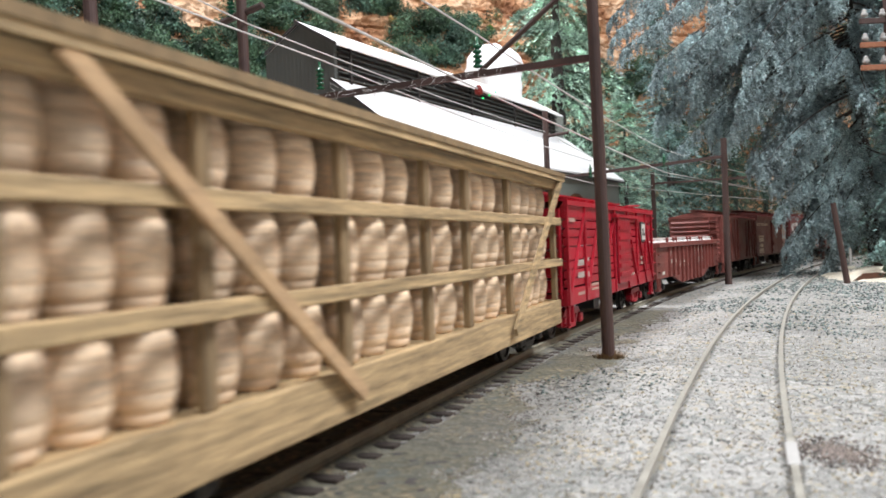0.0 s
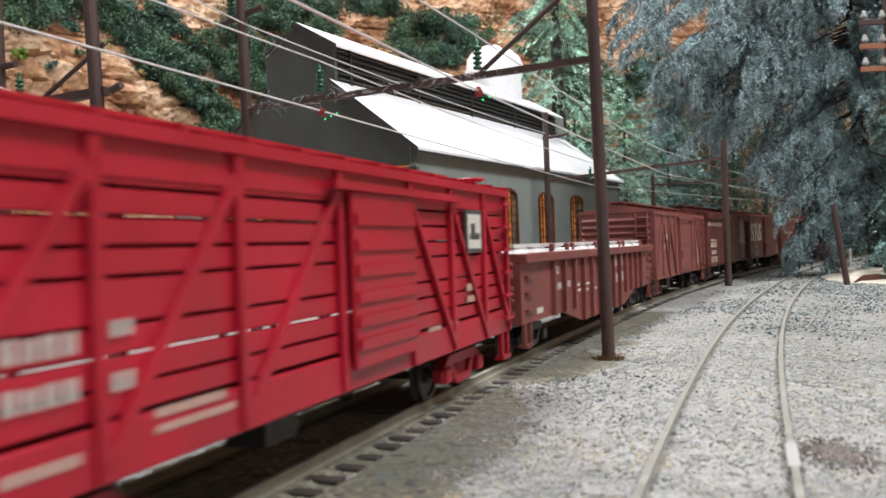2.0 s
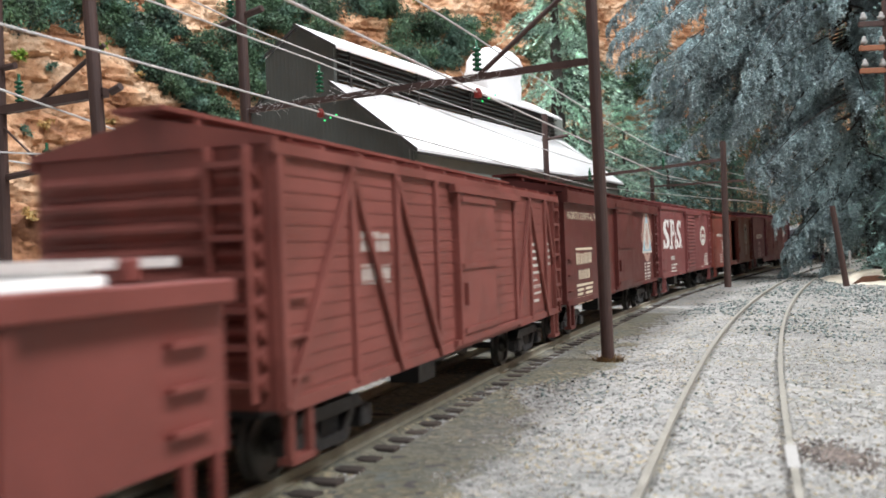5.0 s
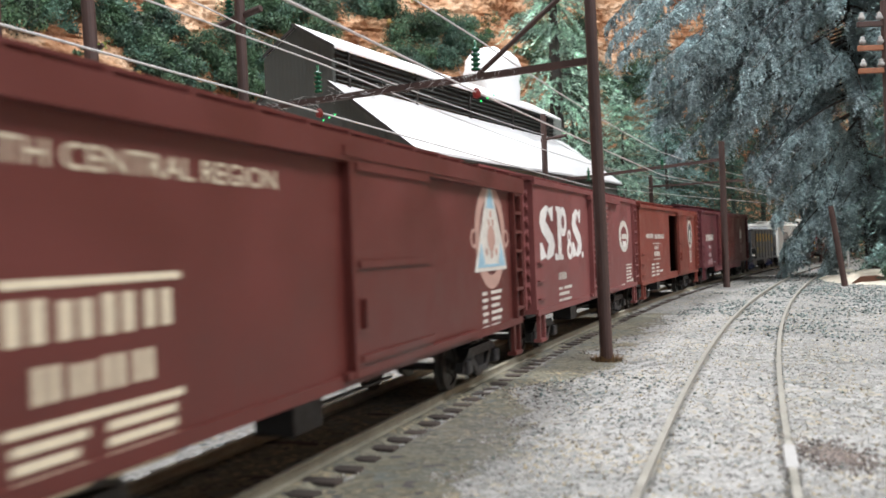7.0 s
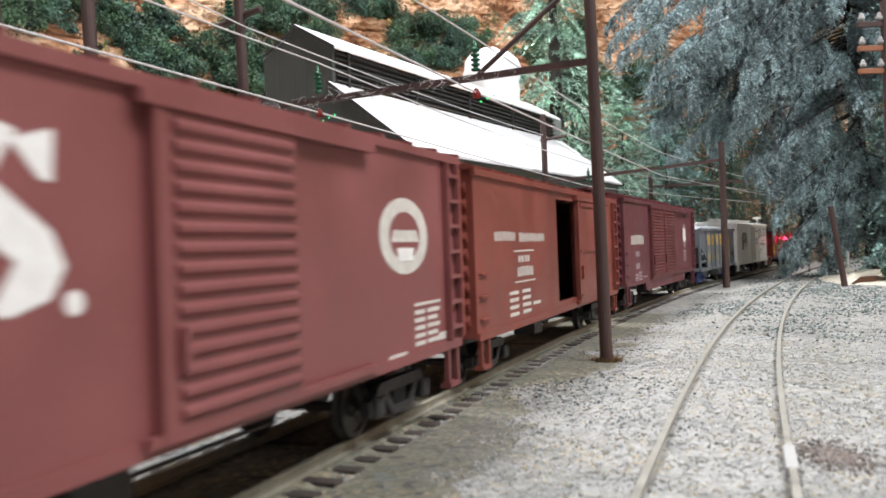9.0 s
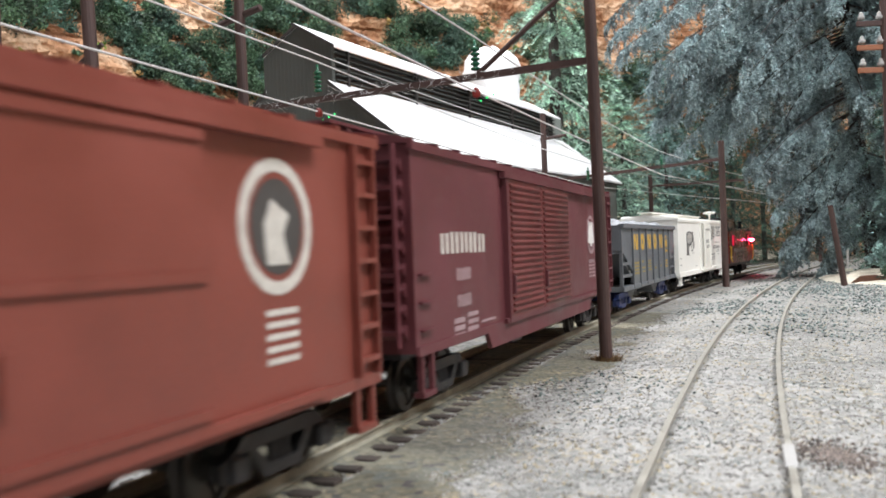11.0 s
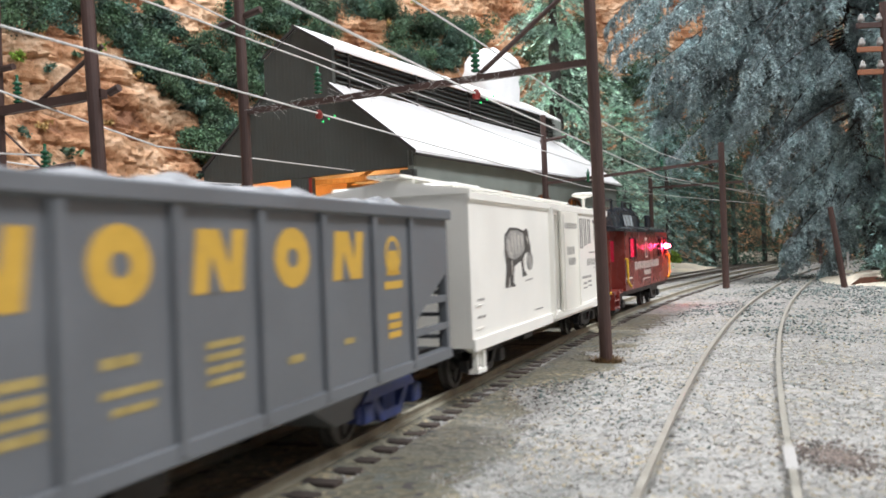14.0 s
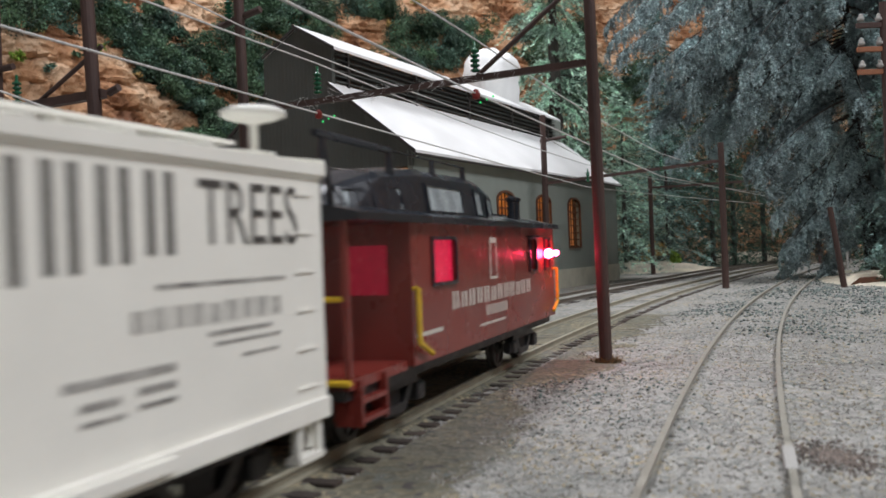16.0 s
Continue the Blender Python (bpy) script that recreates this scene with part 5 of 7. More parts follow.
def make_long_boxcar(near, L):
    a = -L / 2
    car, w, h = make_boxcar("boxcar", "long maroon double-door boxcar with round emblem", near, L, 1.02, 4.0, MONRED, "black plastic truck", door=[(a + 4.55, a + 7.08), (a + 7.13, a + 9.75)], ribbed_door=True, rise=0.25, drop=(a + 3.2, a + 12.7, 0.7), inset=2.0, door_mat=DOORRED, door_ribs=21)
    bars(car, w, letters(a + 1.1, a + 3.38, 2.42, 2.76, 5, 0.3), PAINTPALE, "white name lettering as blocks")
    bars(car, w, letters(a + 1.8, a + 2.5, 1.98, 2.18, 4, 0.2) + letters(a + 1.8, a + 2.5, 1.55, 1.75, 4, 0.2), PAINTWORN, "worn pale number blocks")
    bars(car, w, [(a + 1.6, a + 2.1, 1.3 - k * 0.12, 1.38 - k * 0.12) for k in range(3)] + [(a + 2.25, a + 2.8, 1.36 - k * 0.12, 1.43 - k * 0.12) for k in range(3)] + [(a + 3.0, a + 3.8, 1.2, 1.24)], PAINTWORN, "worn pale data bars")
    c = a + 13.05
    disc(car, w, c, 2.74, 0.54, PAINTWORN, "round emblem ring", hole=0.45)
    patch = ((-0.40, 2.36), (-0.28, 2.8), (-0.2, 2.96), (-0.1, 2.94), (0, 2.8), (0.1, 2.94), (0.2, 2.96), (0.28, 2.8), (0.40, 2.36), (0.2, 2.38), (0.06, 2.28), (-0.06, 2.28), (-0.2, 2.38))
    shape(car, w, [(c + u, v + 0.14) for u, v in patch], PAINTWHITE, "white emblem patch", layer=1)
    bars(car, w, letters(c - 0.4, c + 0.4, 1.95, 2.05, 5, 0.2) + [(c - 0.4, c - 0.1, 1.86 - k * 0.1, 1.91 - k * 0.1) for k in range(4)] + [(c + 0.02, c + 0.4, 1.86 - k * 0.1, 1.91 - k * 0.1) for k in range(4)], PAINTWORN, "worn pale data bars")
    return car


# -- grey hopper --
def make_hopper(near, L):
    car = start_car("hopper_car", "slate grey ribbed hopper with dusty coal load", near, L)
    w, h, z0, z1 = 1.48, L / 2, 0.89, 3.06
    underframe(car, L, TRUCKBLACK, TRUCKBLUE, "dark blue plastic truck", inset=1.6, sill=0.95)
    for sg in (1, -1):
        part("side", prism(bmesh.new(), [(-h + 1.7, z0), (h - 1.45, z0), (h - 1.45, 1.5), (h - 0.1, 2.15), (h, 2.15), (h, z1), (-h, z1), (-h, 2.15), (-h + 0.15, 2.15), (-h + 1.7, 1.45)], "x", *sorted((sg * (w - 0.08), sg * w))), HOPGREY, car, "slate grey side sheet")
        part("top_chord", bx(*sorted((sg * (w - 0.1), sg * (w + 0.09))), -h, h, z1 - 0.1, z1 + 0.06, bevel=0.02), HOPGREY, car)
        part("side_sill", bx(*sorted((sg * (w - 0.12), sg * (w + 0.04))), -h, h, z0 - 0.05, z0 + 0.12, bevel=0.015), HOPGREY, car)
        side_posts(car, w if sg == 1 else -w - 0.06, [-h + 1.7, -h + 3.0, -h + 4.3, -h + 5.6, -h + 6.9, -h + 8.25, -h + 9.5], z0, z1 - 0.08, HOPGREY)
        for y in (-h + 0.06, h - 0.06):
            part("corner_post", bx(*sorted((sg * (w - 0.1), sg * w)), y - 0.06, y + 0.06, z0, 2.2), HOPGREY, car)
        for y0, y1 in ((-h + 0.12, -h + 1.64), (h - 1.4, h - 0.12)):
            for z in (1.3, 1.72):
                part("end_rail", bx(*sorted((sg * (w - 0.06), sg * (w - 0.005))), y0, y1, z, z + 0.1), HOPGREY, car)
    for sg in (-1, 1):
        m = bmesh.new()
        y = sg * h
        prism(m, [(y - sg * 0.05, 2.2), (y - sg * 1.75, 1.35), (y - sg * 1.75, 1.25), (y, 2.12)], "x", -w + 0.081, w - 0.081)
        part("slope_sheet", m, HOPGREY, car)
        part("end", bx(-w + 0.081, w - 0.081, *sorted((y, y - sg * 0.08)), 2.2, z1), HOPGREY, car)
        part("end_sill", bx(-w, w, *sorted((y, y - sg * 0.15)), z0 - 0.051, z0 + 0.119), HOPGREY, car)
        for x in (-0.6, 0.6):
            part("end_post", bx(x - 0.06, x + 0.06, *sorted((y - sg * 0.02, y - sg * 0.12)), z0 + 0.12, 2.15), HOPGREY, car)
        make_ladder(car, 1.1 * sg, y + sg * 0.01, z0 + 0.1, z1, 6, HOPGREY, 0.45, "x", 0.1)
    for yc in (-h + 3.0, h - 3.0):
        bm = bmesh.new()
        prism(bm, [(yc - 1.2, z0), (yc + 1.2, z0), (yc + 0.25, 0.4), (yc - 0.25, 0.4)], "x", -1.1, 1.1)
        part("hopper_bay", bm, HOPGREY, car)
    rnd = random.Random(12)
    nx, ny = 12, 60
    vs, fs = [], []
    for j in range(ny):
        for i in range(nx):
            x, y = -1.38 + 2.76 * i / (nx - 1), -h + 0.1 + (L - 0.2) * j / (ny - 1)
            e = min(1, min(1.38 - abs(x), h - 0.1 - abs(y)) / 0.4)
            vs.append((x, y, 3.0 + 0.2 * e + e * (0.12 * lumps(x, y, 1, 1.1) + rnd.uniform(-0.06, 0.07))))
    for j in range(ny - 1):
        for i in range(nx - 1):
            fs.append((j * nx + i, j * nx + i + 1, (j + 1) * nx + i + 1, (j + 1) * nx + i))
    mesh = bpy.data.meshes.new("coal_load")
    mesh.from_pydata(vs, [], fs)
    link_mesh("coal_load", mesh, COALGREY, car, "dusty grey coal load")
    a = -h
    for y, kind in ((a + 2.37, 0), (a + 3.65, 1), (a + 4.95, 0), (a + 6.25, 1), (a + 7.57, 0)):
        if kind:
            disc(car, w, y, 2.48, 0.31, PAINTYELLOW, "yellow round letter shape", hole=0.1, name="lettering", squash=1.15)
        else:
            shape(car, w, [(y - 0.42, 2.2), (y + 0.34, 2.2), (y + 0.42, 2.76), (y - 0.34, 2.76)], PAINTYELLOW, "yellow letter block", name="lettering")
            shape(car, w, [(y - 0.2, 2.2), (y + 0.02, 2.2), (y - 0.14, 2.52)], HOPGREY, "notch in the letter block", name="lettering", layer=1)
            shape(car, w, [(y + 0.0, 2.76), (y + 0.2, 2.76), (y + 0.14, 2.44)], HOPGREY, "notch in the letter block", name="lettering", layer=1)
    c = a + 8.9
    disc(car, w, c, 2.45, 0.26, PAINTYELLOW, "small yellow round emblem", hole=0.2)
    shape(car, w, [(c - 0.22, 2.2), (c + 0.22, 2.2), (c + 0.14, 2.52), (c - 0.14, 2.52)], PAINTYELLOW, "small yellow emblem")
    bars(car, w, [(c - 0.3, c + 0.3, 2.02, 2.12), (c - 0.22, c + 0.22, 1.5, 1.58), (c - 0.22, c + 0.2, 1.62, 1.7), (c - 0.22, c + 0.2, 1.38, 1.46)], PAINTYELLOW, "yellow data bars")
    faded = surface("faded_yellow_lettering", (0.34, 0.26, 0.09), 0.6, vary=0.3, relief=0)
    rows = []
    for k in range(4):
        rows += [(a + 2.05, a + 2.85, 1.7 - k * 0.12, 1.77 - k * 0.12)]
    rows += [(a + 3.4, a + 3.8, 1.72, 1.8), (a + 3.4, a + 4.05, 1.5, 1.56), (a + 3.5, a + 4.0, 1.36, 1.42)]
    rows += [(a + 4.7, a + 5.25, 1.72 - k * 0.11, 1.78 - k * 0.11) for k in range(4)] + [(a + 6.1, a + 6.4, 1.4, 1.48), (a + 7.4, a + 7.65, 1.45, 1.52)]
    bars(car, w, rows, faded, "faded yellow data bars")
    return car


# -- cream reefer with an animal drawing --
def make_reefer(near, L):
    a = -L / 2
    car = start_car("refrigerator_car", "cream white boxcar with dark animal drawing and open door", near, L)
    w, h, z0, z1 = 1.48, L / 2, 0.82, 3.45
    underframe(car, L, TRUCKBLACK, TRUCKBLACK, "black plastic truck", sill=0.85)
    body_box(car, w, L, z0, z1, CREAM, [(a + 5.7, a + 6.47, 1.0, 3.25)])
    part("inner_door", bx(w - 0.42, w - 0.36, a + 5.5, a + 6.75, 0.95, 3.35), IVORY, car, "ivory inner door panel")
    for y in (a + 5.62, a + 6.475):
        part("door_jamb", bx(w - 0.36, w - 0.122, y, y + 0.07, 0.95, 3.35), CREAM, car)
    part("load_crate", bx(w - 0.355, w - 0.14, a + 5.72, a + 6.44, 0.94, 1.7, bevel=0.02), ROOFTIMBER, car, "brown crate inside the doorway")
    part("side_sill", bx(w - 0.02, w + 0.05, -h, h, z0 - 0.06, z0 + 0.16, bevel=0.01), CREAM, car)
    part("side_board", bx(w - 0.02, w + 0.025, -h, h, z1 - 0.14, z1 - 0.02), CREAM, car)
    door = part("door", bx(w + 0.02, w + 0.1, a + 6.49, a + 8.4, z0 + 0.12, z1 - 0.12, bevel=0.012), IVORY, car, "ivory sliding plug door")
    for y in (a + 6.6, a + 8.28):
        part("door_bar", bx(w + 0.1, w + 0.14, y - 0.03, y + 0.03, z0 + 0.15, z1 - 0.2), CREAM, door)
    part("door_post", bx(w, w + 0.1, a + 5.58, a + 5.7, z0, z1 - 0.05), CREAM, car)
    part("door_track", bx(w, w + 0.12, a + 5.5, a + 10.2, z0 + 0.02, z0 + 0.12), CREAM, car)
    for sg in (-1, 1):
        for k in range(5):
            part("end_grab_iron", bx(0.85, 1.15, *sorted((sg * h, sg * (h + 0.018))), z0 + 0.4 + k * 0.42, z0 + 0.418 + k * 0.42), CREAM, car)
    for sg in (-1, 1):
        make_step(car, w - 0.02, sg * (h - 0.4), 0.42, z0, CREAM)
        prism_y = sg * (h - 0.42)
        part("step_bracket", prism(bmesh.new(), [(prism_y - 0.42, z0), (prism_y + 0.42, z0), (prism_y + 0.3, 0.48), (prism_y + 0.1, 0.48), (prism_y + 0.1, 0.7), (prism_y - 0.2, 0.72)], "x", w - 0.14, w - 0.06), CREAM, car)
        for k in range(2 if sg < 0 else 6):
            z = z0 + 0.3 + k * 0.4
            part("grab_iron", bx(w, w + 0.02, sg * (h - 0.4) - 0.18, sg * (h - 0.4) + 0.18, z, z + 0.022), CREAM, car)
    peaked_roof(car, w, L, z1 + 0.02, CREAM, rise=0.22, over=0.05)
    for y in (a + 0.9,):
        part("roof_hatch", bx(-1.2, 1.2, y - 0.7, y + 0.7, z1 + 0.1, z1 + 0.22, bevel=0.04), CREAM, car)
    bm = bmesh.new()
    lathe(bm, [(0.045, 3.55), (0.045, 3.90), (0.09, 3.93), (0.24, 3.96), (0.34, 4.00), (0.345, 4.05), (0.26, 4.09), (0.02, 4.10)], 24, Matrix.Translation((0.9, h - 0.35, 0)))
    part("brake_wheel", bm, CREAM, car, "flat cream brake wheel on a post", smooth=True)
    # the drawn animal: plain rounded patches
    c, zc = a + 2.98, 2.42
    outline = [(-0.95, 0.0), (-0.9, 0.35), (-0.55, 0.5), (0.0, 0.5), (0.45, 0.44), (0.7, 0.5), (0.78, 0.42), (0.98, 0.02), (0.9, -0.06), (0.6, -0.02), (0.42, -0.12), (0.4, -0.4), (0.62, -0.52), (0.3, -0.55), (0.2, -0.2), (-0.3, -0.3), (-0.42, -0.62), (-0.25, -0.72), (-0.62, -0.72), (-0.62, -0.4), (-0.72, -0.72), (-0.98, -0.72), (-0.85, -0.3)]
    shape(car, w, [(c + p * 1.0, zc + q * 0.95) for p, q in outline], PAINTBLACK, "dark drawn animal silhouette", name="drawing")
    shape(car, w, [(c + p, zc + q) for p, q in ((-0.86, 0.05), (-0.8, 0.3), (-0.5, 0.42), (0.0, 0.42), (0.4, 0.36), (0.5, 0.05), (0.2, -0.08), (-0.3, -0.16), (-0.7, -0.1))], PAINTGREY, "grey shading of the drawing", name="drawing", layer=1)
    for u, v, du, dv in ((-0.72, 0.22, 0.1, -0.26), (-0.5, 0.3, 0.12, -0.34), (-0.28, 0.34, 0.1, -0.4), (-0.02, 0.32, 0.1, -0.36), (0.2, 0.3, 0.12, -0.3), (-0.62, -0.02, 0.2, -0.06), (0.62, 0.28, 0.12, -0.14), (-0.52, -0.2, 0.05, -0.25), (0.3, -0.16, 0.05, -0.2)):
        shape(car, w, [(c + u, zc + v), (c + u + 0.07, zc + v + 0.03), (c + u + du + 0.03, zc + v + dv), (c + u + du, zc + v + dv)], PAINTPALE, "pale stroke of the drawing", name="drawing", layer=2)
    disc(car, w, c + 0.85, zc - 0.2, 0.2, PAINTGREY, "grey patch of the drawing", squash=1.3, name="drawing")
    shape(car, w, [(c + 0.5, zc - 0.62), (c + 1.0, zc - 0.6), (c + 1.0, zc - 0.57), (c + 0.5, zc - 0.59)], PAINTGREY, name="drawing")
    # tall dark lettering as pairs of bars
    for k in range(4):
        y, lo = a + 8.46 + 0.52 * k, 2.36 + 0.06 * k
        for d in (0.04, 0.27):
            shape(car, w, [(y + d, lo), (y + d + 0.1, lo), (y + d + 0.1, 3.22), (y + d, 3.22)], PAINTBLACK, "tall dark upright bar", name="lettering")
    word(car, w, "TREES", a + 10.72, a + 12.35, 2.62, 3.2, PAINTBLACK, "tall dark block lettering")
    bars(car, w, letters(a + 9.85, a + 12.05, 1.94, 2.13, 9, 0.45), PAINTGREY, "grey lettering as blocks")
    rows = [(a + 10.15, a + 12.08, 2.27, 2.31), (a + 10.8, a + 11.8, 1.83, 1.87), (a + 10.9, a + 11.95, 1.74, 1.77), (a + 9.15, a + 10.35, 1.6, 1.67), (a + 9.3, a + 9.7, 1.44, 1.5), (a + 9.9, a + 10.35, 1.47, 1.53), (a + 9.3, a + 9.75, 1.33, 1.37), (a + 9.9, a + 10.35, 1.36, 1.4), (a + 11.3, a + 11.9, 1.6, 1.63), (a + 4.1, a + 4.8, 1.15, 1.18), (a + 0.3, a + 0.7, 1.6, 1.64), (a + 0.3, a + 0.75, 1.3, 1.34)]
    bars(car, w, rows, PAINTGREY, "grey data bars")
    bars(car, w + 0.1, letters(a + 6.75, a + 8.2, 2.92, 3.06, 8, 0.35), PAINTGREY, "grey lettering as blocks")
    bars(car, w + 0.1, letters(a + 7.0, a + 7.85, 2.28, 2.48, 4, 0.4) + letters(a + 7.15, a + 7.95, 2.02, 2.2, 4, 0.4), PAINTGREY, "grey script lettering as bars")
    return car


# -- the caboose --
def make_caboose(near, L):
    car = start_car("caboose", "red caboose with black cupola roof and glowing markers", near, L)
    w, h, z0, z1 = 1.46, L / 2, 0.9, 2.9
    b0, b1 = -h + 1.85, h - 0.1
    make_truck(car, -h + 1.9, TRUCKBLACK, "black plastic truck")
    make_truck(car, h - 1.9, TRUCKBLACK, "black plastic truck")
    part("underframe", bx(-1.3, 1.3, -h, h, 0.72, 0.9), TRUCKBLACK, car)
    make_coupler(car, -h, -1), make_coupler(car, h, 1)
    wins = [(b0 + 0.85, b0 + 1.88), (b1 - 2.3, b1 - 1.75), (b1 - 0.95, b1 - 0.5)]
    ys = [b0] + [v for q in wins for v in q] + [b1]
    for i in range(0, len(ys), 2):
        part("side", bx(w - 0.1, w, ys[i], ys[i + 1], z0, z1), CABRED, car)
    for q in wins:
        part("side", bx(w - 0.1, w, *q, z0, 2.02), CABRED, car)
        part("side", bx(w - 0.1, w, *q, 2.66, z1), CABRED, car)
        win = part("window", bx(w - 0.08, w - 0.05, *q, 2.02, 2.66), REDDIM if q[0] < b0 + 1 else REDPANE, car, "window glowing red from inside")
        bm = bmesh.new()
        box(bm, w - 0.02, w + 0.04, q[0] - 0.05, q[0], 1.97, 2.71), box(bm, w - 0.02, w + 0.04, q[1], q[1] + 0.05, 1.97, 2.71)
        box(bm, w - 0.02, w + 0.04, q[0], q[1], 1.97, 2.02), box(bm, w - 0.02, w + 0.04, q[0], q[1], 2.66, 2.71)
        part("window_frame", bm, CABBLACK, win)
    part("side", bx(-w, -w + 0.1, b0, b1, z0, z1), CABRED, car)
    for y in (b0, b1 - 0.1):
        part("end", bx(-w + 0.101, w - 0.101, y, y + 0.1, z0, z1), CABRED, car)
    part("end_window", bx(-1.1, -0.5, b0 - 0.02, b0 - 0.003, 1.9, 2.6), REDEND, car)
    part("end_window", bx(0.5, 1.1, b0 - 0.02, b0 - 0.003, 1.9, 2.6), REDEND, car, "end window glowing red")
    part("end_door", bx(-0.4, 0.4, b0 - 0.05, b0 - 0.003, z0, 2.65), CABRED, car)
    part("window_awning", bx(w, w + 0.14, b1 - 2.5, b1 - 1.55, 2.7, 2.74), CABBLACK, car)
    roof = part("roof", prism(bmesh.new(), [(-w - 0.12, z1), (-w - 0.12, z1 + 0.1), (-0.7, z1 + 0.3), (0.7, z1 + 0.3), (w + 0.12, z1 + 0.1), (w + 0.12, z1)], "y", -h - 0.05, h + 0.05), CABBLACK, car, "blue-black caboose roof")
    part("roof_board", bx(-0.3, 0.3, b1 - 1.6, h + 0.1, z1 + 0.34, z1 + 0.4), CABBLACK, roof)
    # streamlined cupola: sections along the roof, low and rounded in front, tapering behind
    c0, c1 = -h + 0.7, -h + 8.3
    sections = [(c0, 0.70, 0.55, 3.10, 3.13), (c0 + 0.35, 0.92, 0.74, 3.36, 3.46), (c0 + 1.3, 1.10, 0.98, 3.58, 3.72), (c0 + 2.6, 1.15, 1.05, 3.68, 3.85),
                (-h + 5.9, 1.15, 1.05, 3.70, 3.89), (-h + 7.1, 1.0, 0.90, 3.68, 3.85), (c1 - 0.15, 0.84, 0.74, 3.58, 3.68), (c1 + 0.15, 0.80, 0.66, 3.12, 3.14)]
    bm = bmesh.new()
    rings = []
    for y, lo, hi, zs, zt in sections:
        half = [(lo, z1 + 0.12), (hi, zs), (hi * 0.88, zs + 0.62 * (zt - zs)), (hi * 0.5, zt), (0, zt + 0.01)]
        rings.append([bm.verts.new((x, y, z)) for x, z in half] + [bm.verts.new((-x, y, z)) for x, z in half[-2::-1]])
    for p, q in zip(rings, rings[1:]):
        for k in range(len(p) - 1):
            bm.faces.new((p[k], p[k + 1], q[k + 1], q[k]))
    bm.faces.new(rings[0]), bm.faces.new(rings[-1][::-1])
    cupola = part("cupola", bm, CABBLACK, car, "blue-black streamlined cupola")
    pane = surface("cupola_glass", (0.34, 0.38, 0.39), 0.12, vary=0.4, grain=3)

    def wall_at(y, z):
        for (ya, la, ha, sa, _), (yb, lb, hb, sb, _) in zip(sections, sections[1:]):
            if ya <= y <= yb:
                f = (y - ya) / (yb - ya)
                lo, hi, sh = la + (lb - la) * f, ha + (hb - ha) * f, sa + (sb - sa) * f
                return lo + (hi - lo) * (z - z1 - 0.12) / (sh - z1 - 0.12)

    def patch(bm, y0, y1, za, zb, out):
        front = [bm.verts.new((wall_at(y, z) + out, y, z)) for y, z in ((y0, za), (y1, za), (y1, zb), (y0, zb))]
        back = [bm.verts.new((wall_at(y, z) - 0.03, y, z)) for y, z in ((y0, za), (y1, za), (y1, zb), (y0, zb))]
        bm.faces.new(front), bm.faces.new(back[::-1])
        for i in range(4):
            bm.faces.new((front[i], front[(i + 1) % 4], back[(i + 1) % 4], back[i]))

    for y0, y1, za, zb in ((-h + 3.55, -h + 5.2, 3.14, 3.54), (-h + 1.75, -h + 2.5, 3.12, 3.44), (-h + 1.1, -h + 1.5, 3.10, 3.36), (-h + 6.1, -h + 6.7, 3.14, 3.56), (-h + 7.45, -h + 7.95, 3.14, 3.5)):
        bm = bmesh.new()
        patch(bm, y0, y1, za, zb, 0.008)
        win = part("cupola_window", bm, pane, cupola, "pale cupola window")
        bm = bmesh.new()
        for q in ((y0 - 0.07, y0, za - 0.05, zb + 0.05), (y1, y1 + 0.07, za - 0.05, zb + 0.05), (y0, y1, za - 0.05, za), (y0, y1, zb, zb + 0.05)):
            patch(bm, *q, 0.03)
        part("window_frame", bm, CABBLACK, win)
    for sx in (-0.95, 0.95):
        bm = bmesh.new()
        rod(bm, (sx, -h + 0.1, 4.0), (sx, -h + 2.4, 4.0), 0.05, 8)
        rod(bm, (sx, -h + 2.4, 4.0), (sx, -h + 5.8, 4.0), 0.015, 6)
        part("antenna_rail", bm, CABBLACK, car, "black antenna rail")
    for y in (b1 - 1.55, b1 - 1.15):
        bm = bmesh.new()
        lathe(bm, [(0.09, z1 + 0.2), (0.09, z1 + 0.62), (0.12, z1 + 0.64), (0.12, z1 + 0.7), (0.04, z1 + 0.74)], 10, Matrix.Translation((0.9, y, 0)))
        part("roof_vent", bm, CABBLACK, car)
    # antenna posts and rails over the roof
    for y in (-h + 0.3, -h + 2.4, -h + 4.2, -h + 5.8):
        for dy in (-0.2, 0.2):
            part("antenna_post", rod(bmesh.new(), (0.95, y + dy, z1 + 0.15), (0.95, y, 4.0), 0.042, 6), CABBLACK, car)
        part("antenna_post", rod(bmesh.new(), (-0.95, y, z1 + 0.1), (-0.95, y, 4.0), 0.032, 6), CABBLACK, car)
    # end platform
    part("platform", bx(-w + 0.1, w - 0.1, -h, b0, 0.85, 0.98), CABRED, car)
    for sx in (-1, 1):
        for k, z in enumerate((0.42, 0.66)):
            part("step_tread", bx(*sorted((sx * 1.0, sx * (1.42))), -h + 0.25, -h + 0.95, z, z + 0.06), CABRED, car)
        part("step_side", bx(*sorted((sx * 1.05, sx * 1.42)), -h + 0.2, -h + 0.25, 0.38, 0.95), CABRED, car)
        part("step_side", bx(*sorted((sx * 1.05, sx * 1.42)), -h + 0.95, -h + 1.0, 0.38, 0.95), CABRED, car)
        part("roof_post", bx(*sorted((sx * 1.28, sx * 1.36)), -h + 0.02, -h + 0.1, 0.98, z1), CABRED, car)
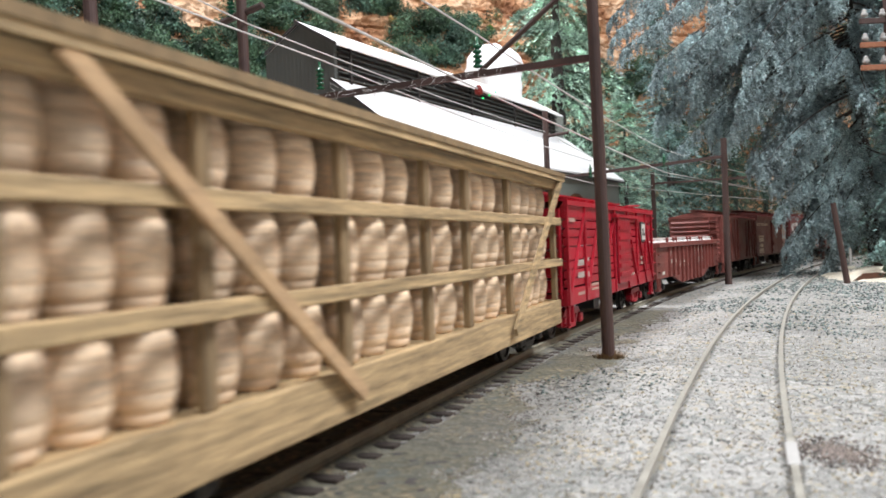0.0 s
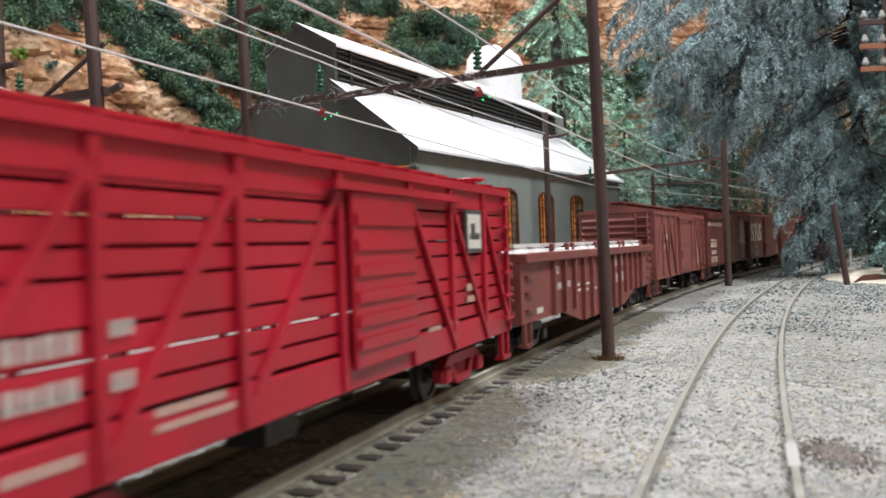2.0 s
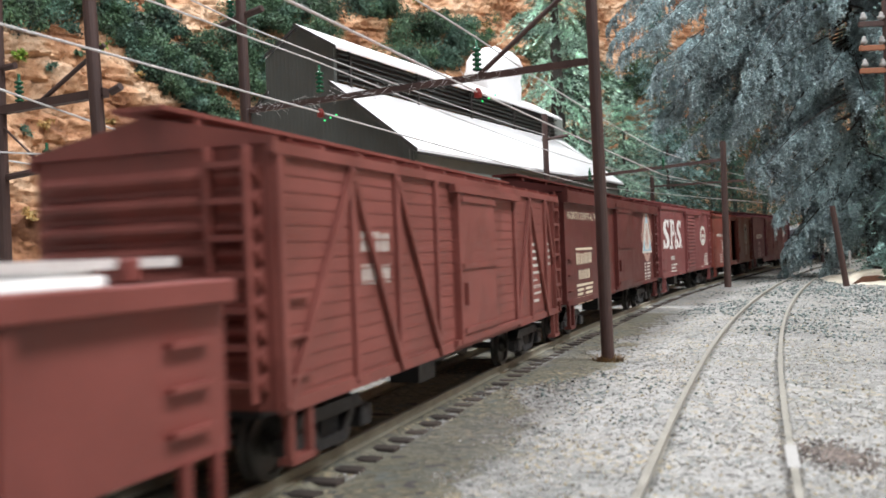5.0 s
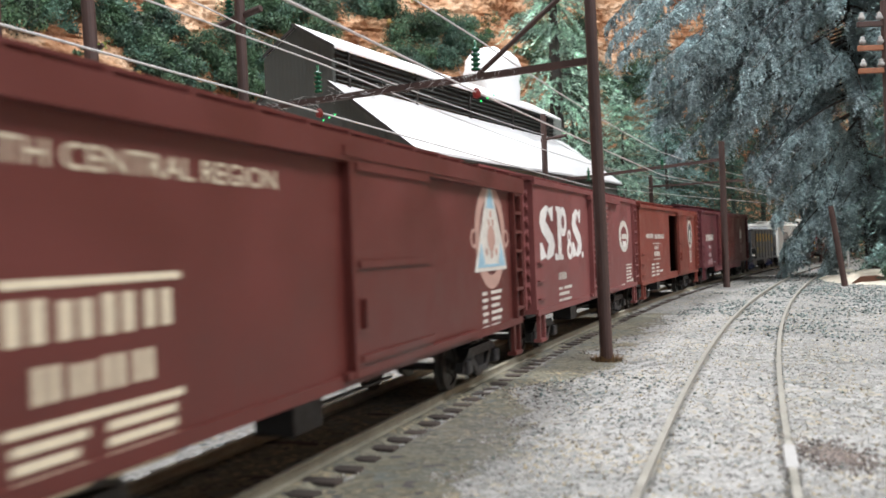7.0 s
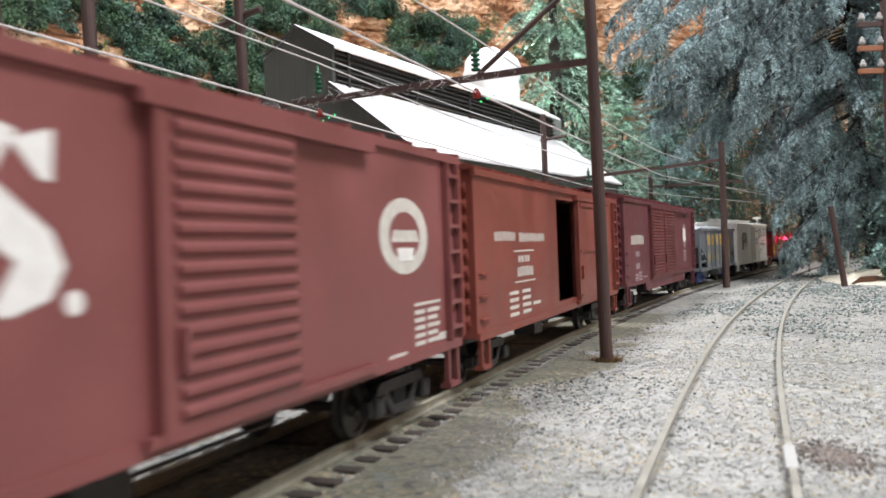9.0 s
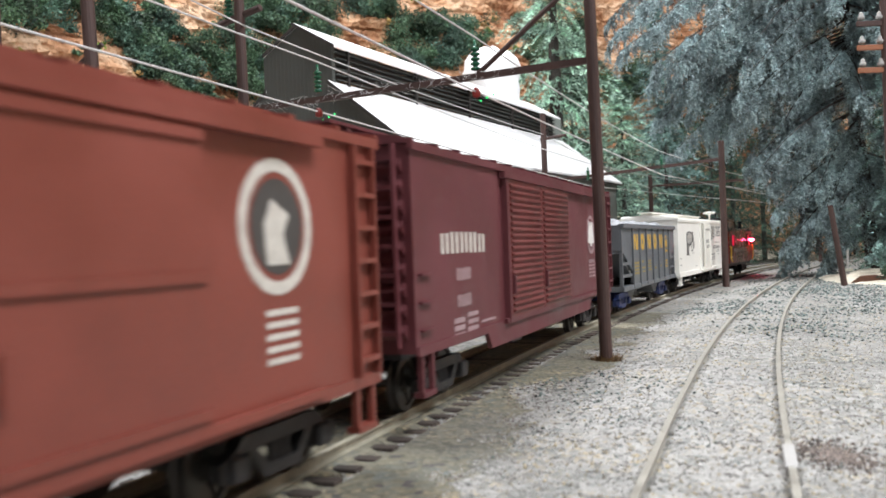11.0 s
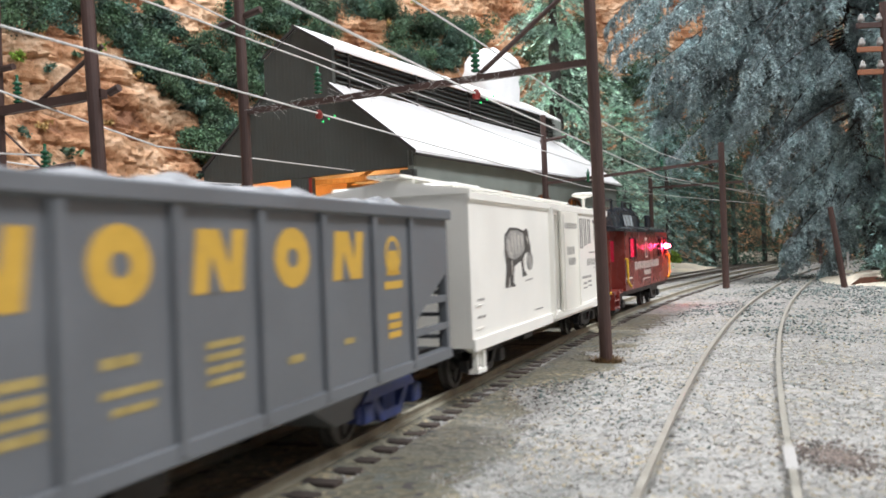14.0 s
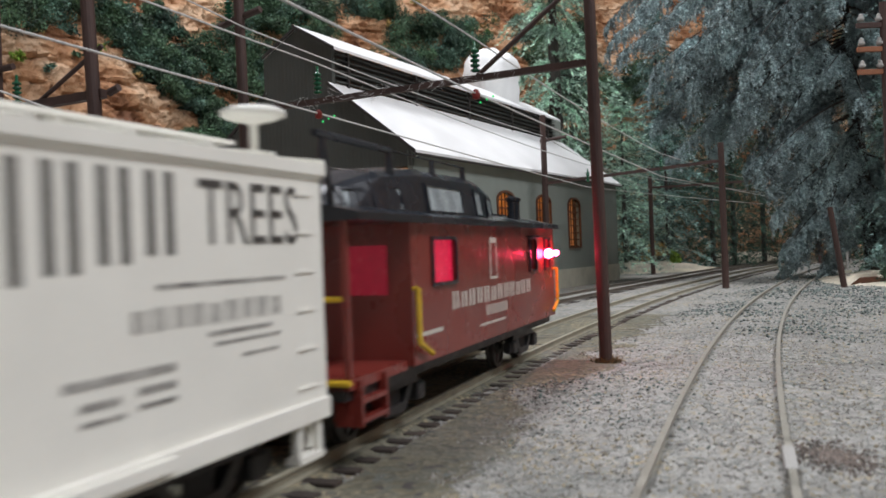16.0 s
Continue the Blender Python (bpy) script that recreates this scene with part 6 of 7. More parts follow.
    for x in (-0.9, -0.45, 0.45, 0.9):
        part("rail_post", bx(x - 0.03, x + 0.03, -h + 0.02, -h + 0.08, 0.98, 1.95), CABRED, car)
    bm = bmesh.new()
    rod(bm, (-1.3, -h + 0.05, 1.95), (1.3, -h + 0.05, 1.95), 0.035, 6)
    part("handrail", bm, YELLOWBAR, car, "yellow handrail")
    for y, q in ((b0 + 0.02, -1), (b1 - 0.02, 1)):
        bm = bmesh.new()
        rod(bm, (w + 0.08, y - q * 0.02, 1.98), (w + 0.08, y - q * 0.02, 1.22), 0.04, 6)
        rod(bm, (w + 0.08, y - q * 0.02, 1.22), (w + 0.08, y - q * 0.5, 1.02), 0.04, 6)
        rod(bm, (w, y - q * 0.02, 1.98), (w + 0.08, y - q * 0.02, 1.98), 0.03, 6)
        part("grab_iron", bm, YELLOWBAR, car, "yellow curved grab iron")
    bm = bmesh.new()
    rod(bm, (0.6, -h - 0.06, 0.95), (1.4, -h - 0.06, 0.95), 0.04, 6)
    part("grab_iron", bm, YELLOWBAR, car)
    # red markers on the far corner and lamp by the window
    for y, x, r in ((b1 - 0.16, w + 0.11, 0.07), (b1 - 0.98, w + 0.12, 0.105)):
        bm = bmesh.new()
        bmesh.ops.create_uvsphere(bm, u_segments=12, v_segments=8, radius=r, matrix=Matrix.Translation((x, y, 2.34)))
        part("marker_lamp", bm, REDGLOW, car, "glowing red marker lamp", smooth=True)
    shape(car, w, [(b0 + 3.8, 1.95), (b0 + 4.25, 1.95), (b0 + 4.22, 2.7), (b0 + 3.83, 2.7)], PAINTPALE, "pale keystone-like panel", name="emblem")
    shape(car, w, [(b0 + 3.86, 2.0), (b0 + 4.19, 2.0), (b0 + 4.16, 2.6), (b0 + 3.89, 2.6)], CABRED, name="emblem", layer=1)
    bars(car, w, letters(b0 + 1.7, b0 + 6.8, 1.56, 1.84, 12, 0.4), PAINTPALE, "white name lettering as blocks")
    bars(car, w, letters(b0 + 3.5, b0 + 4.9, 1.32, 1.5, 6, 0.35) + [(b0 + 0.1, b0 + 1.2, 1.28, 1.34), (b0 + 3.1, b0 + 4.7, 1.16, 1.2)], PAINTPALE, "white number bars")
    return car


make_barrel_car(-2.3, 16.5)
make_stock_car(15.05, 12.93)
make_gondola(29.35, 16.7)
make_braced_boxcar(47.15, 12.9)
make_emblem_boxcar(61.1, 14.05)
make_letter_boxcar(76.6, 13.05)
make_open_boxcar(90.7, 13.98)
make_long_boxcar(106.2, 16.0)
make_hopper(124.0, 11.08)
make_reefer(136.35, 12.85)
make_caboose(150.15, 10.95)


def car_pose(middle, length, t):
    """A car stands on the line by its two trucks."""
    a, b = spot(middle - length * 0.33 - SPEED * t), spot(middle + length * 0.33 - SPEED * t)
    d = b - a
    return Matrix.Translation((a + b) / 2 * S) @ Matrix.Rotation(-math.atan2(d.x, d.y), 4, "Z")


def motions():
    for car, middle, length in CARS:
        walk(car, [(k * 0.5, car_pose(middle, length, k * 0.5)) for k in range(int(CLIP / 0.5) + 1)])
        for ws in [o for o in car.children_recursive if "axle" in o]:
            rows = []
            for k in range(0, int(CLIP * 30) + 1, 2):
                t = k / 30
                rows.append((t, Matrix.Translation(ws.location) @ Matrix.Rotation(SPEED * t / WHEEL_R, 4, "X")))
            walk(ws, rows)


# ---- overhead line: poles, crossbeams, wires ----
def make_pole(place, top, label, r=0.21, lean=(0, 0), group="line poles"):
    pole = thing("line_pole", label, "pole", group, place)
    x, y = lean
    bm = bmesh.new()
    rod(bm, (0, 0, -0.25), (x, y, top), r, 14, r * 0.86)
    part("shaft", bm, POLE, pole, smooth=False)
    return pole


def insulator(parent, p, up=1):
    bm = bmesh.new()
    prof = []
    for k in range(5):
        z = k * 0.12
        prof += [(0.06, z), (0.115, z + 0.02), (0.115, z + 0.07), (0.06, z + 0.09)]
    prof += [(0.04, 0.62), (0.04, 0.75)]
    lathe(bm, [(r, z * up) for r, z in prof], 10, Matrix.Translation(p))
    part("insulator", bm, GLASSGREEN, parent, "dark green stacked insulator", smooth=True)


POLE_ONE, POLE_FAR = Vector((3.72, 20.07, -0.3)), Vector((-5.35, 24.75, -0.3))
BEAM_Z = 6.72
# over the two tracks at the near gantry
HANG_MAIN, HANG_FAR = Vector((1.02, 21.45, BEAM_Z)), Vector((-3.15, 23.6, BEAM_Z))

near_pole = make_pole(POLE_ONE, 11.5, "dark brown line pole standing in gravel", r=0.15, lean=(-0.12, 0))
far_pole = make_pole(POLE_FAR, 11.5, "dark brown line pole behind the tracks", r=0.17, lean=(-0.12, 0))


def gantry(pole, a, b, za, zb, w=0.15, tie=0.3):
    """A crossbeam from a to b, held by a tie rod to the pole's top."""
    o = pole.location / S
    bm = bmesh.new()
    beam(bm, Vector((a.x, a.y, za)) - o, Vector((b.x, b.y, zb)) - o, w, w)
    cross = part("crossbeam", bm, POLE, pole, "dark timber crossbeam")
    if tie:
        p = a.lerp(b, tie)
        bm = bmesh.new()
        rod(bm, Vector((a.x, a.y, za + 2.15)) - o, Vector((p.x, p.y, za + (zb - za) * tie)) - o, 0.065, 8)
        part("tie_rod", bm, POLE, pole)
    return cross


gantry(near_pole, POLE_ONE, POLE_FAR, BEAM_Z, BEAM_Z - 0.1)
for p in (HANG_MAIN, HANG_FAR):
    insulator(near_pole, p - POLE_ONE - Vector((0, 0, 0.3)) + Vector((0, 0, 0.42)))
    bm = bmesh.new()
    q = p - POLE_ONE + Vector((0, 0, -0.3))
    lathe(bm, [(0.03, -0.25), (0.1, -0.22), (0.1, -0.1), (0.05, 0.0)], 10, Matrix.Translation(q))
    part("clamp", bm, CLAMPRED, near_pole, "red wire clamp", smooth=True)
    bm = bmesh.new()
    for k in range(3):
        bmesh.ops.create_uvsphere(bm, u_segments=8, v_segments=6, radius=0.028, matrix=Matrix.Translation(q + Vector((-0.15 + 0.16 * k + 0.25, 0.02, -0.32 + 0.07 * k))))
    part("signal_light", bm, LAMPGREEN, near_pole, "tiny glowing green beads", smooth=True)
bm = bmesh.new()
rod(bm, (-0.75, 0.35, 9.45), (0.55, -0.25, 9.75), 0.1, 8)
part("arm", bm, POLE, far_pole)
insulator(far_pole, Vector((-0.45, 0.2, 9.55)))

POLE_TWO, POLE_SHED = Vector((15.74, 48.35, -0.3)), Vector((6.2, 50.6, -0.3))
second_pole = make_pole(POLE_TWO, 8.2, "dark brown line pole beside the main track", r=0.19)
shed_pole = make_pole(POLE_SHED, 10.4, "thin brown line pole beside the engine shed", r=0.19)
gantry(second_pole, POLE_TWO, POLE_SHED, 6.9, 6.15, w=0.17, tie=0)
bm = bmesh.new()
rod(bm, (-0.2, 0, 8.9), (1.3, -0.3, 9.1), 0.09, 8)
part("arm", bm, POLE, shed_pole)
HANG_MAIN_B, HANG_FAR_B = Vector((12.6, 49.1, 6.7)), Vector((8.6, 50.0, 6.3))
for p in (HANG_MAIN_B, HANG_FAR_B):
    insulator(second_pole, p - POLE_TWO + Vector((0, 0, -0.2)))

POLE_L, POLE_LL = Vector((-8.3, 21.95, -0.3)), Vector((-11.75, 23.45, -0.3))
left_pole = make_pole(POLE_L, 11.0, "brown line pole before the cliff", r=0.19, lean=(-0.4, 0))
outer_pole = make_pole(POLE_LL, 10.5, "brown line pole at the yard edge", r=0.2)
gantry(left_pole, POLE_L, POLE_LL, 6.75, 6.65, w=0.22, tie=0)
bm = bmesh.new()
rod(bm, (0, 0, 8.25), (-2.0, 0.9, 7.1), 0.06, 8)
rod(bm, (0.15, -0.05, 7.05), (0.45, -0.2, 7.15), 0.1, 8)
part("tie_rod", bm, POLE, left_pole)
insulator(left_pole, Vector((-2.75, 1.2, 7.1)))
insulator(outer_pole, Vector((1.55, -0.7, 5.2)), 1)
bm = bmesh.new()
rod(bm, (-0.4, 0.2, 8.05), (0.6, -0.25, 8.1), 0.09, 8)
rod(bm, (-0.6, 0.3, 5.1), (2.4, -1.0, 5.35), 0.09, 8)
rod(bm, (0, 0, 6.6), (1.5, -0.7, 5.3), 0.035, 6)
part("arm", bm, POLE, outer_pole)

right_pole = make_pole(Vector((21.0, 45.4, -0.3)), 4.3, "leaning brown pole beside the siding", r=0.16, lean=(-0.65, 0))
back_pole = make_pole(Vector((18.2, 74.9, -0.3)), 8.5, "thin brown pole by the far bank", r=0.2)
back_pole_b = make_pole(Vector((37.5, 86.2, -0.3)), 8.0, "thin brown pole far along the line", r=0.2)
gantry(back_pole, Vector((18.2, 74.9, 0)), Vector((27.5, 66.0, 0)), 7.2, 7.0, w=0.18, tie=0)


def wire(points, r, mat, label, sag=0.0):
    bm = bmesh.new()
    pts = []
    for a, b in zip(points, points[1:]):
        a, b = Vector(a), Vector(b)
        for k in range(8):
            u = k / 8
            pts.append(a.lerp(b, u) - Vector((0, 0, sag * 4 * u * (1 - u))))
    pts.append(Vector(points[-1]))
    last = None
    for p in pts:
        ring = [bm.verts.new(p + Vector((r * math.cos(k), 0, r * math.sin(k)))) for k in (0, 1.047, 2.094, 3.142, 4.189, 5.236)]
        if last:
            for k in range(6):
                bm.faces.new((last[k], last[(k + 1) % 6], ring[(k + 1) % 6], ring[k]))
        last = ring
    tagged(part("overhead_wire", bm, mat), label, "wire", "overhead wires")


def along(s, off, z):
    p = spot(s, off, z)
    return (p.x, p.y, p.z)


UP = Vector((0, 0, 1.0))
BACK_MAIN, BACK_FAR = Vector(along(-16, -0.2, 6.9)), Vector(along(-16, -4.8, 6.9))
for a, b, c, off in ((BACK_MAIN, HANG_MAIN, HANG_MAIN_B, 0.0), (BACK_FAR, HANG_FAR, HANG_FAR_B, -4.9)):
    far = Vector(along(76, off, 6.6))
    wire([a + UP * 1.0, b + UP * 0.95, c + UP * 0.8, far + UP * 0.8], 0.021, WIRE, "thin bright messenger wire with slack", sag=0.16)
    wire([a - UP * 0.5, b - UP * 0.4, c - UP * 0.5, far - UP * 0.4], 0.024, WIRE, "thin bright contact wire over the track", sag=0.02)
    wire([far + UP * 0.8, along(115, off, 7.2)], 0.03, WIRE, "thin far messenger wire")
    wire([far - UP * 0.4, along(115, off, 6.0)], 0.03, WIRE, "thin far contact wire")
wire([BACK_FAR + UP * 2.8, Vector((-5.3, 24.7, 9.0)), Vector((6.2, 50.6, 8.9)), Vector((18.2, 74.9, 7.0))], 0.022, WIRE, "thin slack feeder wire on the poles", sag=0.15)
# wires into the shed
wire([(-13.5, 15.0, 7.9), (-8.3, 26.0, 5.9), tuple(SHED_M @ Vector((-3.2, -0.1, 6.35)))], 0.026, WIRE, "bright wire running into the shed bay")
wire([(-16.0, 19.0, 6.0), (-11.0, 30.5, 5.4), tuple(SHED_M @ Vector((-9.2, -0.1, 6.1)))], 0.026, WIRE, "bright wire running into the shed bay")
wire([(-15.5, 20.0, 5.55), (-10.2, 22.75, 5.35)], 0.026, WIRE, "bright wire at the yard edge")

# dusty fibres caught on the near crossbeam and wires
def make_fibres():
    r = random.Random(12)
    bm = bmesh.new()
    a, b = Vector((POLE_ONE.x, POLE_ONE.y, BEAM_Z)), Vector((POLE_FAR.x, POLE_FAR.y, BEAM_Z - 0.1))
    for k in range(130):
        p = a.lerp(b, 0.18 + 0.8 * r.random() ** 0.8) + Vector((r.uniform(-0.1, 0.1), -0.1, r.uniform(-0.1, 0.12)))
        way = Vector((r.uniform(-1, 1), r.uniform(-0.2, 0.2), r.uniform(-0.7, 0.5)))
        for _ in range(3):
            q = p + way * r.uniform(0.03, 0.15)
            rod(bm, p, q, 0.0035, 3)
            p, way = q, way + Vector((r.uniform(-0.6, 0.6), r.uniform(-0.2, 0.2), r.uniform(-0.6, 0.5)))
    tagged(part("dust_fibres", bm, WIRE), "pale dusty fibres clinging to the crossbeam", "dust", kind="stuff")


make_fibres()

# telegraph pole with crossarms, half hidden in the trees
tele = thing("telegraph_pole", "telegraph pole with three orange-brown crossarms", "pole", "line poles", (18.9, 36.5, -0.3))
part("shaft", rod(bmesh.new(), (0, 0, -0.2), (0, 0, 12.5), 0.15, 10), POLE, tele)
for z in (11.55, 10.55, 9.6):
    arm = part("crossarm", bx(-1.15, 0.9, -0.08, 0.08, z - 0.11, z + 0.11, bevel=0.02), POLE if z > 11 else CROSSARM, tele, "orange-brown crossarm")
    for x in (-0.95, -0.2):
        bm = bmesh.new()
        lathe(bm, [(0.06, z + 0.16), (0.14, z + 0.2), (0.14, z + 0.3), (0.08, z + 0.36), (0.1, z + 0.42), (0.03, z + 0.5)], 8, Matrix.Translation((x, 0, 0)))
        part("insulator", bm, PANELGREY, arm, "small pale insulator", smooth=True)

# straw tufts at the pole's foot
def tuft(place, n, spread, height, mat, label, seed, category="dry grass"):
    r = np.random.default_rng(seed)
    a = r.uniform(0, 6.28, n)
    d = spread * np.sqrt(r.random(n))
    base = np.stack([np.cos(a) * d + place[0], np.sin(a) * d + place[1], np.full(n, place[2])], -1)
    tip = base + np.stack([np.cos(a) * height * r.uniform(0.1, 0.9, n), np.sin(a) * height * r.uniform(0.1, 0.9, n), height * r.uniform(0.4, 1.0, n)], -1)
    side = np.stack([-np.sin(a), np.cos(a), np.zeros(n)], -1) * 0.03
    v = np.stack([base - side, base + side, tip], 1).reshape(-1, 3)
    soup("grass_tuft", v, np.arange(3 * n).reshape(-1, 3), mat, label, category)


tuft((3.72, 20.05, -0.24), 260, 0.34, 0.2, surface("rusty_grass", (0.22, 0.14, 0.07), 0.9, vary=0.4, relief=0, island=0.4), "rusty dry grass round the pole", 2)


# ---- cliff behind ----
CLIFF = [(-60, 10), (-34, 33), (-22.5, 46), (-15, 60), (-5, 75), (8, 86), (22, 94), (36, 106), (52, 116), (75, 112), (80, 80), (66, 50), (60, 10), (62, -20)]


def cliff_foot(u):
    k = u * (len(CLIFF) - 1)
    i = min(int(k), len(CLIFF) - 2)
    f = k - i
    p = [Vector(CLIFF[min(max(j, 0), len(CLIFF) - 1)]) for j in (i - 1, i, i + 1, i + 2)]
    return 0.5 * (2 * p[1] + (p[2] - p[0]) * f + (2 * p[0] - 5 * p[1] + 4 * p[2] - p[3]) * f * f + (3 * p[1] - p[0] - 3 * p[2] + p[3]) * f ** 3)


def cliff_point(u, v):
    p, q = cliff_foot(u), cliff_foot(min(1, u + 0.004))
    d = (q - p).normalized() if (q - p).length else Vector((1, 0))
    out = Vector((-d.y, d.x))
    z = -0.6 + 46 * v
    lean = 0.42 * z
    step = 1.6 * math.floor(z / 4.2 + 0.8 * lumps(p.x, p.y, 0, 0.08)) * 0.35
    o = Vector((p.x, p.y, z * 1.0))
    bulge = 2.2 * lumps(o.x, o.y, z, 0.13) + 0.6 * lumps(o.x, o.y, z * 1.6, 0.42) + 0.32 * lumps(o.x, o.y, z * 2, 1.1)
    crag = 0.9 * (abs(lumps(o.x, o.y, z * 1.3, 0.34)) - 0.25) + 0.55 * (abs(lumps(o.x + 9, o.y, z * 1.5, 0.8)) - 0.25) + 0.28 * abs(lumps(o.x, o.y + 7, z, 1.9))
    bed = (z / 2.3 + 0.9 * lumps(p.x, p.y, z, 0.13)) % 1.0
    k = lean + step - bulge + 0.75 * crag + (0.5 * (1 - bed / 0.16) if bed < 0.16 else 0.0) + 0.22 * lumps(o.x + 3, o.y, z + 5, 2.7)
    return (p.x + out.x * k, p.y + out.y * k, z + 0.4 * lumps(o.x, o.y, z, 0.5))


def cliff_grid(u, v):
    """Finer where the cliff faces the yard."""
    return cliff_point(u / 0.15 * 0.13 if u < 0.15 else 0.13 + (u - 0.15) / 0.65 * 0.36 if u < 0.8 else 0.49 + (u - 0.8) / 0.2 * 0.51, v)


cliff = grid_mesh("cliff", 860, 230, cliff_grid, ROCK, "orange and cream painted rock cliff with ledges", "cliff")
cliff.data.polygons.foreach_set("use_smooth", [False] * len(cliff.data.polygons))


# ---- foliage ----
def leaf_cloud(n, r, size, rng, flat=0.7):
    """Small leaves through a rounded clump."""
    d = rng.normal(size=(n, 3))
    d /= np.linalg.norm(d, axis=1)[:, None]
    c = d * (r * rng.random(n) ** 0.4)[:, None] * np.array([1, 1, flat])
    a = rng.normal(size=(n, 3))
    a /= np.linalg.norm(a, axis=1)[:, None]
    b = np.cross(a, rng.normal(size=(n, 3)))
    b /= np.linalg.norm(b, axis=1)[:, None] + 1e-9
    s = size * rng.uniform(0.6, 1.4, n)[:, None]
    return np.stack([c - a * s * 0.5, c + a * s * 0.5, c + b * s], 1)


def fan(n, rng, twigs=9, droop=0.25, width=0.4, loose=0.02, rise=0.0):
    """One branch of length 1 along +x: places of its leaves along the side twigs, and the way each leaf points."""
    at = (rng.integers(0, twigs, n) + 0.6) / twigs
    hand = np.where(rng.random(n) < 0.5, -1.0, 1.0)
    own = np.sin(at * 57.0 + hand * 2.1)
    v = rng.random(n)
    stem = rng.random(n) < 0.2
    v = np.where(stem, 0.0, v)
    u = np.where(stem, rng.random(n), at * 0.85 + 0.3 * width * v * (1 + 0.5 * own))
    w = width * (1.05 - at) * v * hand * (1 + 0.35 * own)
    c = np.stack([u, w, rise * u - droop * u * u - np.abs(w) * (0.35 + 0.3 * own)], -1) + rng.normal(size=(n, 3)) * loose
    d = np.stack([np.full(n, 0.7), hand * 0.6, rng.uniform(-0.8, 0.3, n)], -1) + rng.normal(size=(n, 3)) * 0.45
    return c, d / np.linalg.norm(d, axis=1)[:, None]


def set_fan(kit, origin, way, length, width, leaf, fat, rng, diamond=False):
    """Lays a branch of leaves at origin along way; leaves keep their size."""
    c, d = kit
    x = np.array(way, float)
    x /= np.linalg.norm(x)
    y = np.cross((0, 0, 1.0), x)
    y /= np.linalg.norm(y) + 1e-9
    m = np.stack([x, y, np.cross(x, y)])
    c = (c * np.array([length, width, length])) @ m + np.asarray(origin)
    d = d @ m
    b = np.cross(d, rng.normal(size=d.shape))
    b /= np.linalg.norm(b, axis=1)[:, None] + 1e-9
    s = leaf * rng.uniform(0.6, 1.4, len(c))[:, None]
    if diamond:
        return np.stack([c, c + d * s * 0.5 + b * s * fat, c + d * s, c + d * s * 0.5 - b * s * fat], 1)
    return np.stack([c - b * s * fat, c + b * s * fat, c + d * s], 1)


def leaf_mesh(quads, mat, parent, label):
    v = np.concatenate(quads)
    k = v.shape[1]
    tri = np.array([(0, 1, 2), (0, 2, 3)] if k == 4 else [(0, 1, 2)])
    o = soup("crown", v.reshape(-1, 3), (tri[None] + k * np.arange(len(v))[:, None, None]).reshape(-1, 3), mat, parent=parent)
    return tagged(o, label)


def make_conifer(place, height, radius, mat, label, seed, low=0.08, droop=0.3, trunk=0.28, spacing=1.0, ring=6, leaves=240, leaf=0.34, fat=0.10, twigs=6, group="conifers"):
    """A spruce: whorls of drooping branches with needle-lined side twigs and gaps between the whorls."""
    rng = np.random.default_rng(seed)
    tree = thing("conifer_tree", label, "tree", group, place)
    bm = bmesh.new()
    rod(bm, (0, 0, -0.4), (0, 0, height * 0.55), trunk, 10, trunk * 0.62)
    rod(bm, (0, 0, height * 0.55), (0, 0, height), trunk * 0.62, 8, 0.03)
    kits = [fan(leaves, rng, twigs, droop, 1.0, 0.009, 0.1) for _ in range(6)]
    out = []
    z, k = height * low, 0
    while z < height * 0.985:
        f = (z / height - low) / (1 - low)
        for j in range(ring):
            ln = (radius * (1 - f) ** 0.8 + 0.06 * radius) * rng.uniform(0.6, 1.15)
            a = (j + rng.uniform(-0.35, 0.35)) * 2 * math.pi / ring + k * 1.3
            zz = z + rng.uniform(-0.3, 0.3) * spacing
            pitch = -0.15 + 0.6 * f + rng.uniform(-0.15, 0.15)
            way = (math.cos(a), math.sin(a), pitch)
            out.append(set_fan(kits[(k * ring + j) % 6], (0, 0, zz), way, ln, 0.28 * ln + 0.3, leaf, fat, rng))
            if j % 2 == 0:
                h = math.hypot(1, pitch)
                e = Vector((math.cos(a), math.sin(a), pitch)) * (ln * 0.6 / h) - Vector((0, 0, ln * 0.6 * (0.6 * droop - 0.1)))
                rod(bm, (0, 0, zz), Vector((0, 0, zz)) + e, max(0.035, trunk * 0.17 * (1 - f)), 5, 0.015)
        z += spacing * (1 - 0.45 * f)
        k += 1
    part("trunk", bm, BARK, tree, "grey-brown trunk with limbs")
    leaf_mesh(out, mat, tree, "drooping needle branches")
    return tree


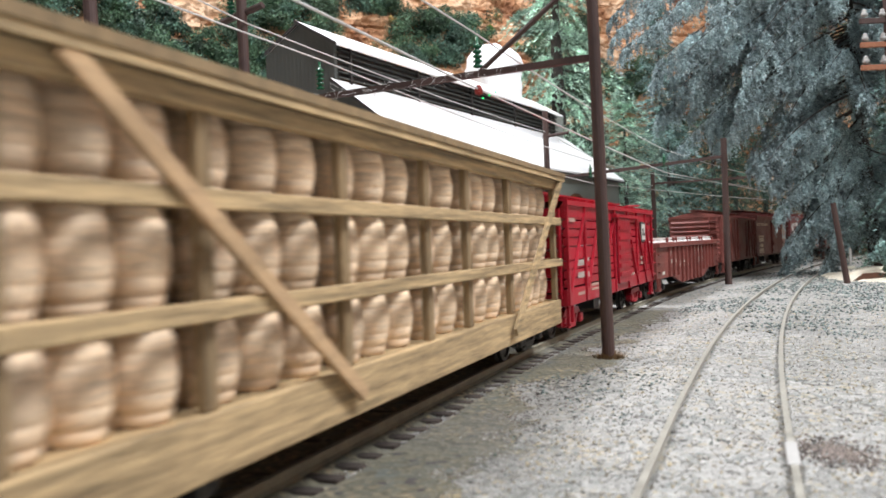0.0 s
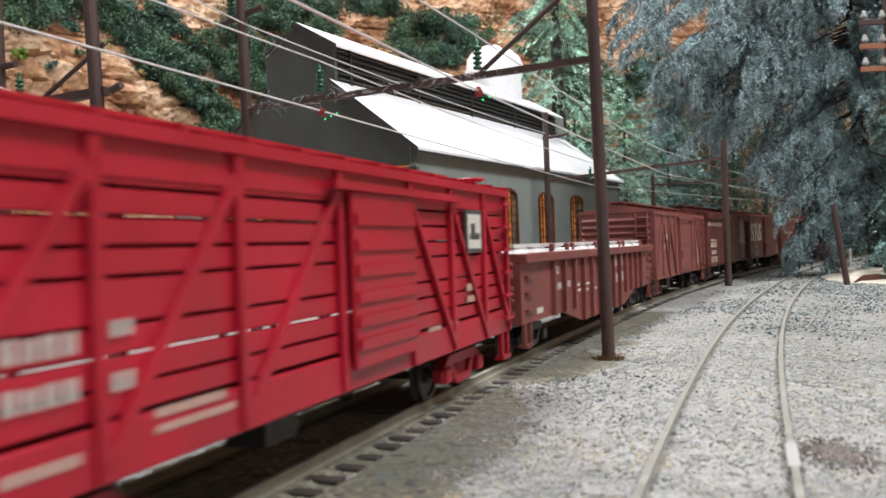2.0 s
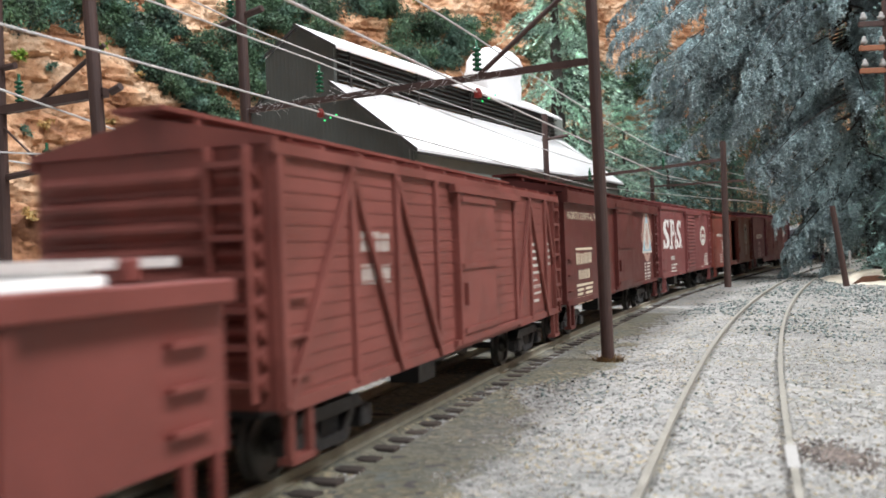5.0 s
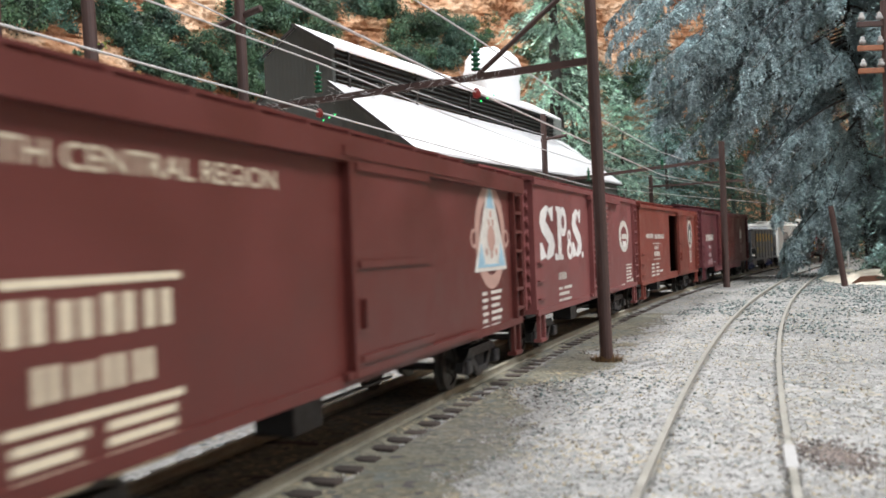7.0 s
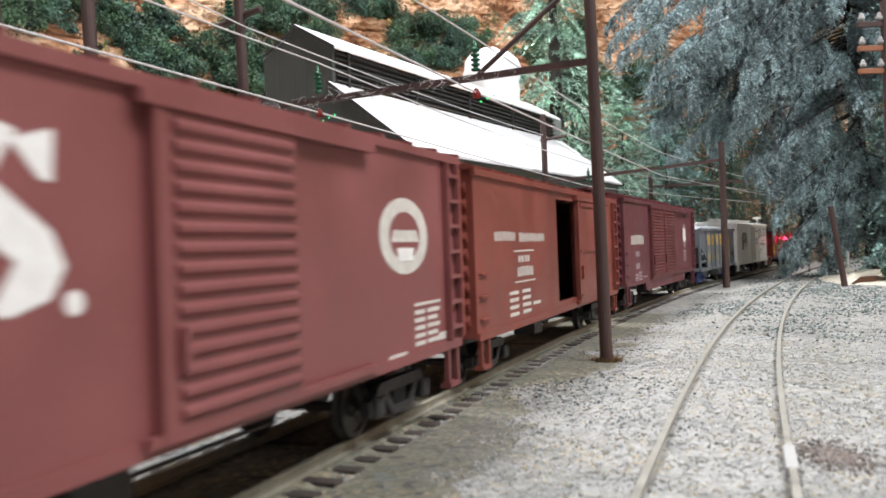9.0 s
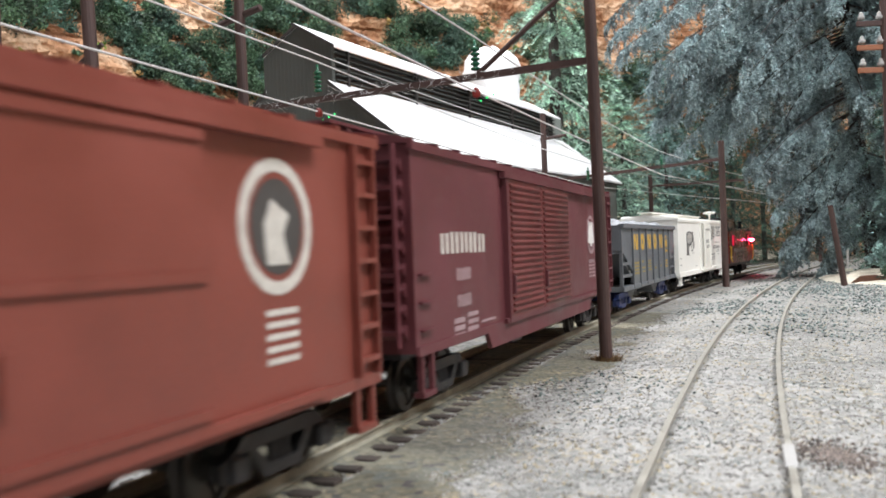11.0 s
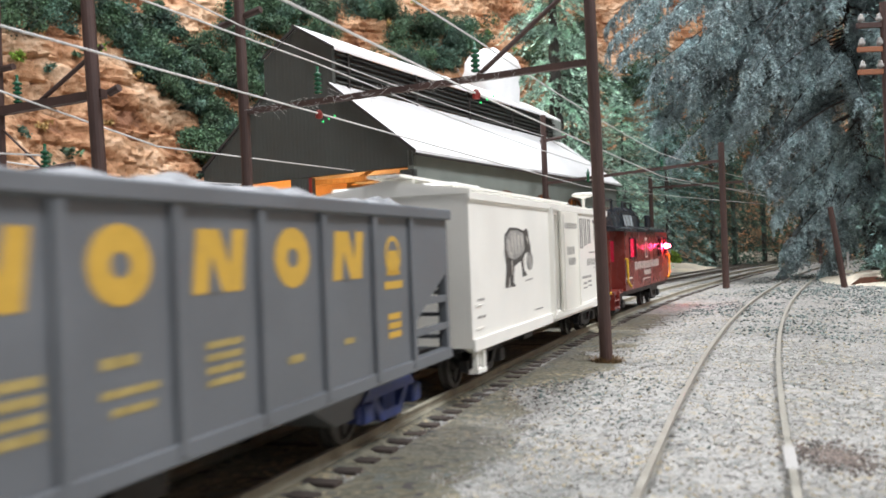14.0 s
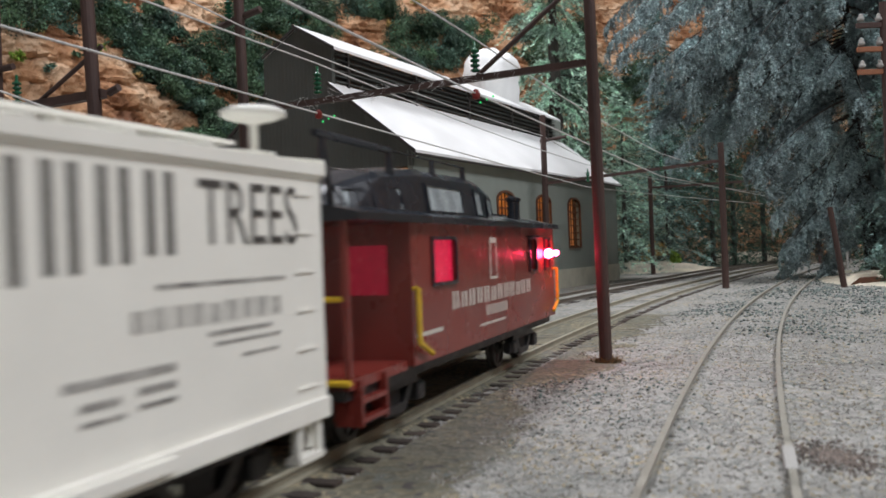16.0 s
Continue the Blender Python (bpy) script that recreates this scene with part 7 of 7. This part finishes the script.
def make_weeping_tree(place, label, seed):
    """The big tree over the siding: long boughs reach out to the west and hang in leafy curtains, open round the trunk."""
    rng = np.random.default_rng(seed)
    tree = thing("conifer_tree", label, "tree", "conifers", place)
    bm = bmesh.new()
    spine = [(0, 0, -0.4), (-0.3, 0, 6), (-1.0, -0.1, 13), (-1.3, -0.2, 20), (-1.4, -0.2, 26)]
    for i, (a, b) in enumerate(zip(spine, spine[1:])):
        rod(bm, a, b, 0.42 - 0.09 * i, 10, 0.33 - 0.09 * i)
    kits = [fan(250, rng, 8, 0.45, 1.0, 0.016, 0.05) for _ in range(8)]
    out = []

    def at_trunk(z):
        for (a, b) in zip(spine, spine[1:]):
            if z <= b[2]:
                return np.array(a) + (np.array(b) - np.array(a)) * (z - a[2]) / (b[2] - a[2])
        return np.array(spine[-1])

    def bough(z_tip, a, reach, climb):
        p0 = at_trunk(min(25.5, z_tip + climb))
        tip = p0 * np.array([1, 1, 0]) + np.array([math.cos(a) * reach, math.sin(a) * reach, z_tip])
        mid = p0 + (tip - p0) * np.array([0.55, 0.55, 0.25])
        n = int(5 + reach * 1.35)
        path = [p0 * (1 - u) ** 2 + 2 * mid * u * (1 - u) + tip * u * u for u in np.linspace(0, 1, n + 1)]
        for i in range(n):
            rod(bm, path[i], path[i + 1], 0.07 * (1 - i / n) + 0.015, 5, 0.07 * (1 - (i + 1) / n) + 0.015)
            if i < n * 0.14 and reach > 4:
                continue
            run = path[i + 1] - path[i]
            run /= np.linalg.norm(run)
            side = np.cross(run, (0, 0, 1.0))
            for hand in (-1, 1):
                for _ in range(2 if rng.random() < 0.3 else 1):
                    way = run * rng.uniform(0.35, 0.9) + side * hand * rng.uniform(0.2, 0.8) + np.array([0, 0, rng.uniform(-0.55, 0.1)])
                    ln = rng.uniform(0.9, 2.1) * (1.1 - 0.45 * i / n)
                    o = path[i] + (path[i + 1] - path[i]) * rng.random()
                    out.append(set_fan(kits[rng.integers(8)], o, way, ln, 0.34 * ln, 0.135, 0.25, rng, True))
        out.append(set_fan(kits[rng.integers(8)], path[-2], path[-1] - path[-2], 1.5, 0.5, 0.135, 0.25, rng, True))

    west = math.pi
    for z_tip, reach, count, spread in ((17.5, 14.5, 10, 0.6), (15.0, 14.0, 10, 0.5), (12.4, 12.6, 9, 0.45), (10.0, 12.0, 8, 0.4), (8.2, 12.3, 5, 0.22), (7.0, 9.0, 5, 0.35),
                                        (5.4, 7.0, 5, 0.4), (3.8, 6.0, 5, 0.5), (2.2, 6.4, 4, 0.4), (1.2, 5.8, 4, 0.35)):
        for j in range(count):
            a = west + spread * (2 * (j + rng.random()) / count - 1) + 0.15
            bough(max(0.75, z_tip + rng.uniform(-0.9, 0.9)), a, reach * rng.uniform(0.5, 1.06), 0.42 * reach + rng.uniform(0.5, 2.5))
    # shorter boughs on the other sides
    for j in range(44):
        a = west + 0.75 + (2 * math.pi - 1.5) * (j + rng.random()) / 44
        bough(rng.uniform(10.5, 20), a, rng.uniform(2.2, 5.5), rng.uniform(1.5, 3.5))
    for j in range(10):
        a = west + 1.6 + (2 * math.pi - 3.2) * (j + rng.random()) / 10
        bough(rng.uniform(2.0, 7.0), a, rng.uniform(2.0, 3.6), rng.uniform(1.5, 3.0))
    part("trunk", bm, BARK, tree, "dark grey-brown trunk with long arching limbs")
    leaf_mesh(out, NEEDLE, tree, "hanging curtains of small blue-grey leaves")
    return tree


def shrub(place, r, n, leaf, mat, label, seed, flat=0.75, category="shrub"):
    rng = np.random.default_rng(seed)
    lobes = []
    for _ in range(7):
        o = rng.normal(size=3) * np.array([0.5, 0.5, 0.35]) * r
        lobes.append(leaf_cloud(n // 7, r * rng.uniform(0.4, 0.7), leaf, rng, flat) + o)
    v = np.concatenate(lobes).reshape(-1, 3) + np.array(place)
    ob = soup("shrub", v, np.arange(len(v)).reshape(-1, 3), mat)
    tagged(ob, label, category, "cliff shrubs")


def on_cliff(u, v):
    return Vector(cliff_point(u, v))


make_weeping_tree((27.0, 54.5, -0.3), "large blue-grey tree drooping over the siding", 21)
make_conifer((28.3, 50.0, -0.2), 25, 4.6, NEEDLEBLUE, "blue-green conifer at the layout's edge", 24, low=0.10, droop=0.5, spacing=0.8, ring=7, leaves=260, leaf=0.24)
make_conifer((35.5, 60.5, -0.3), 32, 9.0, NEEDLEGREEN, "dark green conifer behind the drooping tree", 27, low=0.06, droop=0.4, spacing=1.0, ring=8)
make_conifer((10.5, 76.0, -0.3), 33, 7.8, NEEDLEPALE, "sparse pale green conifer with a bare grey trunk", 40, low=0.10, droop=0.8, trunk=0.85, spacing=2.6, ring=5, leaves=560, leaf=0.40, twigs=5, fat=0.13)
rnd = random.Random(31)
FOREST = [(26.5, 104, 33, 5.5, NEEDLEBLUE), (15.0, 96, 27, 3.6, NEEDLEGREEN), (17.2, 81, 17.5, 6.5, NEEDLEPALE), (12.6, 80, 11, 4.0, NEEDLEBLUE), (22.5, 86, 16.5, 6.0, NEEDLEBLUE), (20.0, 92, 14, 5.5, NEEDLEGREEN),
          (15.5, 86, 14, 5.5, NEEDLEGREEN), (24.5, 92, 17, 6.0, NEEDLEGREEN), (10.5, 84, 13, 5.0, NEEDLEGREEN), (27.5, 88, 20, 6.5, NEEDLEGREEN), (31, 92, 30, 8, NEEDLEGREEN),
          (36, 97, 42, 9, NEEDLEGREEN), (42, 101, 44, 9.5, NEEDLEGREEN), (49, 103, 44, 9.5, NEEDLEGREEN), (50, 90, 36, 8, NEEDLEGREEN), (50, 80, 24, 7, NEEDLEGREEN), (45, 71, 32, 8, NEEDLEGREEN),
          (34.5, 66, 34, 3.0, NEEDLEGREEN), (40, 63, 22, 6, NEEDLEBLUE), (39, 56, 22, 6, NEEDLEBLUE)]
for k, (x, y, hgt, rad, mat) in enumerate(FOREST):
    make_conifer((x, y, -0.3), hgt * rnd.uniform(0.95, 1.05), rad * rnd.uniform(1.0, 1.25), mat,
                 {NEEDLEPALE: "frosted green conifer below the cliff", NEEDLEGREEN: "deep green conifer below the cliff", NEEDLEBLUE: "blue-green conifer at the forest edge"}[mat], 41 + k, low=0.04, droop=0.45, spacing=1.35 if hgt < 25 else 1.5)

# shrubs on the ledges: place along the cliff and up it
LEDGE_LEFT = [(0.189, 0.413), (0.205, 0.45), (0.220, 0.463), (0.232, 0.477), (0.242, 0.456), (0.238, 0.416), (0.252, 0.477), (0.249, 0.423), (0.255, 0.409), (0.269, 0.423),
              (0.243, 0.443), (0.250, 0.369), (0.246, 0.389), (0.278, 0.423), (0.258, 0.356), (0.262, 0.315), (0.273, 0.369), (0.268, 0.282), (0.256, 0.275), (0.254, 0.250)]
LEDGE_MID = [(0.286, 0.443), (0.296, 0.503), (0.301, 0.55), (0.306, 0.571), (0.318, 0.584), (0.325, 0.604), (0.315, 0.523), (0.296, 0.468), (0.366, 0.631), (0.368, 0.578), (0.381, 0.604),
             (0.391, 0.584), (0.391, 0.532), (0.403, 0.591), (0.442, 0.541), (0.37, 0.52), (0.358, 0.644), (0.499, 0.477), (0.513, 0.47), (0.525, 0.50), (0.534, 0.53), (0.48, 0.60), (0.50, 0.62), (0.455, 0.62), (0.465, 0.50), (0.47, 0.44)]
k = 0
for ledge, size in ((LEDGE_LEFT, 1.8), (LEDGE_MID, 2.2)):
    for u, v in ledge:
        for _ in range(4):
            p = on_cliff(u + rnd.uniform(-0.007, 0.007), v + rnd.uniform(-0.025, 0.025))
            shrub((p.x + 0.2, p.y - 0.5, p.z + 0.2), size * rnd.uniform(0.55, 1.15), 1900, 0.17, SHRUB if rnd.random() < 0.7 else NEEDLEGREEN, "dark green shrub on a cliff ledge", 100 + k)
            k += 1
for _ in range(150):
    u, v = rnd.uniform(0.14, 0.5), rnd.uniform(0.05, 0.7)
    p = on_cliff(u, v)
    shrub((p.x + 0.1, p.y - 0.2, p.z), rnd.uniform(0.25, 0.6), 120, 0.2, rnd.choice((SHRUB, NEEDLEGREEN, LIME, STRAW)), "small green scrub on the rock face", 300 + k)
    k += 1

# low things at the far bank
shrub((22.0, 82.0, 0.6), 1.0, 350, 0.3, LIME, "lime green bush by the far bank", 7)
shrub((20.5, 84.0, 0.9), 1.5, 420, 0.3, STRAW, "rusty straw scrub by the far bank", 8)
shrub((23.6, 45.6, 0.45), 0.75, 700, 0.13, SHRUB, "low dark bush by the sandy mound", 9)
shrub((24.2, 48.2, 1.3), 1.0, 900, 0.14, NEEDLEBLUE, "blue-green bush by the sandy mound", 10)


def mound(name, cx, cy, rx, ry, h, mat, label, seed):
    def at(u, v):
        a, d = u * 2 * math.pi, v
        x, y = cx + rx * d * math.cos(a), cy + ry * d * math.sin(a)
        return (x, y, -0.36 + h * (1 - d * d) * (1 + 0.35 * lumps(x, y, seed, 0.8)) + 0.06 * lumps(x, y, seed, 3))
    return grid_mesh(name, 48, 12, at, mat, label, "mound")


mound("sand_mound", 25.6, 49.0, 4.6, 7.0, 0.75, SAND, "pale sandy mound beside the siding", 1)
mound("far_bank", 18, 82, 9, 6, 1.1, SAND, "straw coloured bank under the cliff", 2)
mound("far_bank", 34, 104, 14, 6, 1.3, SAND, "straw coloured bank under the cliff", 3)

# small things on the sandy mound
marker = thing("marker_post", "small pale marker post on the sandy mound", "post", "", (23.3, 50.0, 0.1))
part("post", bx(-0.06, 0.06, -0.06, 0.06, -0.2, 1.45, bevel=0.015), PANELGREY, marker)
part("board", bx(-0.22, 0.22, -0.09, -0.061, 0.25, 0.4, bevel=0.01), PLINTH, marker)
slab = thing("stone_slab", "rusty brown broken stone slab lying on sand", "stone", "", (22.9, 46.6, 0.0), 0.5)
part("slab", prism(bmesh.new(), [(-0.95, -0.15), (1.0, -0.15), (0.9, 0.12), (0.25, 0.26), (-0.5, 0.2)], "y", -0.45, 0.4), WINFRAME, slab)

# white cotton puff above the shed roof
bm = bmesh.new()
bmesh.ops.create_icosphere(bm, subdivisions=4, radius=2.1, matrix=Matrix.Translation((4.1, 63, 14.9)) @ Matrix.Diagonal((1.0, 1.0, 0.95, 1)))
for v in bm.verts:
    d = (v.co - Vector((4.1, 63, 14.9)))
    v.co += d.normalized() * (0.30 * lumps(v.co.x, v.co.y, v.co.z, 0.7) + 0.14 * lumps(v.co.x, v.co.y, v.co.z, 2.4))
    if d.z < -0.5:
        v.co.z -= 1.2 * (-0.5 - d.z)
        v.co.x += 0.35 * (-0.5 - d.z)
tagged(part("cotton_smoke", bm, COTTON, smooth=True), "white cotton smoke puff behind the roof", "smoke")


# ---- engines in the shed ----
def make_engine(lx, ly, seed, label):
    """A small electric engine: dark hood body, cab, roof gear and a raised pole frame."""
    eng = thing("locomotive", label, "locomotive", "engines in the shed", tuple(SHED_M @ Vector((lx, ly, -0.2))), SHED_TURN)
    eng.matrix_world = eng.matrix_world @ Matrix.Diagonal((1.2, 1.1, 1.55, 1) if seed < 4 else (1, 1, 0.8, 1))
    r = random.Random(seed)
    dark = TRUCKBLACK
    part("frame", bx(-1.3, 1.3, -3.6, 3.6, 0.7, 1.1, bevel=0.03), dark, eng)
    part("hood", bx(-1.1, 1.1, -3.4, -1.2, 1.1, 2.0, bevel=0.08), dark, eng)
    part("hood", bx(-1.1, 1.1, 1.2, 3.4, 1.1, 2.0, bevel=0.08), dark, eng)
    cab = part("cab", bx(-1.2, 0.7, -1.2, 1.2, 1.1, 3.0, bevel=0.06), dark, eng)
    for x in (-0.75, 0.25):
        part("cab_window", bx(x - 0.3, x + 0.3, -1.23, -1.19, 2.3, 2.8), surface("engine_glass", (0.1, 0.1, 0.1), 0.1), cab)
    bm = bmesh.new()
    for k in range(90):
        x, y, z = r.uniform(-2.0, 1.6), r.uniform(-3.8, 3.2), r.uniform(1.3, 2.75)
        rod(bm, (x, y, z), (x + r.uniform(-1.3, 1.3), y + r.uniform(-0.9, 0.9), z + r.uniform(-0.15, 0.22)), r.uniform(0.025, 0.06), 5)
    for k in range(14):
        x, y = r.uniform(-1.7, 1.5), r.uniform(-3.8, 2.8)
        rod(bm, (x, y, 2.3), (x + r.uniform(-0.1, 0.1), y, r.uniform(2.7, 3.25)), 0.035, 5)
    for sx in (-0.9, 0.9):
        rod(bm, (sx, -3, 2.7), (sx, 3, 3.1), 0.05, 6), rod(bm, (sx, -3, 2.75), (-sx, -1, 3.2), 0.045, 6)
        rod(bm, (sx, -3.3, 1.1), (sx, -3.3, 2.2), 0.05, 6)
    for k in range(9):
        x, y = r.uniform(-1.1, 0.9), r.uniform(-3.5, 2.8)
        box(bm, x, x + r.uniform(0.2, 0.6), y, y + r.uniform(0.3, 0.8), 1.95, 2.2 + r.uniform(0.1, 0.5))
    part("roof_gear", bm, dark, eng)
    part("running_board", bx(-1.6, 1.6, -3.7, 3.5, 1.9, 2.0), dark, eng)
    bm = bmesh.new()
    bmesh.ops.create_uvsphere(bm, u_segments=10, v_segments=6, radius=0.11, matrix=Matrix.Translation((-0.5, -2.6, 2.95)))
    part("lit_lamp", bm, BULB if seed == 1 else dark, eng, "roof lamp", smooth=True)
    part("tool_box", bx(0.2, 1.5, -3.95, -3.4, 2.0, 2.35, bevel=0.03), surface("orange_box", (0.6, 0.12, 0.03), 0.5) if seed == 1 else dark, eng)
    part("end_beam", bx(-1.35, 1.35, -3.8, -3.6, 0.6, 1.2), CLAMPRED if seed % 2 else dark, eng)
    bm = bmesh.new()
    lathe(bm, [(0.05, 0), (0.22, 0.02), (0.25, 0.2), (0.02, 0.25)], 10, Matrix.Translation((0, -3.42, 2.3)) @ Matrix.Rotation(math.pi / 2, 4, "X"))
    part("headlamp", bm, COTTON, eng, "small pale headlamp")
    for y in (-2.2, 2.2):
        make_truck(eng, y, dark, "black truck")
    return eng


make_engine(-3.3, 4.0, 1, "dark small electric engine in the lit bay")
make_engine(-9.2, 4.2, 2, "dark small electric engine in the lit bay")
make_engine(-11.9, -3.0, 4, "dark small engine outside the far bay")

# ---- the room that holds the layout ----
def make_room():
    x0, x1, y0, y1, zt = -0.9, 1.3, -0.7, 1.8, 1.7
    for name, b in (("wall_north", (x0, x1, y1, y1 + 0.1)), ("wall_south", (x0, x1, y0 - 0.1, y0)), ("wall_west", (x0 - 0.1, x0, y0 - 0.1, y1 + 0.1)), ("wall_east", (x1, x1 + 0.1, y0 - 0.1, y1 + 0.1))):
        tagged(part(name, bx(*[v / S for v in (*b, -0.1, zt)]), ROOMWALL), "plain grey wall of the layout room", "wall", kind="structure")
    tagged(part("ceiling", bx(*[v / S for v in (x0 - 0.1, x1 + 0.1, y0 - 0.1, y1 + 0.1, zt, zt + 0.05)]), surface("pale_ceiling", (0.5, 0.5, 0.49), 0.9)), "plain pale ceiling of the layout room", "ceiling", kind="structure")


make_room()
make_ties(TRACK_MAIN, main_line, -14, 150, 0.0, 150)
part("rail_joint", bx(-0.07, 0.07, -0.55, 0.55, -0.12, 0.006, bevel=0.01), PANELGREY, TRACK_SIDING, "white painted rail joint").matrix_basis = Matrix.Translation(spot(4.3, siding(4.3) + 0.7525, 0.0) * S) @ Matrix.Rotation(-heading(2.6), 4, "Z")
make_ties(TRACK_FAR, far_line, -10, 120, 0.02, 60)
make_ties(TRACK_SIDING, siding, -12, 95, 0.12, 60)
motions()
